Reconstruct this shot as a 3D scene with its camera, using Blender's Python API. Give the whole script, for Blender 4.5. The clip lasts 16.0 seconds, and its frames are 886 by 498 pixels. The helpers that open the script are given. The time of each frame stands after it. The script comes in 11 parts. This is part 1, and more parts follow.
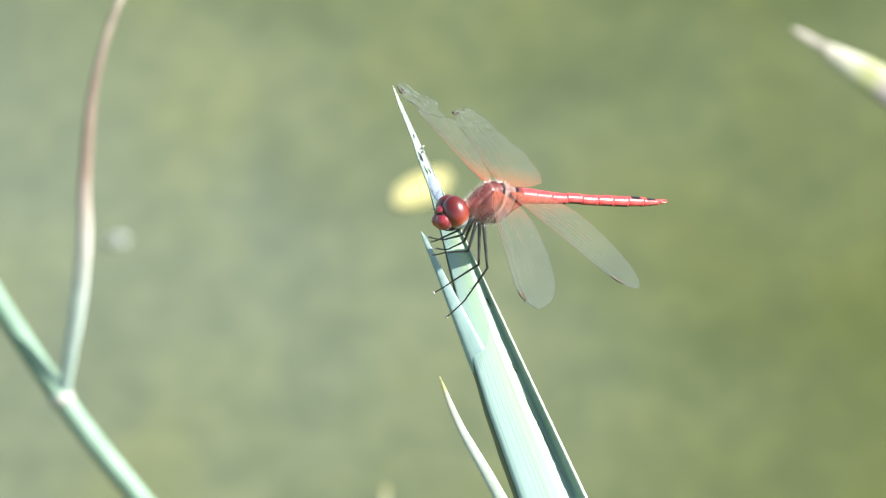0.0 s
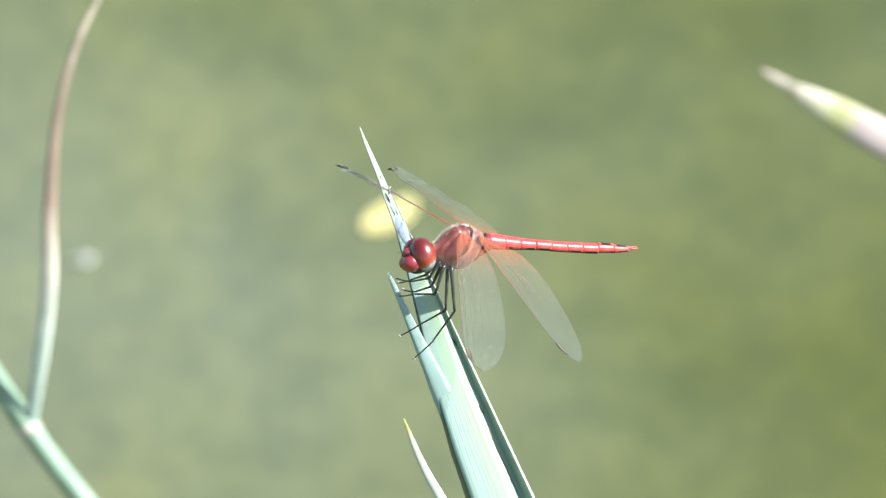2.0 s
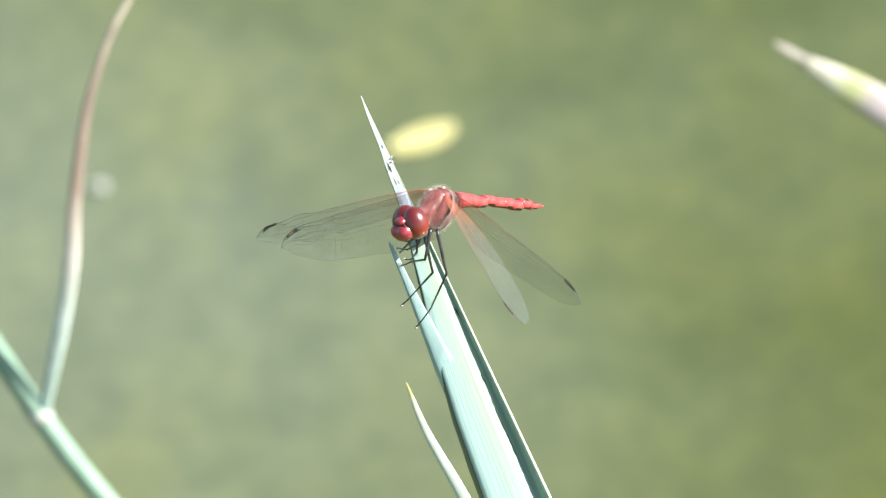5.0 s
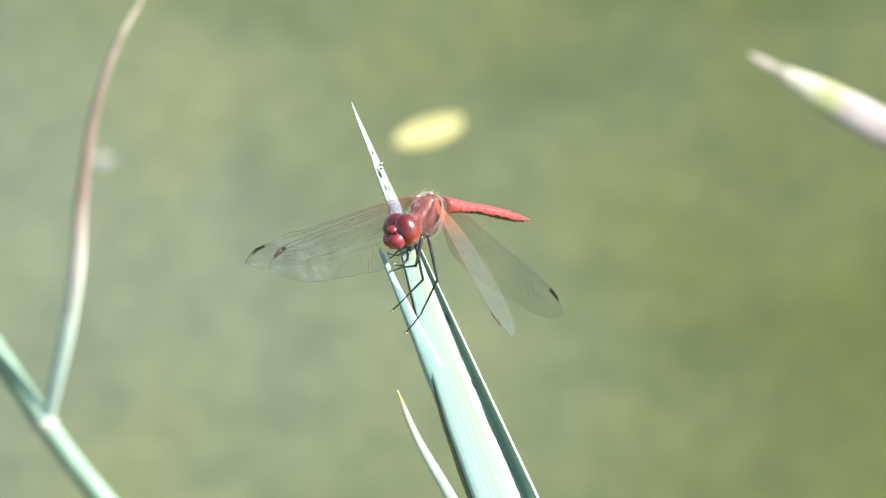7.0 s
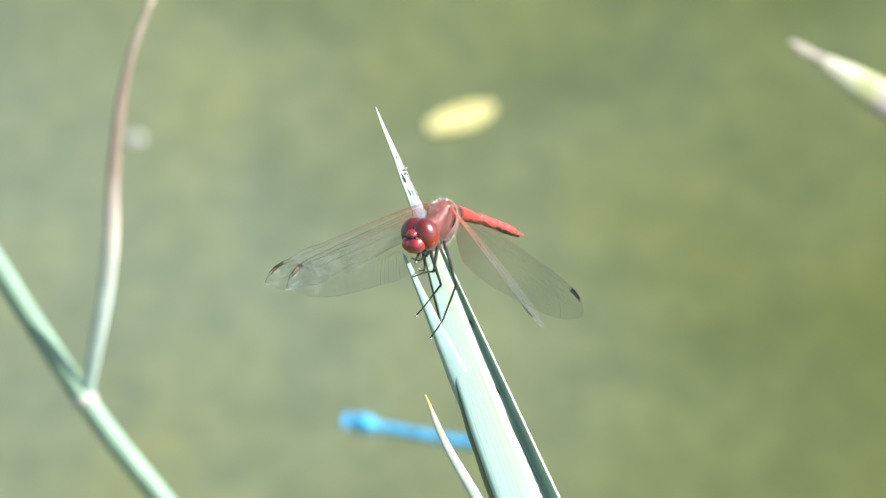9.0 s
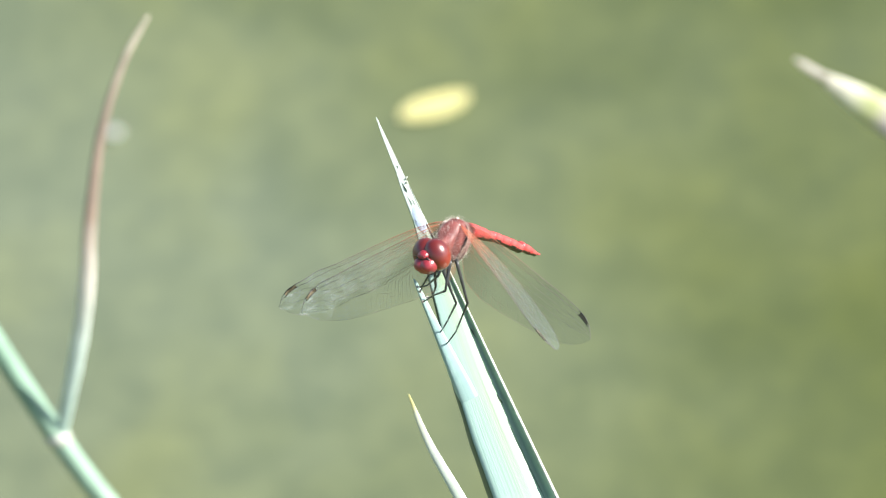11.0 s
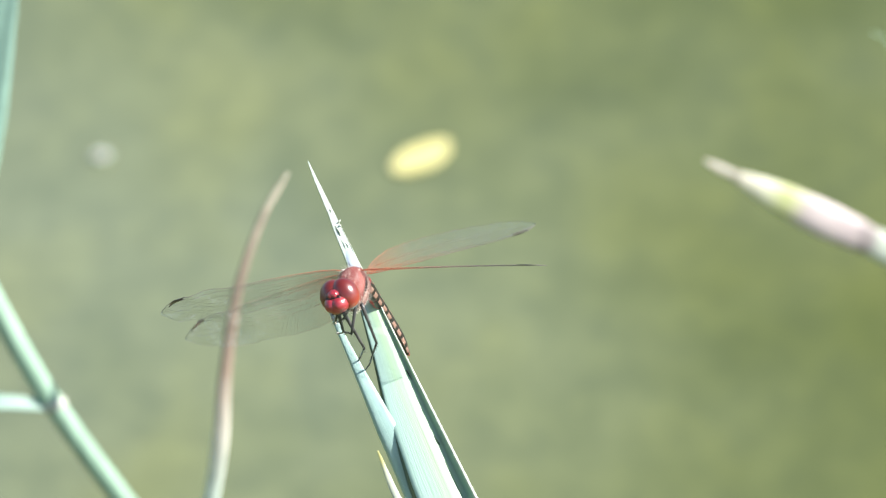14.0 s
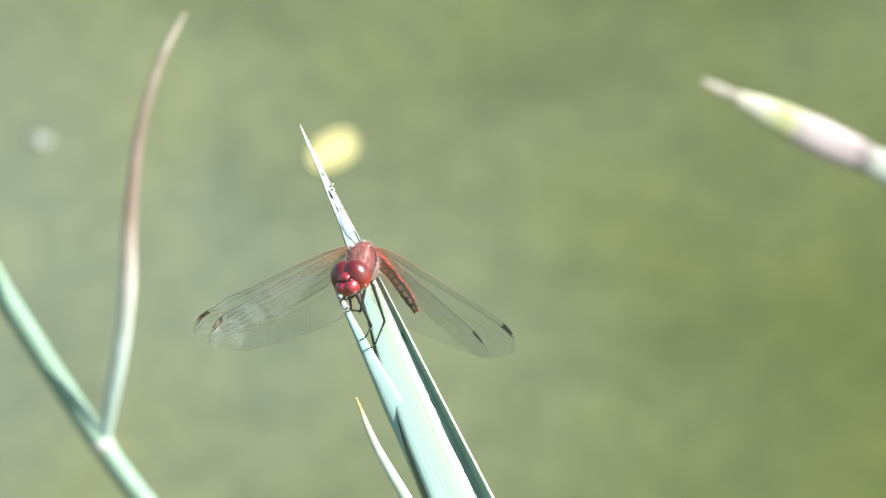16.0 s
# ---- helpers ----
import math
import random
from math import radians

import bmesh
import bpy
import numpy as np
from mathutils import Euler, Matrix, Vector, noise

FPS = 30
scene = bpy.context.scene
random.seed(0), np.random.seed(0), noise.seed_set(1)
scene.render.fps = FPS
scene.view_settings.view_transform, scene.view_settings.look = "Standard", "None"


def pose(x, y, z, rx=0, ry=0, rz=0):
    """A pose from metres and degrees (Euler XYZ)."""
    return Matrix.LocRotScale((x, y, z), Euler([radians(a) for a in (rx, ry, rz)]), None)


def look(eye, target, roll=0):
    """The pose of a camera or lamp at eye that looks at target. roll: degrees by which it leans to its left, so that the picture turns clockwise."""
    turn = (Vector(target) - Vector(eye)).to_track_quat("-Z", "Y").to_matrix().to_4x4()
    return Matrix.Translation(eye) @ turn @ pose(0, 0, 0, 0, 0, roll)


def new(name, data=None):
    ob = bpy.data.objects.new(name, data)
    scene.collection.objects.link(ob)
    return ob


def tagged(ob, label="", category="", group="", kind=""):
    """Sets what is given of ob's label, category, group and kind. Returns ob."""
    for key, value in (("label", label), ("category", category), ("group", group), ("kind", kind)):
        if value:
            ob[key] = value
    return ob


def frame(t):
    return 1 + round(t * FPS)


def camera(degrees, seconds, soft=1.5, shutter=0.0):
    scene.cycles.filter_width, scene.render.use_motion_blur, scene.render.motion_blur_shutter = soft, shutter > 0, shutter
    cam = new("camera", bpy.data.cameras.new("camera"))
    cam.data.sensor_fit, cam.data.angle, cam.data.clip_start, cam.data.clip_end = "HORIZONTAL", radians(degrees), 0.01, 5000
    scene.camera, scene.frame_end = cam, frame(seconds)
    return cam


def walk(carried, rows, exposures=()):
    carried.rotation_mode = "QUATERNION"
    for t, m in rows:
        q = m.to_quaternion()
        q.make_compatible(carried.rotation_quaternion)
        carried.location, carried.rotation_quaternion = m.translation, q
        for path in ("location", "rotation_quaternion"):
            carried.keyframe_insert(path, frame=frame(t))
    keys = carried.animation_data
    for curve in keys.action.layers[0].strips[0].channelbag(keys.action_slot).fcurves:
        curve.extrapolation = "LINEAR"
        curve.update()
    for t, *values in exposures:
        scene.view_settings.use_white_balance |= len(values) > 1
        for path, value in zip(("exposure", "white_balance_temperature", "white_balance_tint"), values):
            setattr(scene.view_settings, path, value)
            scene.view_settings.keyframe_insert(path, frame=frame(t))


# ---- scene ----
# the camera: a long lens held by hand, looking down at a reed over a pond
cam = camera(5.45, 16.0, soft=1.35, shutter=0.12)
cam.data.dof.use_dof = True
cam.data.dof.focus_distance = 1.598
cam.data.dof.aperture_fstop = 31.0
walk(cam, [(t, pose(*p)) for t, *p in [
        (0.0, 0.0000, -1.4127, 1.5512, 62.0000, 0.0000, 0.0000), (0.5, 0.0000, -1.4127, 1.5512, 62.0591, 0.0000, -0.0452),
        (1.0, 0.0000, -1.4127, 1.5512, 62.0974, 0.0000, -0.1670), (1.5, 0.0000, -1.4127, 1.5512, 62.1044, 0.0000, -0.1739),
        (2.0, 0.0000, -1.4127, 1.5512, 62.2609, 0.0000, -0.2087), (2.5, 0.0000, -1.4127, 1.5512, 62.2087, 0.0000, -0.2087),
        (3.0, 0.0000, -1.4127, 1.5512, 62.1461, 0.0000, -0.1913), (3.5, 0.0000, -1.4127, 1.5512, 62.1391, 0.0000, -0.1809),
        (4.0, 0.0000, -1.4127, 1.5512, 62.0765, 0.0000, -0.1600), (4.2, 0.0000, -1.4127, 1.5512, 62.0487, 0.0000, -0.1670),
        (6.3, 0.0000, -1.4127, 1.5512, 62.0278, 0.0000, -0.1739), (6.5, 0.0000, -1.4127, 1.5512, 62.0278, 0.0000, -0.1739),
        (7.0, 0.0000, -1.4127, 1.5512, 62.0174, 0.0000, -0.1565), (7.5, 0.0000, -1.4127, 1.5512, 62.0417, 0.0000, -0.0522),
        (8.0, 0.0000, -1.4127, 1.5512, 62.0522, 0.0000, 0.0174), (8.5, 0.0000, -1.4127, 1.5512, 62.0626, 0.0000, 0.1217),
        (9.0, 0.0000, -1.4127, 1.5512, 62.0000, 0.0000, -0.0174), (9.2, 0.0000, -1.4127, 1.5512, 61.9652, 0.0000, 0.0000),
        (11.3, 0.0000, -1.4127, 1.5512, 62.0174, 0.0000, 0.0174), (11.5, 0.0000, -1.4127, 1.5512, 62.0417, 0.0000, 0.0174),
        (12.0, 0.0000, -1.4127, 1.5512, 62.0626, 0.0000, 0.0174), (12.5, 0.0000, -1.4127, 1.5512, 62.0278, 0.0000, 0.0974),
        (13.0, 0.0000, -1.4127, 1.5512, 62.0522, 0.0000, 0.0696), (13.5, 0.0000, -1.4127, 1.5512, 62.0626, 0.0000, 0.0278),
        (14.0, 0.0000, -1.4127, 1.5512, 62.0522, 0.0000, 0.0974), (14.5, 0.0000, -1.4127, 1.5512, 62.0522, 0.0000, 0.0870),
        (15.0, 0.0000, -1.4127, 1.5512, 61.9478, 0.0000, -0.0522), (15.5, 0.0000, -1.4127, 1.5512, 61.9826, 0.0000, -0.2087),
        (16.0, 0.0000, -1.4127, 1.5512, 62.0000, 0.0000, -0.3131),]],
     exposures=[(0.0, 1.25), (16.0, 1.25)])

# ---- world and sun ----
SUN_ELEVATION, SUN_AZIMUTH = 45.0, 104.0      # azimuth clockwise from +y, to the right of the camera
world = bpy.data.worlds.new("daylight")
scene.world = world
world.use_nodes = True
wn = world.node_tree.nodes
sky = wn.new("ShaderNodeTexSky")
sky.sky_type, sky.sun_disc = "NISHITA", False
sky.sun_elevation, sky.sun_rotation = radians(SUN_ELEVATION), radians(SUN_AZIMUTH)
wn["Background"].inputs["Strength"].default_value = 0.072
world.node_tree.links.new(sky.outputs["Color"], wn["Background"].inputs["Color"])
sun = new("sun", bpy.data.lights.new("sun", "SUN"))
sun.data.energy, sun.data.angle, sun.data.color = 4.6, radians(0.55), (1.0, 0.965, 0.915)
el, az = radians(SUN_ELEVATION), radians(SUN_AZIMUTH)
sun.matrix_world = look((4 * math.sin(az) * math.cos(el), 4 * math.cos(az) * math.cos(el), 4 * math.sin(el)), (0, 0, 0))

MM = 0.001


# ---- materials ----
def material(name, rough=0.5, metal=0.0, spec=0.5):
    m = bpy.data.materials.new(name)
    m.use_nodes = True
    b = m.node_tree.nodes["Principled BSDF"]
    b.inputs["Roughness"].default_value, b.inputs["Metallic"].default_value = rough, metal
    b.inputs["Specular IOR Level"].default_value = spec
    return m, m.node_tree.nodes, m.node_tree.links, b


def ramp_of(nodes, links, source, stops):
    r = nodes.new("ShaderNodeValToRGB")
    e = r.color_ramp.elements
    while len(e) < len(stops):
        e.new(0.5)
    for i, (at, c) in enumerate(stops):
        e[i].position, e[i].color = at, (*c, 1)
    links.new(source, r.inputs["Fac"])
    return r


def noise_of(nodes, links, scale, detail=4.0, rough=0.55, stretch=None, kind="Object"):
    n = nodes.new("ShaderNodeTexNoise")
    n.inputs["Scale"].default_value, n.inputs["Detail"].default_value, n.inputs["Roughness"].default_value = scale, detail, rough
    c = nodes.new("ShaderNodeTexCoord")
    m = nodes.new("ShaderNodeMapping")
    if stretch:
        m.inputs["Scale"].default_value = stretch
    links.new(c.outputs[kind], m.inputs["Vector"])
    links.new(m.outputs["Vector"], n.inputs["Vector"])
    return n


def bump_of(nodes, links, b, source, strength, distance):
    u = nodes.new("ShaderNodeBump")
    u.inputs["Strength"].default_value, u.inputs["Distance"].default_value = strength, distance
    links.new(source, u.inputs["Height"])
    links.new(u.outputs["Normal"], b.inputs["Normal"])


def mixed(nodes, links, fac, a, b, mode="MIX"):
    m = nodes.new("ShaderNodeMix")
    m.data_type, m.blend_type = "RGBA", mode
    for socket, value in ((m.inputs[0], fac), (m.inputs[6], a), (m.inputs[7], b)):
        if isinstance(value, (tuple, float, int)):
            socket.default_value = (*value, 1) if isinstance(value, tuple) else value
        else:
            links.new(value, socket)
    return m.outputs[2]


def two_tone(name, dark, light, scale, rough=0.5, spec=0.5, bump=0.0, stretch=None, distance=0.0002, detail=4.0):
    m, n, l, b = material(name, rough, 0.0, spec)
    a = noise_of(n, l, scale, detail, 0.55, stretch)
    f = noise_of(n, l, scale * 7, 3, 0.6, stretch)
    r = ramp_of(n, l, a.outputs["Fac"], [(0.32, dark), (0.68, light)])
    g = ramp_of(n, l, f.outputs["Fac"], [(0.3, (0.8, 0.8, 0.8)), (0.7, (1.12, 1.12, 1.12))])
    l.new(mixed(n, l, 1.0, r.outputs["Color"], g.outputs["Color"], "MULTIPLY"), b.inputs["Base Color"])
    if bump:
        bump_of(n, l, b, f.outputs["Fac"], bump, distance)
    return m


def water_material():
    """Shallow green water: pale silt on one side of the pool, olive algae on the other, seen through a glossy surface."""
    m, n, l, b = material("pond_water", 0.14, 0.0, 0.5)
    c = n.new("ShaderNodeTexCoord")
    big = noise_of(n, l, 7.0, 3.0, 0.5, (1.0, 0.55, 1.0))
    mid = noise_of(n, l, 15.0, 4.0, 0.5, (1.0, 0.5, 1.0))
    fine = noise_of(n, l, 70.0, 4.0, 0.6, (1.0, 0.6, 1.0))
    # a pale patch of silt in the algae, and loose patches of both further off
    drift = noise_of(n, l, 1.4, 3.0, 0.5)
    flat = n.new("ShaderNodeVectorMath")
    flat.operation = "DISTANCE"
    flat.inputs[1].default_value = (-0.32, 1.47, 0.0)
    l.new(c.outputs["Object"], flat.inputs[0])

    def ranged(lo, hi, a, z):
        r = n.new("ShaderNodeMapRange")
        for k, v in zip(("From Min", "From Max", "To Min", "To Max"), (lo, hi, a, z)):
            r.inputs[k].default_value = v
        l.new(flat.outputs["Value"], r.inputs["Value"])
        return r.outputs["Result"]

    def sums(op, a, z, w=None):
        m2 = n.new("ShaderNodeMath")
        m2.operation = op
        for s, v in zip(m2.inputs, (a, z, w)):
            if isinstance(v, (int, float)):
                s.default_value = v
            elif v is not None:
                l.new(v, s)
        return m2.outputs["Value"]
    near = ranged(0.10, 0.52, 0.0, 1.0)
    loose = sums("MULTIPLY", sums("MULTIPLY_ADD", drift.outputs["Fac"], 3.2, -1.75), ranged(0.6, 1.6, 0.0, 1.0))
    clump = sums("MULTIPLY_ADD", big.outputs["Fac"], 0.9, -0.47)
    total = sums("ADD", sums("ADD", near, loose), clump)
    base = ramp_of(n, l, total, [(0.0, (0.147, 0.171, 0.113)), (0.45, (0.128, 0.147, 0.071)), (1.0, (0.077, 0.092, 0.019))])
    blot = ramp_of(n, l, mid.outputs["Fac"], [(0.34, (0.85, 0.87, 0.86)), (0.5, (1.0, 1.0, 1.0)), (0.66, (1.13, 1.10, 0.98))])
    one = mixed(n, l, 1.0, base.outputs["Color"], blot.outputs["Color"], "MULTIPLY")
    spot = ramp_of(n, l, fine.outputs["Fac"], [(0.36, (0.88, 0.90, 0.90)), (0.64, (1.09, 1.09, 1.05))])
    l.new(mixed(n, l, 1.0, one, spot.outputs["Color"], "MULTIPLY"), b.inputs["Base Color"])
    bump_of(n, l, b, mid.outputs["Fac"], 0.12, 0.004)
    return m


def leaf_material(name, dark, light, rough=0.42, vein=1.0, tip=None):
    """A blade with fine lengthwise veins."""
    m, n, l, b = material(name, rough, 0.0, 0.5)
    uv = n.new("ShaderNodeUVMap")
    mp = n.new("ShaderNodeMapping")
    mp.inputs["Scale"].default_value = (26.0, 0.9, 1.0)
    l.new(uv.outputs["UV"], mp.inputs["Vector"])
    v = n.new("ShaderNodeTexNoise")
    v.inputs["Scale"].default_value, v.inputs["Detail"].default_value = 1.0, 5.0
    l.new(mp.outputs["Vector"], v.inputs["Vector"])
    blotch = noise_of(n, l, 90.0, 4.0, 0.6)
    r = ramp_of(n, l, v.outputs["Fac"], [(0.30, dark), (0.62, light)])
    g = ramp_of(n, l, blotch.outputs["Fac"], [(0.30, (0.78, 0.84, 0.84)), (0.6, (1.05, 1.04, 1.02))])
    colour = mixed(n, l, 1.0, r.outputs["Color"], g.outputs["Color"], "MULTIPLY")
    if tip:
        sep = n.new("ShaderNodeSeparateXYZ")
        l.new(uv.outputs["UV"], sep.inputs["Vector"])
        k = ramp_of(n, l, sep.outputs["Y"], [(0.975, (0, 0, 0)), (0.99, (1, 1, 1))])
        colour = mixed(n, l, k.outputs["Color"], colour, tip)
    l.new(colour, b.inputs["Base Color"])
    bump_of(n, l, b, v.outputs["Fac"], 0.35 * vein, 0.0002)
    return m


def blade_material():
    """The reed blade: glaucous bloom on one half, greener towards the fold, fine lengthwise veins; v runs in tenths of a metre from the tip."""
    m, n, l, b = material("reed_blade", 0.4, 0.0, 0.5)
    uv = n.new("ShaderNodeUVMap")
    sep = n.new("ShaderNodeSeparateXYZ")
    l.new(uv.outputs["UV"], sep.inputs["Vector"])

    def veins(su, sv, detail):
        mp = n.new("ShaderNodeMapping")
        mp.inputs["Scale"].default_value = (su, sv, 1.0)
        l.new(uv.outputs["UV"], mp.inputs["Vector"])
        t = n.new("ShaderNodeTexNoise")
        t.inputs["Scale"].default_value, t.inputs["Detail"].default_value = 1.0, detail
        l.new(mp.outputs["Vector"], t.inputs["Vector"])
        return t.outputs["Fac"]
    fine, broad = veins(46.0, 2.2, 4.0), veins(7.0, 3.0, 3.0)
    bloom = ramp_of(n, l, fine, [(0.30, (0.31, 0.47, 0.40)), (0.64, (0.38, 0.54, 0.47))])
    green = ramp_of(n, l, fine, [(0.30, (0.30, 0.46, 0.26)), (0.64, (0.38, 0.53, 0.33))])
    across = ramp_of(n, l, sep.outputs["X"], [(0.22, (0, 0, 0)), (0.56, (1, 1, 1))])
    along = ramp_of(n, l, sep.outputs["Y"], [(0.20, (0, 0, 0)), (0.27, (1, 1, 1)), (0.62, (0.85, 0.85, 0.85)), (0.95, (0.25, 0.25, 0.25))])
    patch = ramp_of(n, l, broad, [(0.35, (0.55, 0.55, 0.55)), (0.6, (1, 1, 1))])
    k = mixed(n, l, 1.0, across.outputs["Color"], along.outputs["Color"], "MULTIPLY")
    k = mixed(n, l, 1.0, k, patch.outputs["Color"], "MULTIPLY")
    pale = ramp_of(n, l, sep.outputs["Y"], [(0.14, (1, 1, 1)), (0.24, (0, 0, 0))])
    colour = mixed(n, l, k, bloom.outputs["Color"], green.outputs["Color"])
    l.new(mixed(n, l, pale.outputs["Color"], colour, (0.58, 0.66, 0.58)), b.inputs["Base Color"])
    bump_of(n, l, b, fine, 0.35, 0.0002)
    return m


def thorax_material():
    """Red-brown plates, split by slanting dark seams with pale bands beside them, greyer below."""
    m, n, l, b = material("thorax_cuticle", 0.5, 0.0, 0.35)
    c = n.new("ShaderNodeTexCoord")
    sep = n.new("ShaderNodeSeparateXYZ")
    l.new(c.outputs["Object"], sep.inputs["Vector"])
    wob = noise_of(n, l, 320.0, 3.0)

    def fma(a, k, z):
        q = n.new("ShaderNodeMath")
        q.operation = "MULTIPLY_ADD"
        q.inputs[1].default_value = k
        l.new(a, q.inputs[0])
        if isinstance(z, float):
            q.inputs[2].default_value = z
        else:
            l.new(z, q.inputs[2])
        return q.outputs["Value"]
    slant = fma(sep.outputs["Z"], 0.40, sep.outputs["X"])
    slant = fma(wob.outputs["Fac"], 0.0018, slant)
    u = fma(slant, 80.0, 0.35)
    red, dark, pale = (0.19, 0.044, 0.040), (0.018, 0.010, 0.010), (0.35, 0.22, 0.18)
    rose = (0.24, 0.082, 0.070)
    grey = (0.27, 0.15, 0.13)
    stripes = ramp_of(n, l, u, [(0.0, red), (0.13, red), (0.145, dark), (0.175, dark), (0.195, pale), (0.22, grey), (0.335, grey), (0.35, pale), (0.385, pale), (0.40, dark), (0.45, dark), (0.47, red), (0.60, rose), (0.76, red), (0.82, (0.28, 0.12, 0.10)), (0.85, pale), (0.89, dark)])
    low = ramp_of(n, l, fma(sep.outputs["Z"], 120.0, 0.5), [(0.12, (0, 0, 0)), (0.42, (1, 1, 1))])
    colour = mixed(n, l, low.outputs["Color"], (0.30, 0.22, 0.19), stripes.outputs["Color"])
    # a dark line along the back and a pale band on each shoulder
    wide = n.new("ShaderNodeMath")
    wide.operation = "ABSOLUTE"
    l.new(sep.outputs["Y"], wide.inputs[0])
    y = fma(wob.outputs["Fac"], 0.0004, wide.outputs["Value"])
    band = ramp_of(n, l, fma(y, 300.0, 0.0), [(0.44, (0, 0, 0)), (0.48, (1, 1, 1)), (0.52, (1, 1, 1)), (0.56, (0, 0, 0))])
    ahead = ramp_of(n, l, u, [(0.44, (0, 0, 0)), (0.47, (0.22, 0.22, 0.22))])
    colour = mixed(n, l, mixed(n, l, 1.0, band.outputs["Color"], ahead.outputs["Color"], "MULTIPLY"), colour, pale)
    mid = ramp_of(n, l, fma(y, 300.0, 0.0), [(0.09, (1, 1, 1)), (0.14, (0, 0, 0))])
    colour = mixed(n, l, mixed(n, l, 1.0, mid.outputs["Color"], ahead.outputs["Color"], "MULTIPLY"), colour, dark)
    mot = ramp_of(n, l, wob.outputs["Fac"], [(0.32, (0.55, 0.50, 0.50)), (0.5, (1.0, 1.0, 1.0)), (0.68, (1.35, 1.35, 1.35))])
    l.new(mixed(n, l, 1.0, colour, mot.outputs["Color"], "MULTIPLY"), b.inputs["Base Color"])
    bump_of(n, l, b, wob.outputs["Fac"], 0.4, 0.0002)
    return m


def lengthwise_material(name, stops, rough=0.5):
    """A leaf that changes colour from its base to its withered tip."""
    m, n, l, b = material(name, rough, 0.0, 0.35)
    uv = n.new("ShaderNodeUVMap")
    sep = n.new("ShaderNodeSeparateXYZ")
    l.new(uv.outputs["UV"], sep.inputs["Vector"])
    w = noise_of(n, l, 140.0, 4.0, 0.6)
    ad = n.new("ShaderNodeMath")
    ad.operation = "MULTIPLY_ADD"
    ad.inputs[1].default_value = 0.12
    l.new(w.outputs["Fac"], ad.inputs[0])
    l.new(sep.outputs["Y"], ad.inputs[2])
    r = ramp_of(n, l, ad.outputs["Value"], [(p + 0.06, c) for p, c in stops])
    g = ramp_of(n, l, w.outputs["Fac"], [(0.3, (0.8, 0.8, 0.8)), (0.7, (1.1, 1.1, 1.1))])
    l.new(mixed(n, l, 1.0, r.outputs["Color"], g.outputs["Color"], "MULTIPLY"), b.inputs["Base Color"])
    bump_of(n, l, b, w.outputs["Fac"], 0.3, 0.0003)
    return m


def membrane_material(name, glint_level, film):
    """Clear wing film with a fine mesh of cells, amber at the root; a crumpled one has more white glints painted in
    towards its tip.
    """
    m, n, l, b = material(name, 0.2, 0.0, 0.45)
    uv = n.new("ShaderNodeUVMap")
    mp = n.new("ShaderNodeMapping")
    mp.inputs["Scale"].default_value = (15.0, 58.0, 1.0)
    l.new(uv.outputs["UV"], mp.inputs["Vector"])
    cell = n.new("ShaderNodeTexVoronoi")
    cell.feature = "DISTANCE_TO_EDGE"
    cell.inputs["Scale"].default_value = 1.0
    l.new(mp.outputs["Vector"], cell.inputs["Vector"])
    sep = n.new("ShaderNodeSeparateXYZ")
    l.new(uv.outputs["UV"], sep.inputs["Vector"])
    hue = ramp_of(n, l, sep.outputs["Y"], [(0.0, (0.55, 0.14, 0.07)), (0.12, (0.46, 0.20, 0.12)), (0.28, (0.20, 0.23, 0.22)), (1.0, (0.19, 0.25, 0.26))])
    # whitish opaque streaks stand in for sun glints on the crinkled outer film
    crumple = noise_of(n, l, 1500.0, 4.0, 0.62, (1.2, 0.4, 1.0))
    spots = ramp_of(n, l, crumple.outputs["Fac"], [(0.57, (0, 0, 0)), (0.64, (glint_level, glint_level, glint_level))])
    outer = ramp_of(n, l, sep.outputs["Y"], [(0.52, (0, 0, 0)), (0.85, (1, 1, 1))])
    glinting = mixed(n, l, 1.0, spots.outputs["Color"], outer.outputs["Color"], "MULTIPLY")
    l.new(mixed(n, l, glinting, hue.outputs["Color"], (0.85, 0.87, 0.88)), b.inputs["Base Color"])
    line = ramp_of(n, l, cell.outputs["Distance"], [(0.0, (film + 0.12,) * 3), (0.06, (film + 0.06,) * 3), (0.13, (film + 0.01,) * 3), (1.0, (film,) * 3)])
    amber = ramp_of(n, l, sep.outputs["Y"], [(0.0, (0.30, 0.30, 0.30)), (0.10, (0.13, 0.13, 0.13)), (0.32, (0.0, 0.0, 0.0))])
    ad = n.new("ShaderNodeMath")
    ad.operation = "ADD"
    ad.use_clamp = True
    l.new(line.outputs["Color"], ad.inputs[0])
    l.new(amber.outputs["Color"], ad.inputs[1])
    most = n.new("ShaderNodeMath")
    most.operation = "MAXIMUM"
    l.new(ad.outputs["Value"], most.inputs[0])
    l.new(glinting, most.inputs[1])
    l.new(most.outputs["Value"], b.inputs["Alpha"])
    wav = noise_of(n, l, 700.0, 3.0)
    bump_of(n, l, b, wav.outputs["Fac"], 0.8, 0.0007)
    return m


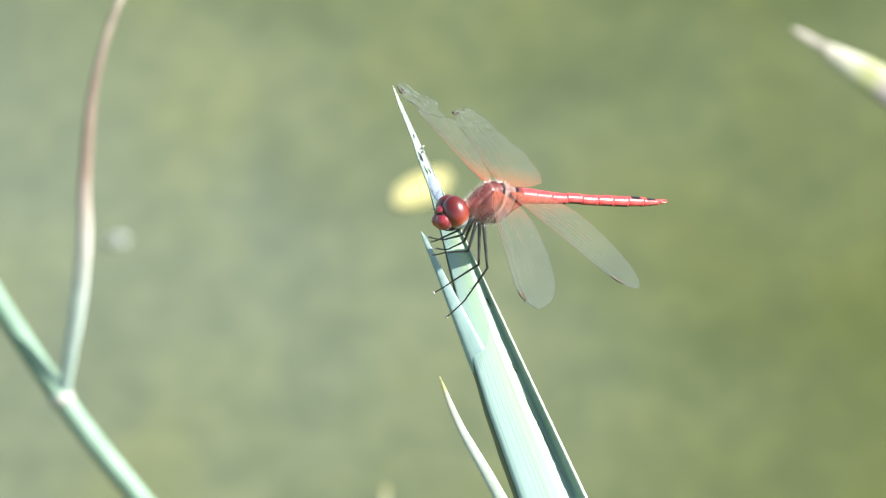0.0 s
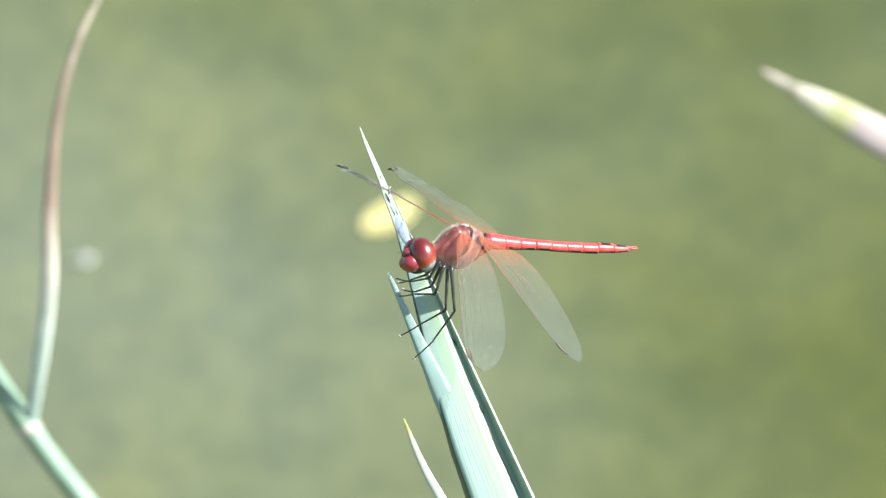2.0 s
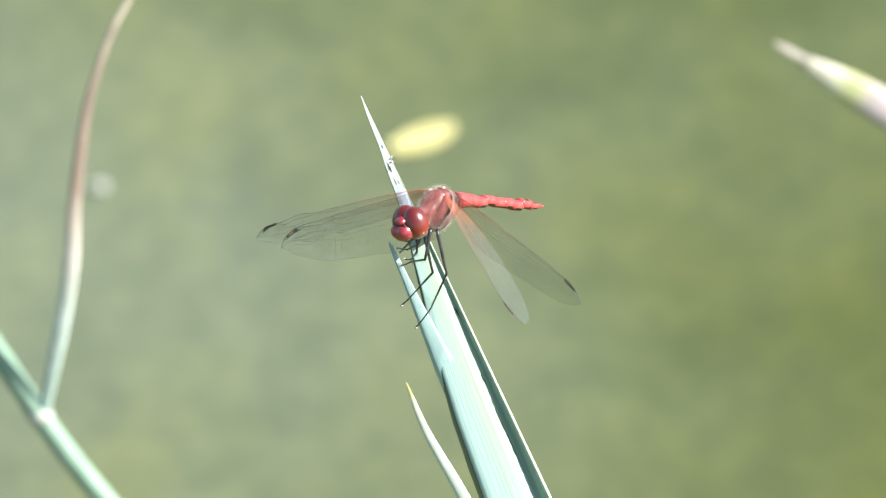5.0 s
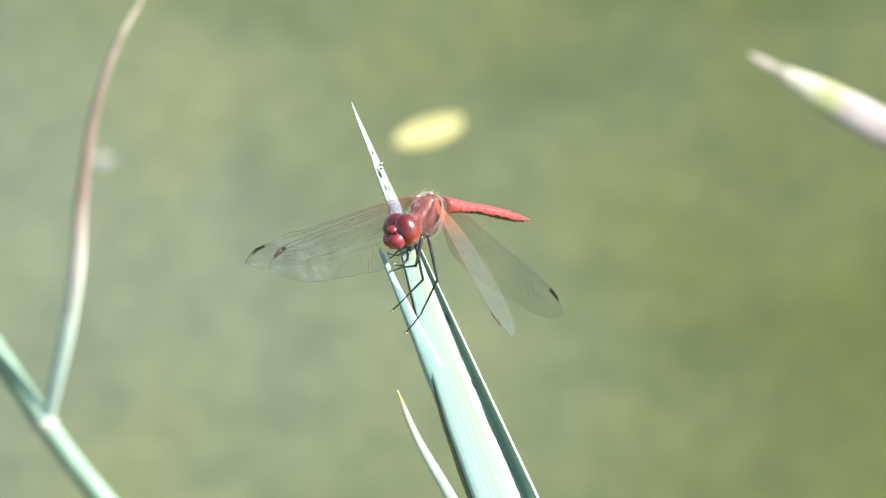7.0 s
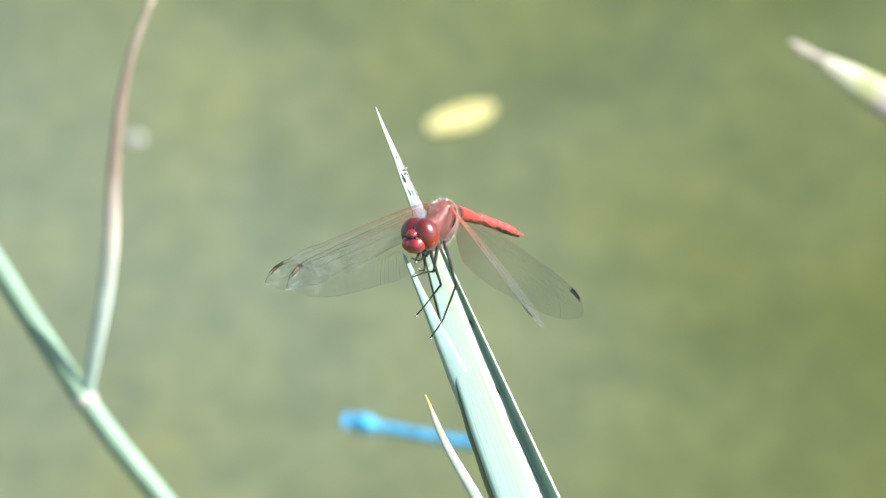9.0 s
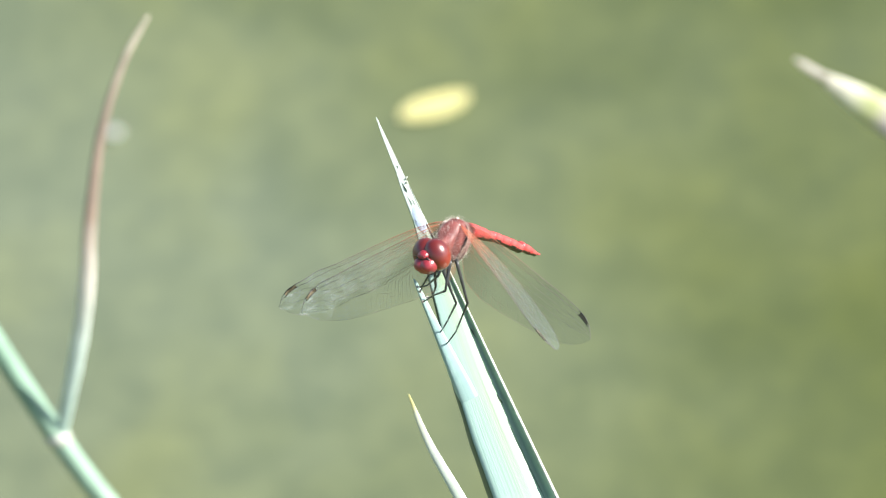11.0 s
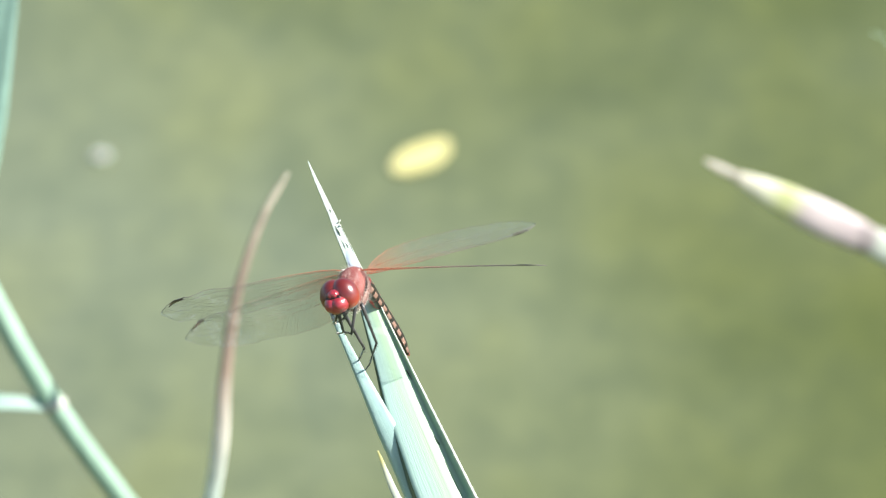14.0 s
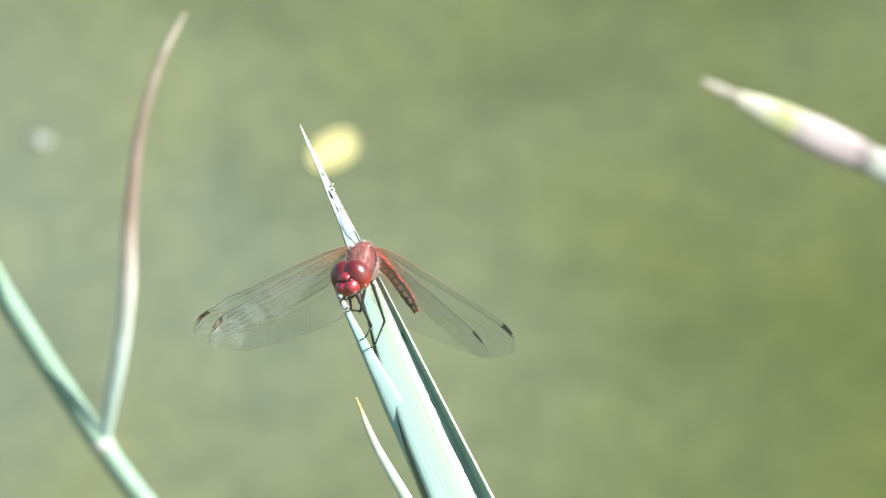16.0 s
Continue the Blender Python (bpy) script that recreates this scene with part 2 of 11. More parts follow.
def vein_material():
    """Wing veins: orange-red near the body, dark brown further out."""
    m, n, l, b = material("wing_vein", 0.4, 0.0, 0.4)
    c = n.new("ShaderNodeTexCoord")
    sep = n.new("ShaderNodeSeparateXYZ")
    l.new(c.outputs["Object"], sep.inputs["Vector"])
    out = n.new("ShaderNodeMath")
    out.operation = "ABSOLUTE"
    l.new(sep.outputs["Y"], out.inputs[0])
    far = n.new("ShaderNodeMath")
    far.operation = "MULTIPLY"
    far.inputs[1].default_value = 33.0
    l.new(out.outputs["Value"], far.inputs[0])
    r = ramp_of(n, l, far.outputs["Value"], [(0.0, (0.42, 0.10, 0.05)), (0.25, (0.36, 0.15, 0.09)), (0.5, (0.22, 0.16, 0.13)), (0.8, (0.13, 0.115, 0.11))])
    l.new(r.outputs["Color"], b.inputs["Base Color"])
    return m


def clear_material():
    """Thin clear film."""
    m, n, l, b = material("clear_film", 0.25, 0.0, 0.5)
    b.inputs["Base Color"].default_value = (0.45, 0.5, 0.52, 1)
    w = noise_of(n, l, 300.0, 2.0)
    r = ramp_of(n, l, w.outputs["Fac"], [(0.3, (0.015, 0.015, 0.015)), (0.7, (0.04, 0.04, 0.04))])
    l.new(r.outputs["Color"], b.inputs["Alpha"])
    return m


def eye_material():
    """Compound eye: dark red above, bluish grey below."""
    m, n, l, b = material("compound_eye", 0.45, 0.0, 0.15)
    c = n.new("ShaderNodeTexCoord")
    sep = n.new("ShaderNodeSeparateXYZ")
    l.new(c.outputs["Generated"], sep.inputs["Vector"])
    w = noise_of(n, l, 900.0, 3.0)
    ad = n.new("ShaderNodeMath")
    ad.operation = "MULTIPLY_ADD"
    ad.inputs[1].default_value = 0.1
    l.new(w.outputs["Fac"], ad.inputs[0])
    fore = n.new("ShaderNodeMath")
    fore.operation = "MULTIPLY_ADD"
    fore.inputs[1].default_value = 0.45
    l.new(sep.outputs["X"], fore.inputs[0])
    l.new(sep.outputs["Z"], fore.inputs[2])
    l.new(fore.outputs["Value"], ad.inputs[2])
    r = ramp_of(n, l, ad.outputs["Value"], [(0.24, (0.34, 0.46, 0.54)), (0.38, (0.30, 0.38, 0.44)), (0.45, (0.34, 0.085, 0.040)), (0.60, (0.25, 0.030, 0.015)), (0.85, (0.18, 0.016, 0.008)), (1.0, (0.13, 0.011, 0.006))])
    l.new(r.outputs["Color"], b.inputs["Base Color"])
    b.inputs["Coat Weight"].default_value, b.inputs["Coat Roughness"].default_value = 1.0, 0.27
    b.inputs["Coat IOR"].default_value = 1.75
    return m


M_WATER = water_material()
M_BED = two_tone("pond_mud", (0.05, 0.05, 0.03), (0.10, 0.10, 0.06), 8.0, 0.9, 0.2)
M_BLADE = blade_material()
M_BLADE_FRONT = leaf_material("reed_blade_glaucous", (0.31, 0.47, 0.43), (0.38, 0.54, 0.50))
# much darker green: shade painted onto the blade's rolled left edge
M_EDGE_SHADE = leaf_material("rolled_edge_shade", (0.050, 0.085, 0.060), (0.10, 0.16, 0.12))
M_PIT = two_tone("dark_leaf_scar", (0.03, 0.055, 0.03), (0.07, 0.11, 0.06), 900.0, 0.7, 0.3)
M_RIM = two_tone("pale_leaf_edge", (0.42, 0.46, 0.38), (0.62, 0.66, 0.56), 300.0, 0.45)
M_SCRAPE = two_tone("scraped_leaf", (0.50, 0.60, 0.74), (0.62, 0.72, 0.84), 500.0, 0.5)
M_FOLD = leaf_material("folded_leaf", (0.17, 0.34, 0.12), (0.26, 0.44, 0.19))
M_CLEAR = clear_material()
M_SMALL = lengthwise_material("pale_shoot", [(0.0, (0.54, 0.66, 0.54)), (0.6, (0.66, 0.72, 0.62)), (0.88, (0.60, 0.62, 0.46)), (0.96, (0.56, 0.52, 0.22))], 0.4)
M_STEM = two_tone("reed_stem", (0.20, 0.33, 0.23), (0.31, 0.45, 0.34), 60.0, 0.45, 0.4, 0.2, (1, 1, 0.15))
M_NODE = two_tone("stem_node", (0.34, 0.38, 0.31), (0.50, 0.52, 0.44), 200.0, 0.5)
M_THIN = lengthwise_material("withering_leaf", [(0.0, (0.46, 0.62, 0.54)), (0.26, (0.64, 0.74, 0.66)), (0.42, (0.74, 0.69, 0.60)), (0.56, (0.32, 0.245, 0.19)), (0.75, (0.25, 0.195, 0.15)), (0.9, (0.29, 0.25, 0.19)), (1.0, (0.36, 0.33, 0.25))], 0.55)
M_REEDLEAF = lengthwise_material("stem_leaf", [(0.0, (0.46, 0.60, 0.36)), (0.12, (0.36, 0.54, 0.33)), (0.3, (0.20, 0.33, 0.26)), (0.8, (0.16, 0.26, 0.21)), (1.0, (0.13, 0.19, 0.17))], 0.5)
M_PALELEAF = leaf_material("pale_stem_leaf", (0.22, 0.34, 0.28), (0.33, 0.45, 0.38))
M_DRY = lengthwise_material("dry_sheath_tip", [(0.0, (0.44, 0.50, 0.42)), (0.30, (0.46, 0.50, 0.42)), (0.315, (0.32, 0.28, 0.27)), (0.345, (0.32, 0.28, 0.27)), (0.37, (0.52, 0.44, 0.43)), (0.58, (0.54, 0.47, 0.45)), (0.66, (0.50, 0.54, 0.24)), (0.76, (0.62, 0.62, 0.46)), (0.85, (0.60, 0.57, 0.46)), (0.872, (0.26, 0.23, 0.18)), (0.895, (0.50, 0.46, 0.39)), (0.94, (0.56, 0.51, 0.43))], 0.5)
M_GREENTIP = leaf_material("green_tip", (0.14, 0.24, 0.15), (0.28, 0.40, 0.28))
M_YELLOW = two_tone("yellow_leaf", (0.52, 0.48, 0.18), (0.60, 0.56, 0.25), 120.0, 0.5, 0.4, 0.3)
M_FLUFF = two_tone("seed_fluff", (0.60, 0.62, 0.58), (0.75, 0.77, 0.73), 400.0, 0.8)
M_RED = two_tone("red_cuticle", (0.52, 0.045, 0.050), (0.68, 0.12, 0.11), 500.0, 0.30, 0.5, 0.3, None, 0.0001)
M_FACE = two_tone("red_face", (0.27, 0.014, 0.022), (0.40, 0.036, 0.044), 700.0, 0.36, 0.6, 0.5, None, 0.00012)
M_FACE.node_tree.nodes["Principled BSDF"].inputs["Coat Weight"].default_value = 0.7
M_FACE.node_tree.nodes["Principled BSDF"].inputs["Coat Roughness"].default_value = 0.22
M_FACE.node_tree.nodes["Principled BSDF"].inputs["Coat IOR"].default_value = 1.7
M_THORAX = thorax_material()
M_HINGE = two_tone("wing_hinge", (0.50, 0.36, 0.32), (0.70, 0.58, 0.54), 700.0, 0.4)
M_CAPSULE = two_tone("pale_head_rear", (0.26, 0.27, 0.26), (0.42, 0.43, 0.42), 500.0, 0.5)
M_PALE = two_tone("pale_stripe", (0.28, 0.17, 0.14), (0.40, 0.28, 0.23), 500.0, 0.5)
M_BELLY = two_tone("belly_dash", (0.28, 0.14, 0.11), (0.42, 0.26, 0.20), 500.0, 0.5)
M_BLACK = two_tone("black_cuticle", (0.012, 0.010, 0.010), (0.03, 0.026, 0.024), 600.0, 0.32, 0.5)
M_LEG = two_tone("dark_leg", (0.022, 0.022, 0.021), (0.075, 0.073, 0.07), 700.0, 0.28, 0.6)
M_HAIR = two_tone("fine_hair", (0.52, 0.46, 0.40), (0.72, 0.66, 0.58), 300.0, 0.7)
M_MEMBRANE = membrane_material("wing_membrane", 0.12, 0.13)
M_FRAYED = membrane_material("frayed_wing_membrane", 0.38, 0.10)
M_VEIN = vein_material()
M_STIGMA = two_tone("wing_cell", (0.10, 0.08, 0.05), (0.17, 0.14, 0.09), 800.0, 0.35)
M_EYE = eye_material()
M_BLUE = two_tone("blue_cuticle", (0.04, 0.36, 0.70), (0.08, 0.52, 0.88), 500.0, 0.35)
M_BLUEBAND = two_tone("blue_black_band", (0.02, 0.10, 0.20), (0.04, 0.16, 0.28), 500.0, 0.35)


# ---- mesh helpers ----
def part(name, bm, mat, parent, label="", smooth=True):
    me = bpy.data.meshes.new(name)
    bmesh.ops.recalc_face_normals(bm, faces=bm.faces)
    bm.to_mesh(me)
    bm.free()
    for m in mat if isinstance(mat, (list, tuple)) else [mat]:
        me.materials.append(m)
    if smooth:
        me.polygons.foreach_set("use_smooth", [True] * len(me.polygons))
    ob = new(name, me)
    if parent:
        ob.parent = parent
    if label:
        tagged(ob, label)
    return ob


def thing(name, label, category, m=None, group="", kind=""):
    ob = tagged(new(name), label, category, group, kind)
    ob.empty_display_size = 0.01
    if m:
        ob.matrix_basis = m
    return ob


def curve_points(points, n):
    """n + 1 points on a smooth line through a few given ones."""
    p = [Vector(q) for q in points]
    p = [2 * p[0] - p[1]] + p + [2 * p[-1] - p[-2]]
    out = []
    for i in range(n + 1):
        f = i / n * (len(p) - 3)
        k = min(int(f), len(p) - 4)
        t = f - k
        a, b, c, d = p[k:k + 4]
        out.append(0.5 * (2 * b + (c - a) * t + (2 * a - 5 * b + 4 * c - d) * t * t + (3 * b - a - 3 * c + d) * t ** 3))
    return out


def at_of(xs, ys, x):
    return float(np.interp(x, xs, ys))


def rings(bm, centres, frames, outline, uv=None, cap=True, slot=None):
    """A skin over outlines: frames give (side, up) and outline(i, j) the two offsets."""
    loops = []
    count = outline(0)
    for i, c in enumerate(centres):
        side, up = frames[i]
        loops.append([bm.verts.new(c + side * a + up * b) for a, b in outline(i)])
    n = len(count)
    for i in range(len(loops) - 1):
        for j in range(n):
            f = bm.faces.new((loops[i][j], loops[i][(j + 1) % n], loops[i + 1][(j + 1) % n], loops[i + 1][j]))
            if slot:
                f.material_index = slot(i, j)
    if cap:
        bm.faces.new(loops[0][::-1])
        bm.faces.new(loops[-1])
    return loops


def tube(points, radii, sides=8, n=16, squash=1.0, bm=None, jitter=0.0):
    """A round limb along a smooth line."""
    bm = bm or bmesh.new()
    cs = curve_points(points, n)
    frames = []
    for i, c in enumerate(cs):
        d = (cs[min(i + 1, n)] - cs[max(i - 1, 0)]).normalized()
        s = d.cross(Vector((0.11, 0.31, 0.94))).normalized()
        frames.append((s, s.cross(d)))
    xs = np.linspace(0, 1, len(radii))

    def outline(i):
        r = at_of(xs, radii, i / n)
        return [(r * math.cos(2 * math.pi * j / sides), squash * r * math.sin(2 * math.pi * j / sides)) for j in range(sides)]
    rings(bm, cs, frames, outline)
    return bm


def ball(centre, radii, bm=None, seg=24, ring=14, turn=None):
    bm = bm or bmesh.new()
    m = Matrix.Translation(centre) @ (turn or Matrix()) @ Matrix.Diagonal((*radii, 1))
    bmesh.ops.create_uvsphere(bm, u_segments=seg, v_segments=ring, radius=1, matrix=m)
    return bm


def ribbon(points, widths, profile, thick, n=60, side=(1, 0, 0), twist=0.0, wave=0.0, left=0.5, rim=None, uv_len=None):
    """A solid leaf along a line from base to tip. widths: (mm from the tip, mm wide) pairs, or metres at even steps. profile: (across 0..1, depth as a share of the width) pairs; left: share of the
    width that lies to the left of the line; rim: the across value past which the second material is used."""
    bm = bmesh.new()
    uvl = bm.loops.layers.uv.new("UVMap")
    cs = curve_points(points, n)
    far = [0.0]
    for i in range(n, 0, -1):
        far.append(far[-1] + (cs[i] - cs[i - 1]).length)
    far = far[::-1]
    along = [1 - f / (uv_len or far[0]) for f in far]
    if isinstance(widths[0], tuple):
        wide = [at_of([w[0] for w in widths], [w[1] for w in widths], f * 1000) * MM for f in far]
    else:
        wide = [at_of(np.linspace(0, 1, len(widths)), widths, 1 - f / far[0]) for f in far]
    m = len(profile)
    front, back = [], []
    for i, c in enumerate(cs):
        s = i / n
        w = wide[i]
        d = (cs[min(i + 1, n)] - cs[max(i - 1, 0)]).normalized()
        sd = Vector(side)
        sd = (sd - d * sd.dot(d)).normalized()
        sd = Matrix.Rotation(radians(twist) * s, 3, d) @ sd
        dp = sd.cross(d)
        if dp.y < 0:
            dp = -dp
        th = min(thick, 0.25 * w + 1e-5)
        ro, rb = [], []
        for a, y in profile:
            j = wave * w * (noise.noise(Vector((a * 2.1, s * 31.0, 3.7))) if a in (profile[0][0], profile[-1][0]) else 0)
            p = c + sd * ((a - left) * w + j) + dp * y * w
            ro.append(bm.verts.new(p))
            rb.append(bm.verts.new(p + dp * th))
        front.append(ro)
        back.append(rb)

    def face(vs, ts, slot=0):
        f = bm.faces.new(vs)
        f.material_index = slot
        for lo, t in zip(f.loops, ts):
            lo[uvl].uv = t
    for i in range(n):
        s0, s1 = along[i], along[i + 1]
        for j in range(m - 1):
            a0, a1 = profile[j][0], profile[j + 1][0]
            slot = 1 if rim and a0 >= rim else 0
            uv = [(a0, s0), (a1, s0), (a1, s1), (a0, s1)]
            face((front[i][j], front[i][j + 1], front[i + 1][j + 1], front[i + 1][j]), uv, slot)
            face((back[i][j + 1], back[i][j], back[i + 1][j], back[i + 1][j + 1]), [uv[1], uv[0], uv[3], uv[2]], slot)
        face((back[i][0], front[i][0], front[i + 1][0], back[i + 1][0]), [(0, s0), (0, s0), (0, s1), (0, s1)])
        face((front[i][-1], back[i][-1], back[i + 1][-1], front[i + 1][-1]), [(1, s0), (1, s0), (1, s1), (1, s1)], 1 if rim else 0)
    for k in (0, n):
        for j in range(m - 1):
            s = along[k]
            face((front[k][j], back[k][j], back[k][j + 1], front[k][j + 1]), [(profile[j][0], s)] * 4)
    return bm


ROUND = [(0, 0.14), (0.12, 0.04), (0.35, 0.0), (0.65, 0.0), (0.88, 0.04), (1, 0.14)]
CREASED = [(0, 0.02), (0.15, -0.02), (0.29, 0.02), (0.34, 0.24), (0.42, 0.22), (0.48, 0.0), (0.75, -0.03), (1, 0.0)]
FLAT_V = [(0, 0.0), (0.25, 0.05), (0.5, 0.11), (0.75, 0.05), (1, 0.0)]

# ---- the pond ----
WATER_Z = 0.44
bm = bmesh.new()
bmesh.ops.create_grid(bm, x_segments=8, y_segments=8, size=400)
water = tagged(part("water", bm, M_WATER, None, smooth=False), "still olive-green pond water with pale silt and algae", "water", kind="structure")
water.location, water.scale = (0, -0.4009, WATER_Z), (0.7162, 0.7162, 0.7162)
bm = bmesh.new()
bmesh.ops.create_grid(bm, x_segments=8, y_segments=8, size=400, matrix=Matrix.Translation((0, 0, -0.35)))
bed = tagged(part("ground", bm, M_BED, None, smooth=False), "dark muddy bed under the pond water", "ground", kind="structure")


# ---- the reed blade that carries the dragonfly ----
LEAN, PIVOT = 0.36, 0.026       # the blade lies back: its tip is further off


def leant(x, z, y=0.0):
    """A point of the blade's plane, y in front of (-) or behind it."""
    z2 = (0.97 * z - 0.241 * (LEAN * PIVOT + y)) / (0.97 + 0.241 * LEAN)
    return Vector((x, LEAN * (z2 + PIVOT) + y, z2))


def make_reed():
    reed = thing("reed_plant", "glaucous green reed blade, sunlit, with a split narrow leaf before it", "reed")
    # right edge of the blade; the line runs from under the water to the tip
    line = [(0.270, -0.02, -1.22), (0.248, -0.05, -0.86), (0.205, -0.06, -0.55), (0.146, -0.048, -0.33), leant(0.0915, -0.20), leant(0.0458, -0.10), leant(0, 0)]
    k = 170
    cs = curve_points(line, 6 * k)
    keep = [i for i in range(6 * k + 1) if i >= 5 * k or (i >= 4 * k and i % 3 == 0) or i % 17 == 0]
    cs = [cs[i] for i in keep]
    far = [0.0]
    for i in range(len(cs) - 1, 0, -1):
        far.append(far[-1] + 1000 * (cs[i] - cs[i - 1]).length)
    far = far[::-1]                                     # millimetres from the tip
    wide = ([0, 3, 6, 10, 12.5, 19, 27, 36, 44, 58, 77, 110, 180, 2000], [0.12, 0.55, 0.8, 1.1, 1.5, 2.1, 3.6, 5.5, 7.6, 9.8, 11.8, 14, 16, 17])

    def section(f):
        """Offsets (across, towards the back) of the blade's outline, f millimetres from its tip: a rolled left edge, a flat panel and a raised right rim."""
        w = at_of(*wide, f)
        back = at_of([20, 34, 60, 90], [0.05, 0.12, 0.36, 0.50], f)
        wall = at_of([17, 24, 40, 62, 95], [0.02, 0.07, 0.085, 0.095, 0.10], f)
        foot = at_of([17, 24, 40, 62, 95], [0.92, 0.89, 0.875, 0.85, 0.82], f)
        deep = at_of([17, 24, 40, 62, 95], [0.02, 0.06, 0.10, 0.15, 0.18], f)
        rag = 0.16 * noise.noise(Vector((f * 0.9, 1.3, 0))) + 0.13 * noise.noise(Vector((f * 2.6, 5.1, 0))) * (f > 40)
        wall *= 1 + rag * at_of([20, 40, 60], [0.6, 0.5, 0.8], f)
        side = 0.5 * noise.noise(Vector((f * 0.16, 8.0, 0))) * 0.02
        lip = foot - at_of([17, 24, 62, 95], [0.03, 0.05, 0.085, 0.115], f) + at_of([40, 60, 80], [0.04, 0.10, 0.22], f) * rag
        pts = [(0 + side, back), (0.018, back * 0.62), (0.04, back * 0.32), (0.065, back * 0.12), (0.10, back * 0.03), (0.16, 0.0), (0.30, -0.012), (0.46, -0.014), (0.62, -0.008), (lip, 0.008), (foot, deep),
               (0.5 * foot + 0.47, 0.5 * deep - 0.5 * wall), (0.945, -wall), (0.962, -wall - 0.022), (0.985, -wall - 0.012), (1.0, -wall + 0.06)]
        return [((a - 1) * w * MM, y * w * MM, a) for a, y in pts]
    bm = bmesh.new()
    uvl = bm.loops.layers.uv.new("UVMap")
    skin = ([], [])
    for i, c in enumerate(cs):
        d = (cs[min(i + 1, len(cs) - 1)] - cs[max(i - 1, 0)]).normalized()
        sd = (Vector((1, 0, 0)) - d * d.x).normalized()
        dp = sd.cross(d)
        dp = -dp if dp.y < 0 else dp
        sec = section(far[i])
        th = min(0.35, 0.04 + 0.1 * far[i]) * MM
        for s, lift in zip(skin, (0, th)):
            s.append([(bm.verts.new(c + sd * a + dp * (y + lift)), (u, far[i] / 100)) for a, y, u in sec])
    m = len(skin[0][0])

    def quad(vs, slot):
        f = bm.faces.new([v for v, _ in vs])
        f.material_index = slot
        for lo, (_, uv) in zip(f.loops, vs):
            lo[uvl].uv = uv
    for i in range(len(cs) - 1):
        for j in range(m - 1):
            for s in skin:
                # slot 2 gives the rolled left edge its painted shade, slot 1 the pale rim
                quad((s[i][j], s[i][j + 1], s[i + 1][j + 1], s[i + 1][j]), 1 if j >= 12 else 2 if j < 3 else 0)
        for j in (0, m - 1):
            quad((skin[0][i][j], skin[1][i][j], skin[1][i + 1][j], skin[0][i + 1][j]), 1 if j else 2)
    for i in (0, -1):
        for j in range(m - 1):
            quad((skin[0][i][j], skin[0][i][j + 1], skin[1][i][j + 1], skin[1][i][j]), 0)
    part("blade", bm, [M_BLADE, M_RIM, M_EDGE_SHADE], reed)

    def on_blade(f, a, lift=0.0):
        """The point f millimetres from the tip, a of the way across, lift millimetres above the surface."""
        i = min(range(len(far)), key=lambda q: abs(far[q] - f))
        sec = section(far[i])
        return cs[i] + Vector((at_of([q[2] for q in sec], [q[0] for q in sec], a), at_of([q[2] for q in sec], [q[1] for q in sec], a) - lift * MM, 0))
    # torn barb and frayed bits near the tip
    bm = bmesh.new()
    for f, a, dx, dz, r in ((11.8, 0.85, 0.45, 0.55, 0.20), (12.7, 0.8, 0.3, 0.2, 0.22)):
        p = on_blade(f, a, 0.02)
        tube([p, p + Vector((dx * 0.5, -0.2, dz * 0.6)) * MM, p + Vector((dx, -0.1, dz)) * MM], [r * MM, r * 0.8 * MM, r * 0.25 * MM], 6, 5, bm=bm)
    part("frayed_edge", bm, M_RIM, reed, "pale torn fibres near the tip of the blade")
    # scars eaten into the narrow part
    for f0, f1, a0, a1, r in ((9.2, 10.0, 0.4, 0.5, 0.13), (12.8, 14.6, 0.30, 0.42, 0.17), (15.4, 17.4, 0.30, 0.36, 0.09), (15.6, 17.4, 0.60, 0.64, 0.09), (19.6, 20.6, 0.16, 0.18, 0.13), (22.3, 23.4, 0.40, 0.60, 0.08)):
        part("scar", tube([on_blade(f0, a0), on_blade((f0 + f1) / 2, (a0 + a1) / 2 + 0.06), on_blade(f1, a1)], [0.4 * r * MM, 1.4 * r * MM, 0.4 * r * MM], 6, 8, squash=0.7), M_PIT, reed, "dark scar in the blade")
    part("scrape", ball(on_blade(19.6, 0.5, 0.06), (0.0009, 0.00016, 0.0026), seg=18, ring=10, turn=Matrix.Rotation(radians(-24), 4, "Y") @ Matrix.Rotation(radians(-20), 4, "X")), M_SCRAPE, reed, "bluish white scraped patch")
    # nicks along the fold, a crease and a fine scratch
    for f, a, s in ((41.5, 0.80, 1.0), (54.5, 0.76, 1.0), (92.5, 0.72, 1.3)):
        part("nick", tube([on_blade(f - 1.0 * s, a), on_blade(f, a + 0.02), on_blade(f + 0.9 * s, a + 0.03)], [0.05 * MM, 0.20 * s * MM, 0.03 * MM], 6, 6, squash=0.6), M_PIT, reed, "dark nick in the blade")
    part("crease", tube([on_blade(58, 0.745), on_blade(63, 0.75), on_blade(69, 0.765), on_blade(76, 0.79)], [0.02 * MM, 0.10 * MM, 0.08 * MM, 0.02 * MM], 6, 20, squash=0.5), M_PIT, reed, "dark lengthwise crease")
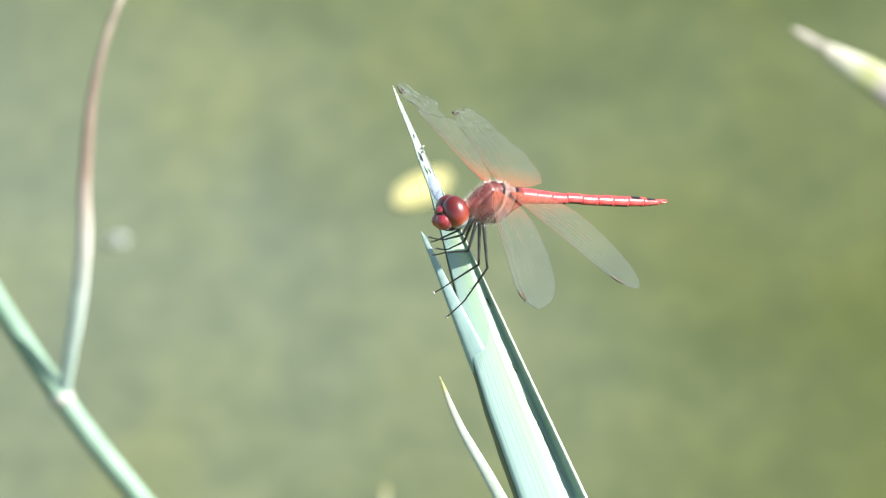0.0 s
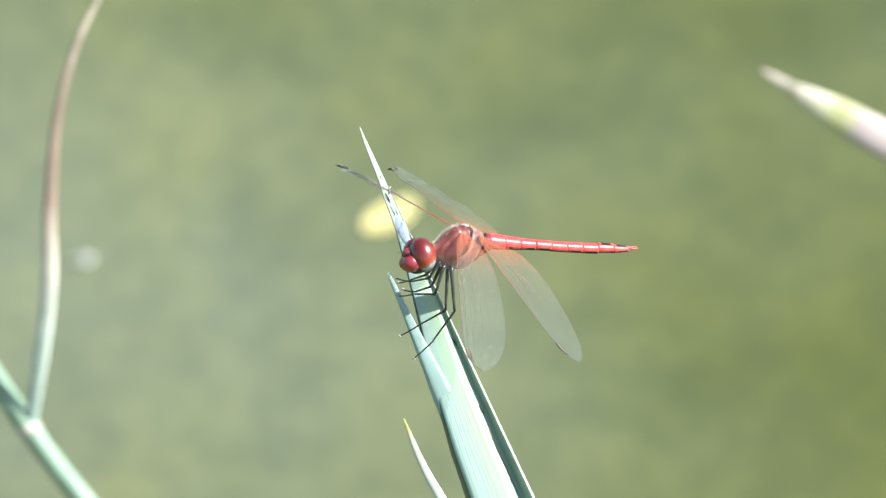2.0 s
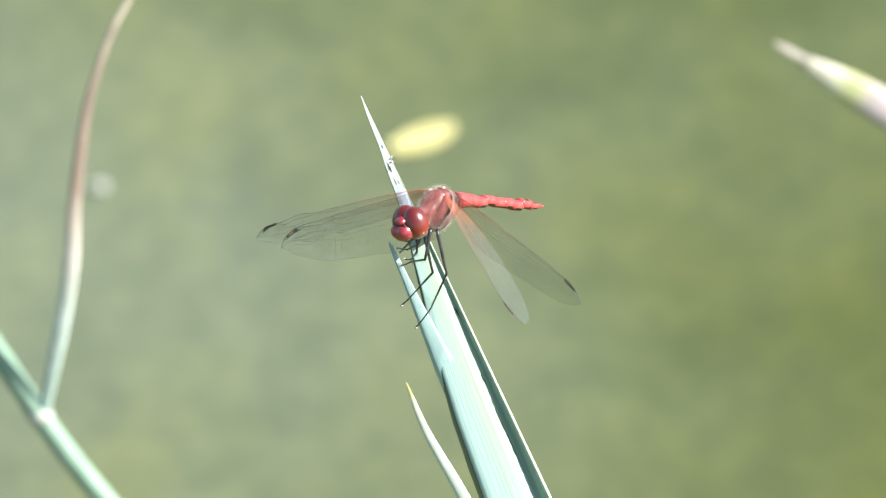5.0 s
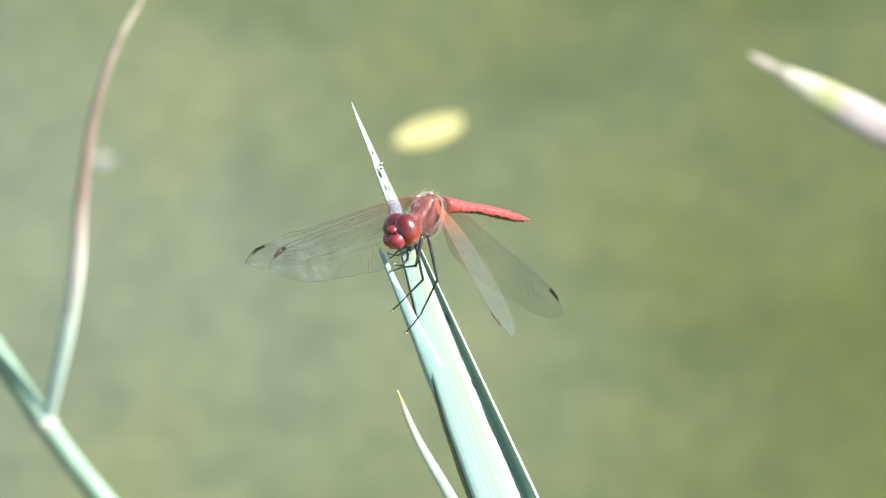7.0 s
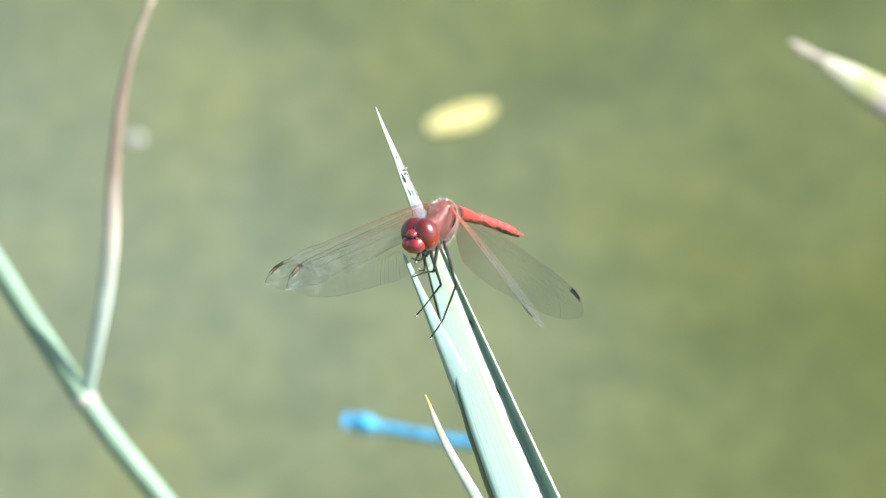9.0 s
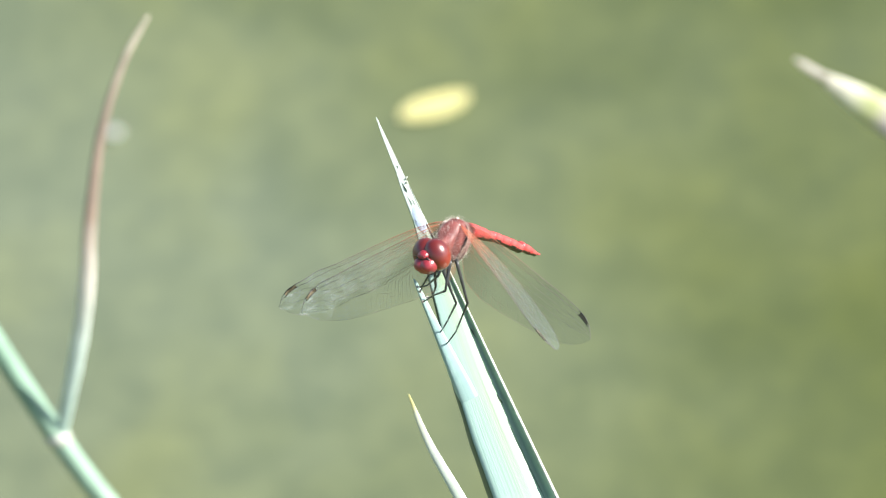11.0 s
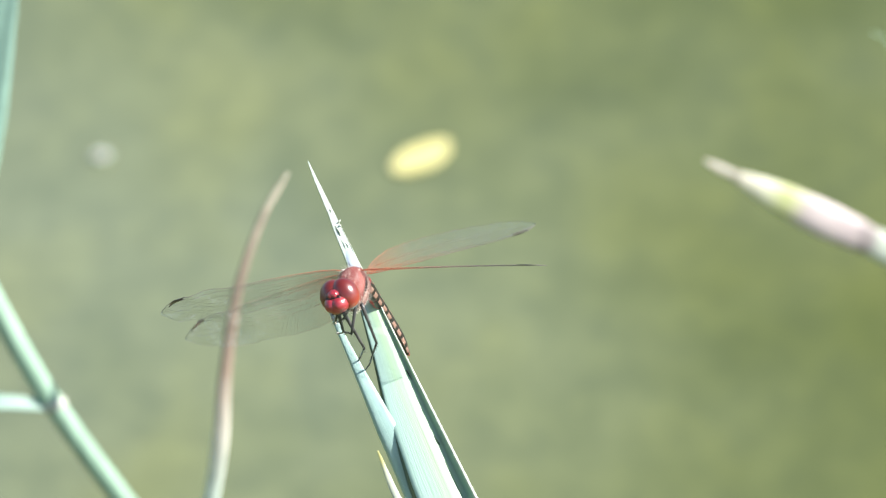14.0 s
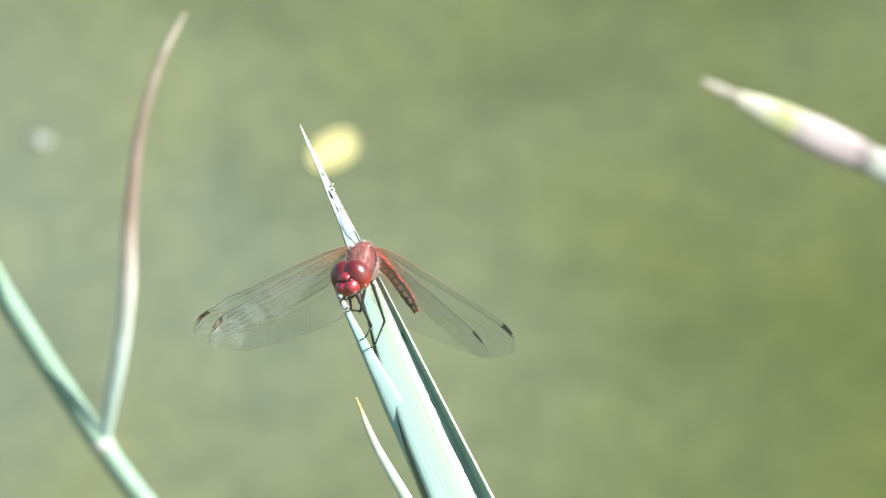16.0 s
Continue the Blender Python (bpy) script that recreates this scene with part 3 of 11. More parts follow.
    front = ribbon([leant(x, z, y) - leant(0, 0) for x, y, z in ((0.0400, 0.0200, -0.125), (0.0300, 0.0150, -0.085), (0.0175, 0.0090, -0.045), (0.0085, 0.0014, -0.021), (0.0035, -0.0002, -0.0085), (0, 0, 0))],
                   [(0, 0.12), (0.8, 0.55), (3, 0.9), (7, 1.25), (12, 1.9), (17, 2.7), (24, 3.9), (44, 4.8), (140, 5)], [(0, 0.62), (0.04, 0.40), (0.09, 0.19), (0.14, 0.06), (0.22, 0.01), (0.4, 0.0), (0.8, 0.02), (1, 0.05)], 0.00030, n=110, left=0.35)
    front_leaf = part("front_leaf", front, M_BLADE_FRONT, reed, "narrow bluish split leaf")
    return reed, front_leaf


reed, front_leaf = make_reed()


def make_shoot():
    shoot = thing("reed_shoot", "slender pale green reed shoot with a yellowish tip", "reed")
    part("leaf", ribbon([(0.160, 0.16, -1.10), (0.120, 0.09, -0.60), (0.062, 0.02, -0.17), (0.0262, 0.004, -0.056), (0.0112, 0.001, -0.0235), (0.0036, 0.0, -0.0090), (0, 0, 0)],
                        [(0, 0.25), (5, 1.0), (12, 1.5), (25, 2.2), (60, 3.4), (200, 5), (2000, 6)], ROUND, 0.0004, n=140, uv_len=0.03), M_SMALL, shoot)
    return shoot


shoot = make_shoot()


# ---- the tall jointed stem beside it ----
def make_stem():
    plant = thing("jointed_reed", "tall jointed green reed stem with long leaves, one withered brown", "reed")
    nodes = [(0.0, 0.0), (-0.0241, 0.0400), (-0.0397, 0.0752), (-0.0547, 0.1036), (-0.0662, 0.1292)]
    line = [(0.28, 0.10, -1.05), (0.21, 0.05, -0.52), (0.078, 0.01, -0.122), (0.0360, 0.0, -0.0485), (0.0178, 0.0, -0.0240)] + [(x, 0, z) for x, z in nodes] + [(-0.085, 0, 0.175), (-0.10, 0.0, 0.23)]
    part("stem", tube(line, [0.0029, 0.0027, 0.0025, 0.0024, 0.0023, 0.0023, 0.0023, 0.0022, 0.0021, 0.0017, 0.0008], 12, 140), M_STEM, plant)
    for i, (x, z) in enumerate(nodes):
        part("node", ball((x, 0, z), (0.0029 - 0.0001 * i, 0.0028 - 0.0001 * i, 0.0021), seg=14, ring=8), M_NODE, plant, "pale swollen joint")
    thin = part("withered_leaf", ribbon([(0.0002, -0.0010, -0.0006), (0.0018, -0.0040, 0.0089), (0.0042, -0.0089, 0.0242), (0.0054, -0.0136, 0.0374), (0.0057, -0.0165, 0.0499), (0.0075, -0.017, 0.0692), (0.0114, -0.015, 0.0837), (0.0161, -0.012, 0.0932)],
                                        [(0, 0.5), (4, 1.3), (20, 1.7), (35, 2.3), (60, 3.3), (80, 3.1), (100, 2.4)], ROUND, 0.0004, n=70, twist=25), M_THIN, plant, "narrow leaf, green below, withered brown above")

    def leaf(node, pts, widths, mat, label, twist=0, profile=FLAT_V):
        x, z = nodes[node]
        part("leaf", ribbon([(x + a, b, z + c) for a, b, c in pts], widths, profile, 0.0004, n=50, twist=twist, side=(0.3, 0.6, 0.7) if abs(pts[-1][0]) > abs(pts[-1][2]) else (1, 0, 0)), mat, plant, label)
    leaf(1, [(0, -0.001, 0), (-0.012, -0.003, 0.0022), (-0.025, -0.004, 0.0016), (-0.037, -0.004, -0.0010), (-0.056, -0.002, -0.010)], [0.0026, 0.0034, 0.0040, 0.0042, 0.0040, 0.0004], M_PALELEAF, "pale arching leaf")
    leaf(2, [(0, -0.001, 0), (0.0034, -0.002, 0.012), (0.0072, -0.001, 0.027), (0.0128, 0.002, 0.045), (0.0180, 0.004, 0.062), (0.0204, 0.005, 0.070)], [0.0050, 0.0078, 0.0097, 0.0099, 0.0080, 0.0056, 0.0034, 0.0018, 0.0003], M_REEDLEAF, "broad upright green leaf")
    leaf(3, [(0, -0.001, 0), (-0.008, -0.004, 0.0040), (-0.020, -0.006, 0.0078), (-0.035, -0.006, 0.008), (-0.055, -0.004, 0.0)], [0.003, 0.0085, 0.0105, 0.010, 0.0004], M_FOLD, "folded bright green leaf", 0, CREASED)
    leaf(4, [(0, -0.001, 0), (-0.008, -0.004, 0.0055), (-0.020, -0.006, 0.010), (-0.045, -0.003, 0.006)], [0.003, 0.009, 0.009, 0.0004], M_FOLD, "folded bright green leaf", 0, CREASED)
    return plant, thin


stem_plant, withered = make_stem()


# ---- the dry sheath tip on the other side ----
def make_sheath():
    s = thing("dry_reed_tip", "drying reed leaf tip, pinkish white with a yellow-green patch", "reed")
    part("leaf", ribbon([(0.33, 0.02, -1.2), (0.22, 0.01, -0.55), (0.130, 0.004, -0.15), (0.0725, 0.002, -0.0490), (0.044, 0.001, -0.0275), (0.0230, 0.0, -0.0140), (0.0085, 0.0, -0.0052), (0.0050, 0.0, -0.0031), (0, 0, 0)],
                        [(0, 0.5), (3, 1.7), (6.5, 1.9), (7.5, 1.7), (9, 3.0), (14, 5.1), (20, 7.0), (30, 7.8), (38, 7.0), (40, 6.0), (42, 6.6), (60, 6.6), (2000, 7)], ROUND, 0.0006, n=200, left=0.60, side=(0.5, 0, 0.85), uv_len=0.06), M_DRY, s)
    part("leaf", ribbon([(0.36, 0.03, -1.0), (0.20, 0.02, -0.35), (0.075, 0.005, -0.040), (0.0448, 0.0, 0.0165), (0.0382, 0.0, 0.0248)],
                        [0.006, 0.006, 0.0055, 0.0045, 0.0003], FLAT_V, 0.0004, n=60), M_GREENTIP, s, "slim green leaf tip")
    return s


sheath = make_sheath()


def make_far_shoot():
    s = thing("reed_shoot", "pale reed shoot tip rising from the water", "reed", pose(0, 0, 0))
    part("leaf", ribbon([(0.06, 0.05, -0.9), (0.03, 0.02, -0.4), (-0.001, 0.004, -0.06), (0, 0, 0)], [(0, 0.4), (6, 2.2), (20, 3.8), (2000, 6)], FLAT_V, 0.0004, n=60, uv_len=0.03), M_SMALL, s)
    return s


far_shoot = make_far_shoot()

# ---- floating things ----
def make_yellow_leaf():
    bm = bmesh.new()
    n, m = 26, 9
    grid = []
    for i in range(n + 1):
        s = i / n
        w = 0.00545 * (math.sin(math.pi * min(1, s * 1.02)) ** 0.5 if 0 < s < 0.98 else 0.02)
        row = []
        for j in range(m):
            a = 2 * j / (m - 1) - 1
            x = (s - 0.5) * 0.0229
            row.append((x, a * w * (1 + 0.06 * noise.noise(Vector((s * 6, a, 0)))), 0.00015 * a * a + 0.0002 * (2 * s - 1) ** 2 - 0.0004 - 0.0001 * (abs(a) < 0.1)))
        grid.append(row)
    for z in (0.0, 0.0003):
        vs = [[bm.verts.new((x, y, h + z)) for x, y, h in row] for row in grid]
        for i in range(n):
            for j in range(m - 1):
                bm.faces.new((vs[i][j], vs[i + 1][j], vs[i + 1][j + 1], vs[i][j + 1]))
    leaf = thing("fallen_leaf", "bright yellow fallen leaf floating on the pond water", "leaf")
    part("leaf_blade", bm, M_YELLOW, leaf)
    return leaf


yellow_leaf = make_yellow_leaf()


def make_fluff():
    f = thing("seed_fluff", "tiny whitish seed fluff floating on the water", "seed")
    bm = bmesh.new()
    rnd = random.Random(4)
    for i in range(60):
        a, b = rnd.uniform(0, 6.28), rnd.uniform(0.1, 1.2)
        d = Vector((math.cos(a) * math.cos(b), math.sin(a) * math.cos(b), math.sin(b))) * rnd.uniform(0.0016, 0.0033)
        tube([(0, 0, 0), d * 0.5, d], [0.00016, 0.0002, 0.0001], 4, 3, bm=bm)
    part("hairs", bm, M_FLUFF, f)
    part("seed", ball((0, 0, 0), (0.0010, 0.0007, 0.0005), seg=10, ring=6), M_FLUFF, f)
    return f


fluff = make_fluff()


# ---- the dragonfly ----
FORE = ([0, .04, .12, .25, .4, .55, .7, .82, .91, .97, 1.0], [0.0, .5, .9, 1.0, .95, .8, .75, .6, .1, -.9, -2.4], [-1.2, -2.3, -4.1, -5.6, -6.3, -6.8, -6.9, -6.5, -5.5, -4.1, -2.7])
HIND = ([0, .04, .12, .25, .4, .55, .7, .82, .91, .97, 1.0], [0.0, .5, .9, .9, .8, .7, .7, .5, .0, -1.0, -2.6], [-2.5, -5.7, -9.0, -10.0, -9.8, -9.1, -8.2, -7.2, -5.9, -4.3, -2.9])


def make_wing(parent, name, hind, sign, root, length):
    """One wing: a clear film along y with a leading edge at +x, its veins and its dark cell."""
    xs, lead, trail = HIND if hind else FORE
    n, m = 60, 14

    def place(s, a):
        x = at_of(xs, lead, s) * (1 - a) + at_of(xs, trail, s) * a
        pleat = 0.16 * math.sin(a * 20) * (1 - s) * (1 - a) - 0.5 * s * s + 0.35 * math.sin(s * 3.0) * a
        if sign < 0:        # the worn wings are crumpled towards the tip
            pleat += min(1.0, max(0.0, (s - 0.3) / 0.4)) * (1.1 * noise.noise(Vector((s * 9, a * 2.2, 7.0 + hind))) + 0.5 * noise.noise(Vector((s * 24, a * 6, 3.0 + hind))))
        return Vector((x, sign * s * length, pleat)) * MM
    bm = bmesh.new()
    uvl = bm.loops.layers.uv.new("UVMap")
    g = [[bm.verts.new(place(i / n, j / m)) for j in range(m + 1)] for i in range(n + 1)]
    for i in range(n):
        for j in range(m):
            f = bm.faces.new((g[i][j], g[i + 1][j], g[i + 1][j + 1], g[i][j + 1]))
            for lo, (p, q) in zip(f.loops, ((i, j), (i + 1, j), (i + 1, j + 1), (i, j + 1))):
                lo[uvl].uv = (q / m, p / n)
    wing = part(name, bm, M_FRAYED if sign < 0 else M_MEMBRANE, parent, "clear veined wing, crumpled near its tip" if sign < 0 else "clear veined wing, amber at its root")
    wing.location = Vector(root) * MM
    lines = [(0.0, 0, 1, 0.070), (0.05, 0, .62, 0.03), (0.10, 0, .97, 0.045), (0.2, .04, .99, 0.026), (0.31, .08, .97, 0.022), (0.42, .06, .93, 0.026), (0.52, .05, .75, 0.020), (1.0, 0, 1, 0.026)]

    def vein(bm, a, s0, s1, r, bend=0.0, k=24):
        ps = [place(s0 + (s1 - s0) * i / k, min(1, max(0, a + bend * (i / k) ** 2))) for i in range(k + 1)]
        side = Vector((1, 0, 0)) * 0.75 * r * MM
        up = Vector((0, 0, 1)) * 0.75 * r * MM
        loops = [[bm.verts.new(p + side), bm.verts.new(p + up), bm.verts.new(p - side), bm.verts.new(p - up)] for p in ps]
        for i in range(k):
            for j in range(4):
                bm.faces.new((loops[i][j], loops[i][(j + 1) % 4], loops[i + 1][(j + 1) % 4], loops[i + 1][j]))
    dark = bmesh.new()
    for i, (a, s0, s1, r) in enumerate(lines):
        vein(dark, a, s0, s1, r, 0.1 if 2 < i < 7 else 0)
    def hair_vein(p, half):
        for q0, q1 in zip(p, p[1:]):
            d = (q1 - q0).normalized()
            w = Vector((d.y, -d.x, 0)) * half * MM
            h = Vector((0, 0, 0.02 * MM))
            dark.faces.new([dark.verts.new(v) for v in (q0 - w + h, q0 + w + h, q1 + w + h, q1 - w + h)])
    # branches that sweep from the middle vein to the hind edge
    rnd = random.Random(11)
    for i in range(34):
        s = -0.02 + 0.86 * (i + rnd.uniform(-0.25, 0.25)) / 34
        a0, run = 0.40 + 0.10 * math.sin(i * 0.4) + rnd.uniform(-0.03, 0.03), 0.15 - 0.08 * i / 34
        hair_vein([place(min(1, max(0.01, s + run * (k / 7) ** 0.75)), a0 + (0.985 - a0) * (k / 7) ** 1.25) for k in range(8)], 0.0075)
    # cross veins, close along the leading edge and scattered behind it
    for i in range(70):
        s = 0.04 + 0.93 * (i + rnd.uniform(-0.4, 0.4)) / 70
        for a0, a1 in ((0.0, 0.10), (0.10, 0.2), (0.2, 0.31)) if i % 2 else ((0.0, 0.10), (0.31, 0.42), (0.42, 0.52)):
            lean = rnd.uniform(-0.003, 0.005)
            hair_vein([place(min(1, s + lean * k), a0 + (a1 - a0) * k / 2) for k in range(3)], 0.006)
    for i in range(150):
        s, a = rnd.uniform(0.04, 0.9), rnd.uniform(0.5, 0.95)
        hair_vein([place(s, a), place(min(1, s + rnd.uniform(0.012, 0.024)), a + rnd.uniform(-0.03, 0.02))], 0.0065)
    part("veining", dark, M_VEIN, wing, "fine veins, orange-red at the root and dark outwards", False)
    bm = bmesh.new()
    cells = []
    for k in range(7):
        s = 0.87 + 0.07 * k / 6
        cells.append([bm.verts.new(place(s, a) + Vector((0, 0, z * MM))) for a, z in ((0.005, 0.07), (0.11, 0.07), (0.11, -0.07), (0.005, -0.07))])
    for c0, c1 in zip(cells, cells[1:]):
        for j in range(4):
            bm.faces.new((c0[j], c0[(j + 1) % 4], c1[(j + 1) % 4], c1[j]))
    bm.faces.new(cells[0])
    bm.faces.new(cells[-1][::-1])
    mark = part("wing_mark", bm, M_STIGMA, wing, "small brown cell near the wing tip", False)
    bm = bmesh.new()
    for a in (0.0, 0.115):
        tube([place(0.86 + 0.09 * k / 3, a) for k in range(4)], [0.06 * MM, 0.10 * MM, 0.10 * MM, 0.06 * MM], 6, 8, bm=bm)
    part("mark_border", bm, M_BLACK, mark, "black border of the wing cell")
    return wing


def make_dragonfly():
    fly = thing("dragonfly", "red darter dragonfly perched on a green reed blade", "dragonfly")
    # thorax: a deep boxy barrel, pale stripes along its sides
    stations = [(5.0, 0.7, 0.9, -0.5), (4.2, 1.05, 1.35, -0.35), (3.0, 1.7, 2.45, 0.1), (1.2, 2.35, 3.65, 0.6), (-0.8, 2.5, 3.85, 0.75), (-2.6, 2.3, 3.1, 1.0), (-4.2, 1.85, 2.2, 1.4), (-5.8, 1.45, 1.45, 1.95)]
    xs = [-s[0] for s in stations]
    n, sides = 72, 40
    cs, prof = [], []
    for i in range(n + 1):
        x = xs[0] + (xs[-1] - xs[0]) * i / n
        ry, rz, cz = (at_of(xs, [s[k] for s in stations], x) for k in (1, 2, 3))
        cs.append(Vector((-x, 0, cz)) * MM)
        prof.append((ry, rz))

    def outline(i):
        ry, rz = prof[i]
        out = []
        for j in range(sides):
            a = 2 * math.pi * j / sides
            c, s = math.cos(a), math.sin(a)
            u = 80 * (cs[i].x + 0.40 * (cs[i].z + rz * s * MM)) + 0.42
            k = 1 - sum(0.07 * math.exp(-((u - g) / 0.028) ** 2) for g in (0.165, 0.42, 0.84)) * (s > -0.8) + 0.09 * noise.noise(Vector((i * 0.16, 1.6 * c, 1.6 * s)))
            out.append((ry * k * abs(c) ** 0.8 * (1 if c > 0 else -1) * MM, rz * k * abs(s) ** 0.9 * (1 if s > 0 else -1) * MM))
        return out
    side = Vector((0, 1, 0))
    up = Vector((0, 0, 1))

    bm = bmesh.new()
    rings(bm, cs, [(side, up)] * (n + 1), outline)
    part("thorax", bm, M_THORAX, fly, "red-brown thorax with pale slanting side stripes")
    # wing hinges on the back
    bm = bmesh.new()
    for x, y, z in ((0.8, 1.35, 3.85), (0.8, -1.35, 3.85), (-2.6, 1.3, 3.4), (-2.6, -1.3, 3.4), (-0.9, 0, 4.58)):
        ball(Vector((x, y, z)) * MM, (0.45 * MM, 0.24 * MM, 0.22 * MM), bm, 12, 8, Matrix.Rotation(0.4 * y, 4, "Z"))
    part("wing_hinges", bm, M_HINGE, fly, "pale pinkish wing hinges on the back")
    # fine hair round the front of the thorax
    bm = bmesh.new()
    rnd = random.Random(7)
    for i in range(3600):
        x = rnd.uniform(-3.0, 5.0)
        ry, rz, cz = (at_of(xs, [s[k] for s in stations], -x) for k in (1, 2, 3))
        a = rnd.uniform(0, 6.28)
        d = Vector((rnd.uniform(-0.3, 0.6), math.cos(a), math.sin(a))).normalized()
        p = Vector((x, ry * math.cos(a), cz + rz * math.sin(a)))
        q = p + d * rnd.uniform(0.2, 1.25)
        w = d.cross(Vector((rnd.random(), rnd.random(), rnd.random()))).normalized() * 0.0075
        w2 = d.cross(w)
        vs = [bm.verts.new(v * MM) for v in (p + w, p - 0.5 * w + 0.8 * w2, p - 0.5 * w - 0.8 * w2, q)]
        for tri in ((0, 1, 3), (1, 2, 3), (2, 0, 3)):
            bm.faces.new([vs[k] for k in tri])
    part("bristles", bm, M_HAIR, fly, "fine pale hair", False)
    # neck and head
    part("neck", tube([Vector((4.4, 0, -0.4)) * MM, Vector((5.3, 0, -0.8)) * MM, Vector((6.1, 0, -1.2)) * MM], [1.5 * MM, 1.25 * MM, 1.3 * MM], 14, 8), M_BLACK, fly)
    for x, r in ((4.75, 1.35), (5.35, 1.2)):
        part("collar", ball(Vector((x, 0, -0.65 - 0.5 * (x - 4.75))) * MM, (0.2 * MM, r * MM, (r + 0.25) * MM), seg=18, ring=10), M_PALE, fly, "pale collar ridge")
    head = part("head", ball(Vector((-1.15, 0, -0.50)) * MM, (1.5 * MM, 3.25 * MM, 2.45 * MM)), M_CAPSULE, fly, "pale grey head capsule behind the eyes")
    head.location = Vector((7.2, 0, -1.4)) * MM
    for s in (1, -1):
        part("eye", ball(Vector((-0.45, 1.20 * s, 0.22)) * MM, (2.25 * MM, 2.32 * MM, 2.85 * MM), seg=48, ring=30, turn=Matrix.Rotation(radians(14 * s), 4, "X")), M_EYE, head, "large glossy dark red compound eye")
    bm = ball(Vector((1.55, 0, 1.05)) * MM, (1.0 * MM, 0.95 * MM, 0.72 * MM))
    for s in (1, -1):
        ball(Vector((1.6, 0.36 * s, 0.92)) * MM, (1.0 * MM, 0.74 * MM, 0.70 * MM), bm, 24, 14)
    part("forehead", bm, M_FACE, head, "glossy red two-lobed forehead")
    bm = ball(Vector((1.4, 0, -0.95)) * MM, (1.75 * MM, 2.15 * MM, 1.65 * MM), seg=36, ring=20)
    for s in (1, -1):
        ball(Vector((1.55, 0.66 * s, -0.80)) * MM, (1.70 * MM, 1.50 * MM, 1.45 * MM), bm, 32, 18)
    part("upper_lip", bm, M_FACE, head, "glossy red face plate")
    part("face_groove", tube([Vector((2.40 - 0.16 * y * y, y, 0.50 - 0.05 * abs(y))) * MM for y in (-1.5, -0.8, 0, 0.8, 1.5)], [0.05 * MM, 0.15 * MM, 0.2 * MM, 0.15 * MM, 0.05 * MM], 6, 14), M_BLACK, head, "dark groove between forehead and face plate")
    part("lower_lip", ball(Vector((0.15, 0, -2.42)) * MM, (1.5 * MM, 1.4 * MM, 0.62 * MM)), M_BLACK, head, "black lower lip")
    part("mouth", tube([Vector((1.9, y, -2.35 - 0.08 * abs(y))) * MM for y in (-1.4, -0.5, 0.5, 1.4)], [0.05 * MM, 0.14 * MM, 0.14 * MM, 0.05 * MM], 6, 10), M_BLACK, head)
    for s in (1, -1):
        part("face_seam", tube([Vector(q) * MM for q in ((2.05, 0.45 * s, 1.2), (2.15, 1.15 * s, 0.55), (2.0, 1.5 * s, -0.4), (1.6, 1.9 * s, -1.3))], [0.05 * MM, 0.2 * MM, 0.22 * MM, 0.1 * MM], 6, 10), M_BLACK, head, "dark seam between eye and face")
        part("temple_stripe", tube([Vector(q) * MM for q in ((-1.4, 1.3 * s, 1.8), (-1.75, 2.0 * s, 0.6), (-1.8, 2.15 * s, -0.8), (-1.2, 1.9 * s, -2.1))], [0.08 * MM, 0.2 * MM, 0.2 * MM, 0.08 * MM], 6, 10), M_BLACK, head, "dark stripe behind the eye")
    part("crown", ball(Vector((1.8, 0, 0.85)) * MM, (0.5 * MM, 0.5 * MM, 0.45 * MM), seg=16, ring=10), M_FACE, head)
    for s in (1, -1):
        part("feeler", tube([Vector((1.6, 0.4 * s, 0.6)) * MM, Vector((2.3, 0.7 * s, 1.1)) * MM, Vector((3.0, 1.2 * s, 1.3)) * MM], [0.09 * MM, 0.05 * MM, 0.02 * MM], 5, 6), M_BLACK, head)
    # abdomen: nine jointed rings
    seg_len = 26.5 / 9
    radius = [1.58, 1.40, 1.16, 1.02, 0.98, 1.00, 1.03, 1.00, 0.90, 0.52]
    rings_made = []
    for k in range(9):
        n, sides = 10, 20
        bm = bmesh.new()
        cs = [Vector((-seg_len * (i / n) * 1.03 + 0.04, 0, 0)) * MM for i in range(n + 1)]

        def outline(i, k=k, n=n, sides=sides):
            f = i / n
            r = radius[k] * (1 - f) + radius[k + 1] * f + 0.03 * max(0, 1 - abs(f - 0.93) / 0.12) - 0.04 * max(0, 1 - f / 0.12)
            return [(r * math.cos(2 * math.pi * j / sides) * MM, r * (0.86 if math.sin(2 * math.pi * j / sides) > 0 else 0.95) * math.sin(2 * math.pi * j / sides) * MM) for j in range(sides)]

        def slot(i, j, k=k, n=n, sides=sides):
            a = 2 * math.pi * (j + 0.5) / sides
            z, f = math.sin(a), i / n
            if -0.72 < z < -0.42 + 0.06 * math.sin(k * 2.3 + f * 3) and 0.2 + 0.1 * math.sin(k * 1.7) < f < (0.9 if k > 1 else 0.6) and k > 0:
                return 1
            if z < -0.60:
                return 2 if z < -0.90 and 0.15 < f < 0.8 and abs(math.cos(a)) > 0.14 else 1
            if k >= 7 and z > 0.8 and 0.1 < f < 0.75:
                return 1
            if z < -0.05 and f > 0.9:
                return 1
            return 0
        rings(bm, cs, [(Vector((0, 1, 0)), Vector((0, 0, 1)))] * (n + 1), outline, slot=slot)
        rings_made.append(part("abdomen_ring", bm, [M_RED, M_BLACK, M_BELLY], fly, "red abdomen ring with black side dashes"))
    tail = bmesh.new()
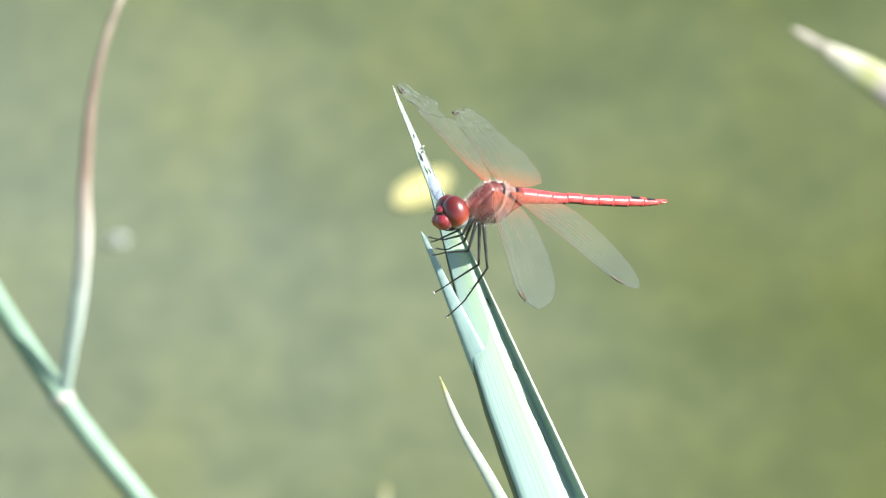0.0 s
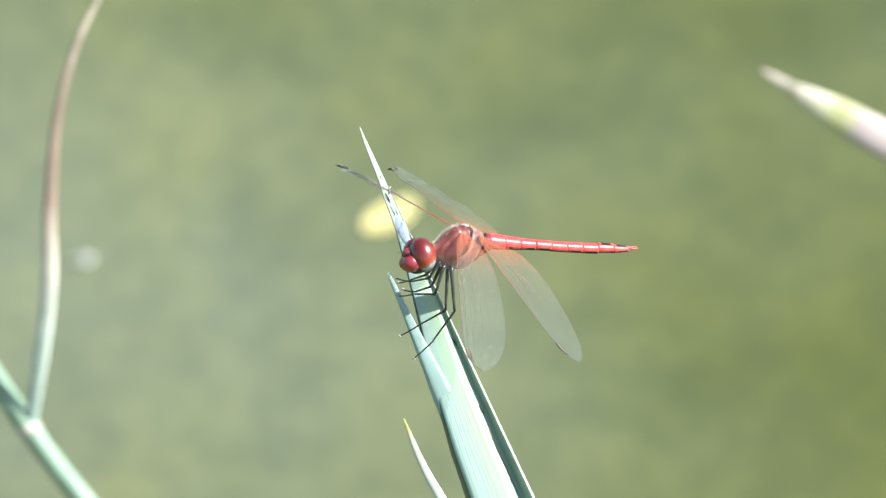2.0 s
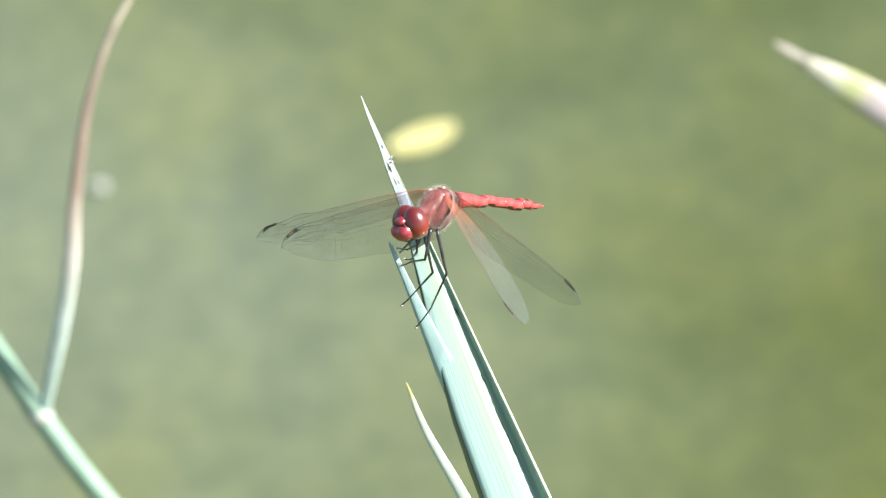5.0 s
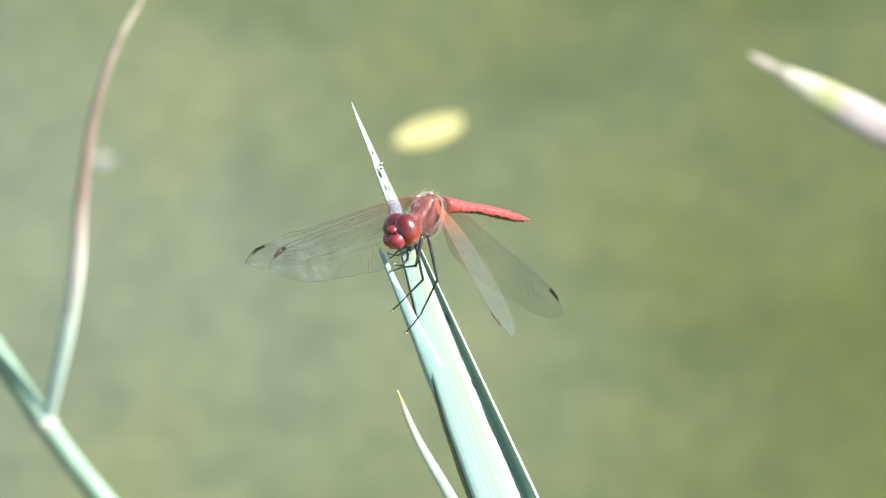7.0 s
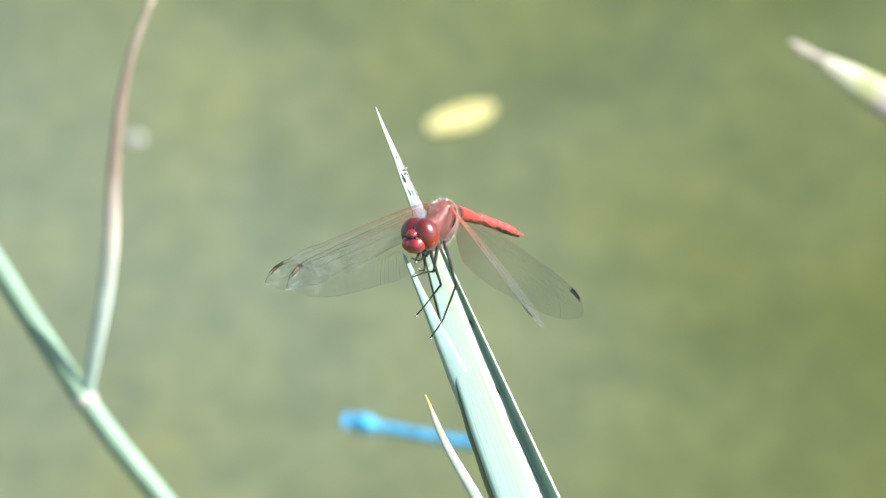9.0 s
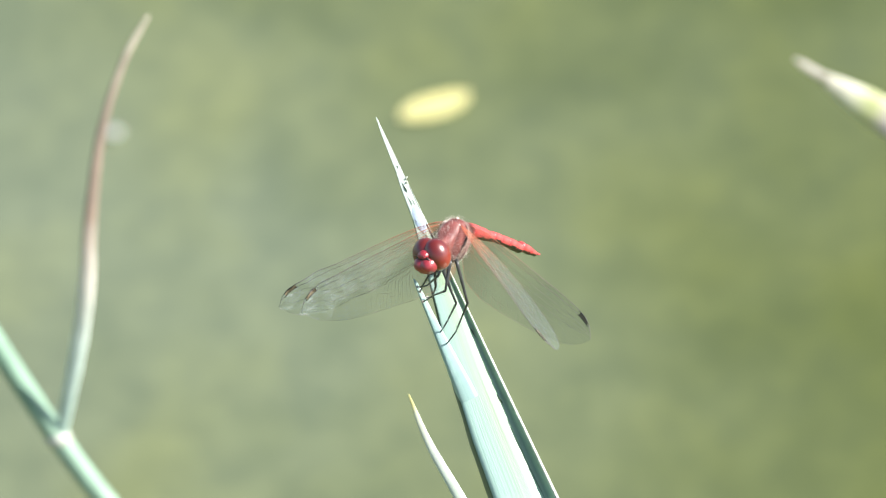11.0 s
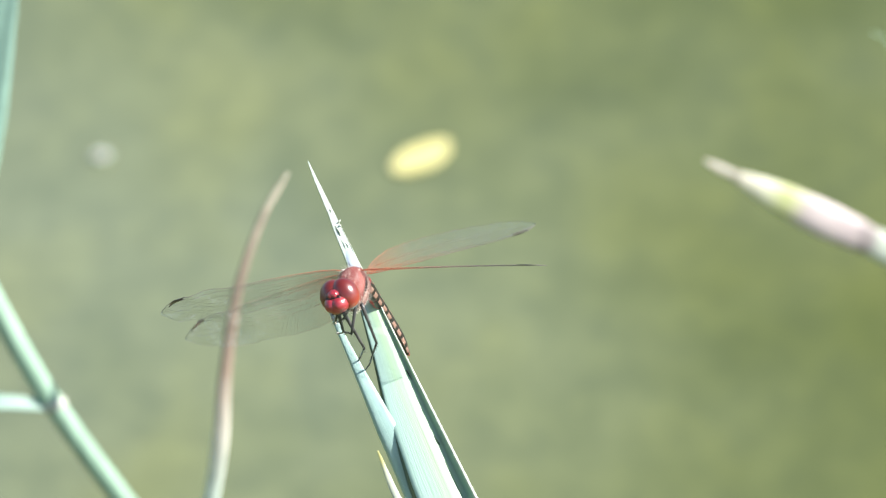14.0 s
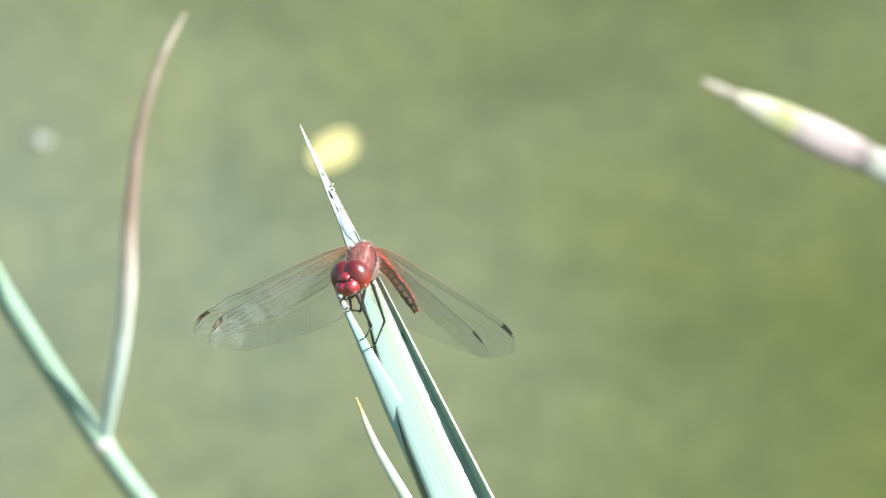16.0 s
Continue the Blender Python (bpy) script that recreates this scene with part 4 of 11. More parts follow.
    for s in (1, -1):
        tube([Vector((-seg_len, 0.25 * s, 0.1)) * MM, Vector((-seg_len - 0.9, 0.4 * s, 0.15)) * MM, Vector((-seg_len - 1.7, 0.3 * s, 0.3)) * MM], [0.22 * MM, 0.2 * MM, 0.05 * MM], 8, 6, bm=tail)
    part("tail_claspers", tail, M_RED, rings_made[-1])
    # wings
    wings = [make_wing(fly, "front_wing", False, -1, (0.8, -1.7, 3.8), 31.8), make_wing(fly, "hind_wing", True, -1, (-2.6, -1.7, 3.5), 30.0),
             make_wing(fly, "front_wing", False, 1, (0.8, 1.7, 3.8), 31.8), make_wing(fly, "hind_wing", True, 1, (-2.6, 1.7, 3.5), 30.0)]
    # legs: hip, knee, shin and foot
    legs = []
    for joints in [[(3.3, 1.1, -1.7), (4.5, 0.9, -4.9), (4.7, -4.8, -7.6), (5.1, -9.4, -8.7)],
                   [(2.5, -1.5, -3.0), (3.2, -2.9, -5.6), (3.8, -7.6, -8.4), (3.8, -10.7, -9.9)],
                   [(2.6, 1.6, -2.1), (3.5, 2.3, -7.3), (3.7, -4.8, -9.8), (4.1, -9.1, -11.8)],
                   [(1.3, -1.9, -3.7), (1.3, -3.5, -7.8), (1.7, -8.2, -10.5), (2.6, -10.8, -11.1)],
                   [(1.6, 2.2, -2.0), (-0.1, 3.8, -9.6), (0.0, -1.5, -17.2), (1.2, -4.4, -21.3)],
                   [(0.2, -1.4, -3.4), (-0.6, -0.3, -10.9), (1.0, -5.1, -15.3), (3.1, -7.5, -18.4)]]:
        hip = Vector(joints[0])
        p = [(Vector(q) - hip) * MM for q in joints]
        bm = bmesh.new()
        tube([p[0], (p[0] + p[1]) / 2, p[1]], [0.36 * MM, 0.29 * MM, 0.22 * MM], 8, 6, bm=bm)
        tube([p[1], (p[1] + p[2]) / 2, p[2]], [0.22 * MM, 0.18 * MM, 0.14 * MM], 8, 6, bm=bm)
        tube([p[2], (p[2] + p[3]) / 2 + Vector((0, 0, -0.1)) * MM, p[3]], [0.14 * MM, 0.13 * MM, 0.13 * MM], 8, 6, bm=bm)
        rnd = random.Random(3)
        for k in range(9):
            f = 0.1 + 0.1 * k
            b = p[1].lerp(p[2], f)
            d = Vector((rnd.uniform(-1, 1), rnd.uniform(-1, 1), -0.6)).normalized() * 0.8 * MM
            tube([b, b + d * 0.5, b + d], [0.04 * MM, 0.03 * MM, 0.01 * MM], 4, 2, bm=bm)
        leg = part("leg", bm, M_LEG, fly, "thin spiny black leg")
        part("foot", ball(p[3], (0.28 * MM, 0.28 * MM, 0.24 * MM), seg=10, ring=6), M_HAIR, leg, "pale hooked foot")
        leg.location = hip * MM
        legs.append(leg)
    return fly, head, rings_made, wings, legs


dragonfly, fly_head, fly_rings, fly_wings, fly_legs = make_dragonfly()


# ---- the blue damselfly that passes by ----
def make_damselfly():
    d = thing("damselfly", "slim bright blue damselfly flying low over the water", "damselfly")
    part("thorax", ball(Vector((8, 0, 0)) * MM, (3.6 * MM, 1.9 * MM, 2.2 * MM)), M_BLUE, d)
    part("head", ball(Vector((12.2, 0, 0)) * MM, (1.1 * MM, 2.1 * MM, 1.1 * MM)), M_BLUE, d)
    for k in range(8):
        x = 5.5 - 3.2 * k
        part("abdomen_ring", tube([Vector((x, 0, 0)) * MM, Vector((x - 1.6, 0, 0)) * MM, Vector((x - 3.2, 0, 0)) * MM], [1.15 * MM, 1.0 * MM, 1.1 * MM], 10, 6), M_BLUE, d)
        if k in (2, 4, 6):
            part("band", tube([Vector((x - 2.6, 0, 0)) * MM, Vector((x - 2.9, 0, 0)) * MM, Vector((x - 3.3, 0, 0)) * MM], [1.17 * MM, 1.2 * MM, 1.17 * MM], 10, 4), M_BLUEBAND, d, "dark ring band")
    for x, s, sweep in ((8.5, 1, 0.35), (8.5, -1, 0.35), (7.0, 1, -0.5), (7.0, -1, -0.5)):
        bm = bmesh.new()
        for i in range(13):
            f = i / 12
            w = 2.4 * math.sin(math.pi * (0.12 + 0.84 * f)) ** 0.8
            c = Vector((x + sweep * f * 16, s * (1 + 17 * f), 1.5 + 3.5 * f))
            bm.verts.new((c + Vector((w / 2, 0, 0))) * MM)
            bm.verts.new((c - Vector((w / 2, 0, 0))) * MM)
        bm.verts.ensure_lookup_table()
        for i in range(12):
            bm.faces.new((bm.verts[2 * i], bm.verts[2 * i + 2], bm.verts[2 * i + 3], bm.verts[2 * i + 1]))
        part("wing", bm, M_CLEAR, d, "clear narrow wing")
    return d


damselfly = make_damselfly()


# ---- what moves ----
def motions():
    walk(reed, [(t, pose(*p)) for t, *p in [
        (0.0, -0.0086, 0.0115, 0.8259, -14.0, 0.0, -0.0), (0.5, -0.0086, 0.0115, 0.8260, -14.0, 0.0, -0.0),
        (1.0, -0.0092, 0.0112, 0.8254, -14.0, 0.0, -0.0), (1.5, -0.0093, 0.0114, 0.8256, -14.0, 0.0, -0.0),
        (2.0, -0.0091, 0.0116, 0.8261, -14.0, 0.1, -0.1), (2.2, -0.0086, 0.0113, 0.8255, -14.0, 0.1, -0.1),
        (2.5, -0.0089, 0.0116, 0.8261, -14.0, 0.1, -0.0), (3.0, -0.0090, 0.0116, 0.8261, -14.0, 0.0, -0.0),
        (3.5, -0.0091, 0.0118, 0.8265, -14.0, 0.0, -0.0), (4.0, -0.0097, 0.0114, 0.8256, -14.0, 0.0, -0.0),
        (4.2, -0.0092, 0.0113, 0.8255, -14.0, -0.0, 0.0), (6.3, -0.0109, 0.0104, 0.8239, -14.0, -0.0, 0.0),
        (6.5, -0.0108, 0.0104, 0.8237, -14.0, -0.0, 0.0), (7.0, -0.0118, 0.0104, 0.8238, -14.0, -0.0, 0.0),
        (7.5, -0.0121, 0.0102, 0.8234, -14.0, -0.0, 0.0), (7.8, -0.0118, 0.0100, 0.8231, -14.0, -0.0, 0.0),
        (8.0, -0.0117, 0.0099, 0.8229, -14.0, -0.1, 0.0), (8.2, -0.0121, 0.0096, 0.8224, -14.0, -0.1, 0.1),
        (8.5, -0.0128, 0.0093, 0.8217, -14.0, -0.1, 0.1), (8.8, -0.0118, 0.0096, 0.8222, -14.0, -0.0, 0.0),
        (9.0, -0.0111, 0.0098, 0.8226, -14.0, -0.0, 0.0), (9.2, -0.0112, 0.0098, 0.8226, -14.0, -0.0, 0.0),
        (11.3, -0.0123, 0.0085, 0.8202, -14.0, -0.3, 0.2), (11.4, -0.0126, 0.0083, 0.8198, -14.0, -0.3, 0.2),
        (11.5, -0.0124, 0.0082, 0.8197, -14.0, -0.3, 0.2), (11.6, -0.0118, 0.0079, 0.8190, -14.0, -0.3, 0.2),
        (11.7, -0.0114, 0.0077, 0.8187, -14.0, -0.3, 0.2), (11.8, -0.0122, 0.0072, 0.8179, -14.0, -0.4, 0.2),
        (11.9, -0.0146, 0.0066, 0.8166, -14.0, -0.5, 0.2), (12.0, -0.0171, 0.0059, 0.8154, -14.0, -0.5, 0.3),
        (12.1, -0.0189, 0.0056, 0.8147, -14.0, -0.6, 0.3), (12.2, -0.0173, 0.0070, 0.8174, -14.0, -0.5, 0.3),
        (12.3, -0.0141, 0.0085, 0.8203, -14.0, -0.4, 0.2), (12.4, -0.0114, 0.0097, 0.8224, -14.0, -0.3, 0.2),
        (12.5, -0.0117, 0.0096, 0.8223, -14.0, -0.3, 0.2), (12.6, -0.0157, 0.0080, 0.8194, -14.0, -0.4, 0.2),
        (12.7, -0.0180, 0.0072, 0.8178, -14.0, -0.5, 0.3), (12.8, -0.0169, 0.0067, 0.8168, -14.0, -0.5, 0.3),
        (12.9, -0.0137, 0.0079, 0.8191, -14.0, -0.4, 0.2), (13.0, -0.0077, 0.0101, 0.8233, -14.0, -0.3, 0.2),
        (13.1, -0.0055, 0.0111, 0.8252, -14.0, -0.3, 0.2), (13.2, -0.0087, 0.0112, 0.8253, -14.0, -0.6, 0.3),
        (13.3, -0.0149, 0.0097, 0.8224, -14.0, -1.2, 0.7), (13.4, -0.0195, 0.0076, 0.8185, -14.0, -1.7, 0.9),
        (13.5, -0.0146, 0.0084, 0.8201, -14.0, -1.7, 0.9), (13.6, -0.0019, 0.0118, 0.8264, -14.0, -0.8, 0.4),
        (13.7, 0.0004, 0.0126, 0.8280, -14.0, -0.4, 0.2), (13.8, -0.0084, 0.0110, 0.8249, -14.0, -0.6, 0.3),
        (13.9, -0.0183, 0.0085, 0.8202, -14.0, -1.0, 0.5), (14.0, -0.0257, 0.0061, 0.8157, -14.0, -1.4, 0.7),
        (14.1, -0.0222, 0.0065, 0.8165, -14.0, -1.3, 0.7), (14.2, -0.0116, 0.0093, 0.8218, -14.0, -1.0, 0.5),
        (14.3, -0.0065, 0.0107, 0.8244, -14.0, -0.6, 0.3), (14.4, -0.0069, 0.0108, 0.8246, -14.0, -0.5, 0.3),
        (14.5, -0.0124, 0.0099, 0.8229, -14.0, -0.6, 0.3), (14.6, -0.0207, 0.0077, 0.8187, -14.0, -1.0, 0.5),
        (14.7, -0.0228, 0.0070, 0.8175, -14.0, -1.2, 0.7), (14.8, -0.0208, 0.0071, 0.8176, -14.0, -1.2, 0.7),
        (14.9, -0.0163, 0.0083, 0.8200, -14.0, -1.0, 0.5), (15.0, -0.0119, 0.0098, 0.8227, -14.0, -0.8, 0.4),
        (15.1, -0.0109, 0.0103, 0.8236, -14.0, -0.7, 0.4), (15.2, -0.0121, 0.0104, 0.8239, -14.0, -0.8, 0.4),
        (15.3, -0.0140, 0.0100, 0.8231, -14.0, -1.0, 0.5), (15.4, -0.0180, 0.0084, 0.8202, -14.0, -1.1, 0.6),
        (15.5, -0.0188, 0.0076, 0.8186, -14.0, -1.2, 0.7), (15.6, -0.0190, 0.0067, 0.8169, -14.0, -1.4, 0.8),
        (15.7, -0.0189, 0.0066, 0.8167, -14.0, -1.6, 0.8), (15.8, -0.0180, 0.0075, 0.8185, -14.0, -1.6, 0.9),
        (15.9, -0.0175, 0.0080, 0.8192, -14.0, -1.8, 0.9), (16.0, -0.0168, 0.0084, 0.8200, -14.0, -1.8, 1.0),]])
    walk(front_leaf, [(t, pose(*p)) for t, *p in [
        (0.0, 0.0048, -0.0015, -0.0256, 0.0, 0.0, 0.0), (0.5, 0.0048, -0.0015, -0.0256, 0.0, 0.0, 0.0),
        (1.0, 0.0048, -0.0015, -0.0256, 0.0, 0.0, 0.0), (1.5, 0.0047, -0.0015, -0.0256, 0.0, 0.0, 0.0),
        (2.0, 0.0048, -0.0015, -0.0256, 0.0, 0.0, 0.0), (2.2, 0.0048, -0.0015, -0.0256, 0.0, 0.0, 0.0),
        (2.5, 0.0047, -0.0015, -0.0256, 0.0, 0.0, 0.0), (3.0, 0.0047, -0.0015, -0.0256, 0.0, 0.0, 0.0),
        (3.5, 0.0047, -0.0015, -0.0256, 0.0, 0.0, 0.0), (4.0, 0.0047, -0.0015, -0.0256, 0.0, 0.0, 0.0),
        (4.2, 0.0047, -0.0015, -0.0256, 0.0, 0.0, 0.0), (6.3, 0.0046, -0.0015, -0.0256, 0.0, 0.0, 0.0),
        (6.5, 0.0046, -0.0015, -0.0256, 0.0, 0.0, 0.0), (7.0, 0.0046, -0.0015, -0.0256, 0.0, 0.0, 0.0),
        (7.5, 0.0046, -0.0015, -0.0256, 0.0, 0.0, 0.0), (7.8, 0.0046, -0.0015, -0.0256, 0.0, 0.0, 0.0),
        (8.0, 0.0045, -0.0015, -0.0256, 0.0, 0.0, 0.0), (8.2, 0.0045, -0.0015, -0.0256, 0.0, 0.0, 0.0),
        (8.5, 0.0045, -0.0015, -0.0256, 0.0, 0.0, 0.0), (8.8, 0.0045, -0.0015, -0.0256, 0.0, 0.0, 0.0),
        (9.0, 0.0046, -0.0015, -0.0256, 0.0, 0.0, 0.0), (9.2, 0.0046, -0.0015, -0.0256, 0.0, 0.0, 0.0),
        (11.3, 0.0066, -0.0025, -0.0284, 0.0, 0.0, 0.0), (11.4, 0.0067, -0.0025, -0.0284, 0.0, 0.0, 0.0),
        (11.5, 0.0068, -0.0025, -0.0284, 0.0, 0.0, 0.0), (11.6, 0.0069, -0.0026, -0.0287, 0.0, 0.0, 0.0),
        (11.7, 0.0069, -0.0027, -0.0290, 0.0, 0.0, 0.0), (11.8, 0.0069, -0.0028, -0.0293, 0.0, 0.0, 0.0),
        (11.9, 0.0070, -0.0029, -0.0296, 0.0, 0.0, 0.0), (12.0, 0.0070, -0.0030, -0.0299, 0.0, 0.0, 0.0),
        (12.1, 0.0068, -0.0029, -0.0296, 0.0, 0.0, 0.0), (12.2, 0.0067, -0.0028, -0.0292, 0.0, 0.0, 0.0),
        (12.3, 0.0066, -0.0026, -0.0289, 0.0, 0.0, 0.0), (12.4, 0.0065, -0.0025, -0.0285, 0.0, 0.0, 0.0),
        (12.5, 0.0063, -0.0024, -0.0281, 0.0, 0.0, 0.0), (12.6, 0.0064, -0.0025, -0.0286, 0.0, 0.0, 0.0),
        (12.7, 0.0064, -0.0027, -0.0291, 0.0, 0.0, 0.0), (12.8, 0.0069, -0.0027, -0.0292, 0.0, 0.0, 0.0),
        (12.9, 0.0074, -0.0028, -0.0292, 0.0, 0.0, 0.0), (13.0, 0.0080, -0.0028, -0.0293, 0.0, 0.0, 0.0),
        (13.1, 0.0068, -0.0022, -0.0276, 0.0, 0.0, 0.0), (13.2, 0.0055, -0.0018, -0.0265, 0.0, 0.0, 0.0),
        (13.3, 0.0049, -0.0021, -0.0273, 0.0, 0.0, 0.0), (13.4, 0.0049, -0.0025, -0.0284, 0.0, 0.0, 0.0),
        (13.5, 0.0049, -0.0024, -0.0282, 0.0, 0.0, 0.0), (13.6, 0.0054, -0.0023, -0.0280, 0.0, 0.0, 0.0),
        (13.7, 0.0050, -0.0021, -0.0274, 0.0, 0.0, 0.0), (13.8, 0.0043, -0.0019, -0.0268, 0.0, 0.0, 0.0),
        (13.9, 0.0035, -0.0017, -0.0263, 0.0, 0.0, 0.0), (14.0, 0.0028, -0.0015, -0.0257, 0.0, 0.0, 0.0),
        (14.1, 0.0031, -0.0016, -0.0260, 0.0, 0.0, 0.0), (14.2, 0.0036, -0.0017, -0.0263, 0.0, 0.0, 0.0),
        (14.3, 0.0041, -0.0018, -0.0265, 0.0, 0.0, 0.0), (14.4, 0.0045, -0.0019, -0.0268, 0.0, 0.0, 0.0),
        (14.5, 0.0047, -0.0020, -0.0271, 0.0, 0.0, 0.0), (14.6, 0.0048, -0.0021, -0.0274, 0.0, 0.0, 0.0),
        (14.7, 0.0050, -0.0022, -0.0276, 0.0, 0.0, 0.0), (14.8, 0.0053, -0.0023, -0.0279, 0.0, 0.0, 0.0),
        (14.9, 0.0057, -0.0024, -0.0282, 0.0, 0.0, 0.0), (15.0, 0.0062, -0.0025, -0.0284, 0.0, 0.0, 0.0),
        (15.1, 0.0059, -0.0025, -0.0285, 0.0, 0.0, 0.0), (15.2, 0.0056, -0.0025, -0.0285, 0.0, 0.0, 0.0),
        (15.3, 0.0053, -0.0025, -0.0286, 0.0, 0.0, 0.0), (15.4, 0.0049, -0.0026, -0.0287, 0.0, 0.0, 0.0),
        (15.5, 0.0046, -0.0026, -0.0288, 0.0, 0.0, 0.0), (15.6, 0.0046, -0.0026, -0.0287, 0.0, 0.0, 0.0),
        (15.7, 0.0046, -0.0025, -0.0285, 0.0, 0.0, 0.0), (15.8, 0.0047, -0.0025, -0.0284, 0.0, 0.0, 0.0),
        (15.9, 0.0047, -0.0024, -0.0283, 0.0, 0.0, 0.0), (16.0, 0.0047, -0.0024, -0.0282, 0.0, 0.0, 0.0),]])
    walk(shoot, [(t, pose(*p)) for t, *p in [
        (0.0, -0.0006, -0.0322, 0.7927, -14.0, -0.0, 0.0), (0.5, -0.0007, -0.0324, 0.7924, -14.0, -0.0, 0.0),
        (1.0, -0.0015, -0.0324, 0.7924, -14.0, -0.0, 0.0), (1.5, -0.0015, -0.0323, 0.7925, -14.0, -0.0, 0.0),
        (2.0, -0.0016, -0.0322, 0.7927, -14.0, -0.0, 0.0), (2.2, -0.0015, -0.0323, 0.7925, -14.0, -0.0, 0.0),
        (2.5, -0.0017, -0.0320, 0.7930, -14.0, -0.0, 0.0), (3.0, -0.0015, -0.0320, 0.7931, -14.0, -0.0, 0.0),
        (3.5, -0.0017, -0.0319, 0.7933, -14.0, -0.0, 0.0), (4.0, -0.0020, -0.0323, 0.7926, -14.0, -0.0, 0.0),
        (4.2, -0.0015, -0.0322, 0.7927, -14.0, -0.0, 0.0), (6.3, -0.0033, -0.0327, 0.7917, -14.0, -0.0, 0.0),
        (6.5, -0.0032, -0.0329, 0.7913, -14.0, -0.0, 0.0), (7.0, -0.0040, -0.0330, 0.7911, -14.0, -0.0, 0.0),
        (7.5, -0.0041, -0.0331, 0.7911, -14.0, -0.0, 0.0), (7.8, -0.0037, -0.0333, 0.7905, -14.0, -0.0, 0.0),
        (8.0, -0.0034, -0.0335, 0.7902, -14.0, -0.0, 0.0), (8.2, -0.0037, -0.0336, 0.7900, -14.0, -0.0, 0.0),
        (8.5, -0.0041, -0.0338, 0.7896, -14.0, -0.0, 0.0), (8.8, -0.0032, -0.0337, 0.7899, -14.0, -0.0, 0.0),
        (9.0, -0.0026, -0.0336, 0.7900, -14.0, -0.0, 0.0), (9.2, -0.0030, -0.0335, 0.7902, -14.0, -0.0, 0.0),
        (11.3, -0.0063, -0.0337, 0.7899, -14.0, -0.0, 0.0), (11.4, -0.0063, -0.0338, 0.7897, -14.0, -0.0, 0.0),
        (11.5, -0.0063, -0.0339, 0.7894, -14.0, -0.0, 0.0), (11.6, -0.0072, -0.0343, 0.7888, -14.0, -0.0, 0.0),
        (11.7, -0.0081, -0.0346, 0.7882, -14.0, -0.0, 0.0), (11.8, -0.0090, -0.0349, 0.7876, -14.0, -0.0, 0.0),
        (11.9, -0.0099, -0.0353, 0.7869, -14.0, -0.0, 0.0), (12.0, -0.0108, -0.0356, 0.7863, -14.0, -0.0, 0.0),
        (12.1, -0.0111, -0.0358, 0.7860, -14.0, -0.0, 0.0), (12.2, -0.0098, -0.0350, 0.7873, -14.0, -0.0, 0.0),
        (12.3, -0.0085, -0.0343, 0.7887, -14.0, -0.0, 0.0), (12.4, -0.0071, -0.0336, 0.7900, -14.0, -0.0, 0.0),
        (12.5, -0.0058, -0.0329, 0.7914, -14.0, -0.0, 0.0), (12.6, -0.0084, -0.0338, 0.7897, -14.0, -0.0, 0.0),
        (12.7, -0.0111, -0.0347, 0.7880, -14.0, -0.0, 0.0), (12.8, -0.0084, -0.0336, 0.7900, -14.0, -0.0, 0.0),
        (12.9, -0.0058, -0.0326, 0.7919, -14.0, -0.0, 0.0), (13.0, -0.0032, -0.0315, 0.7939, -14.0, -0.0, 0.0),
        (13.1, -0.0045, -0.0322, 0.7926, -14.0, -0.0, 0.0), (13.2, -0.0059, -0.0329, 0.7913, -14.0, -0.0, 0.0),
        (13.3, -0.0072, -0.0336, 0.7900, -14.0, -0.0, 0.0), (13.4, -0.0073, -0.0333, 0.7906, -14.0, -0.0, 0.0),
        (13.5, -0.0075, -0.0330, 0.7911, -14.0, -0.0, 0.0), (13.6, -0.0020, -0.0316, 0.7937, -14.0, -0.0, 0.0),
        (13.7, 0.0035, -0.0303, 0.7964, -14.0, -0.0, 0.0), (13.8, -0.0021, -0.0326, 0.7919, -14.0, -0.0, 0.0),
        (13.9, -0.0078, -0.0350, 0.7874, -14.0, -0.0, 0.0), (14.0, -0.0134, -0.0374, 0.7829, -14.0, -0.0, 0.0),
        (14.1, -0.0099, -0.0357, 0.7862, -14.0, -0.0, 0.0), (14.2, -0.0065, -0.0339, 0.7894, -14.0, -0.0, 0.0),
        (14.3, -0.0062, -0.0338, 0.7898, -14.0, -0.0, 0.0), (14.4, -0.0060, -0.0336, 0.7901, -14.0, -0.0, 0.0),
        (14.5, -0.0057, -0.0334, 0.7904, -14.0, -0.0, 0.0), (14.6, -0.0082, -0.0345, 0.7883, -14.0, -0.0, 0.0),
        (14.7, -0.0107, -0.0356, 0.7863, -14.0, -0.0, 0.0), (14.8, -0.0090, -0.0345, 0.7884, -14.0, -0.0, 0.0),
        (14.9, -0.0073, -0.0334, 0.7905, -14.0, -0.0, 0.0), (15.0, -0.0056, -0.0323, 0.7926, -14.0, -0.0, 0.0),
        (15.1, -0.0050, -0.0321, 0.7929, -14.0, -0.0, 0.0), (15.2, -0.0043, -0.0319, 0.7932, -14.0, -0.0, 0.0),
        (15.3, -0.0060, -0.0328, 0.7917, -14.0, -0.0, 0.0), (15.4, -0.0077, -0.0336, 0.7901, -14.0, -0.0, 0.0),
        (15.5, -0.0093, -0.0344, 0.7886, -14.0, -0.0, 0.0), (15.6, -0.0093, -0.0345, 0.7883, -14.0, -0.0, 0.0),
        (15.7, -0.0092, -0.0347, 0.7880, -14.0, -0.0, 0.0), (15.8, -0.0085, -0.0344, 0.7885, -14.0, -0.0, 0.0),
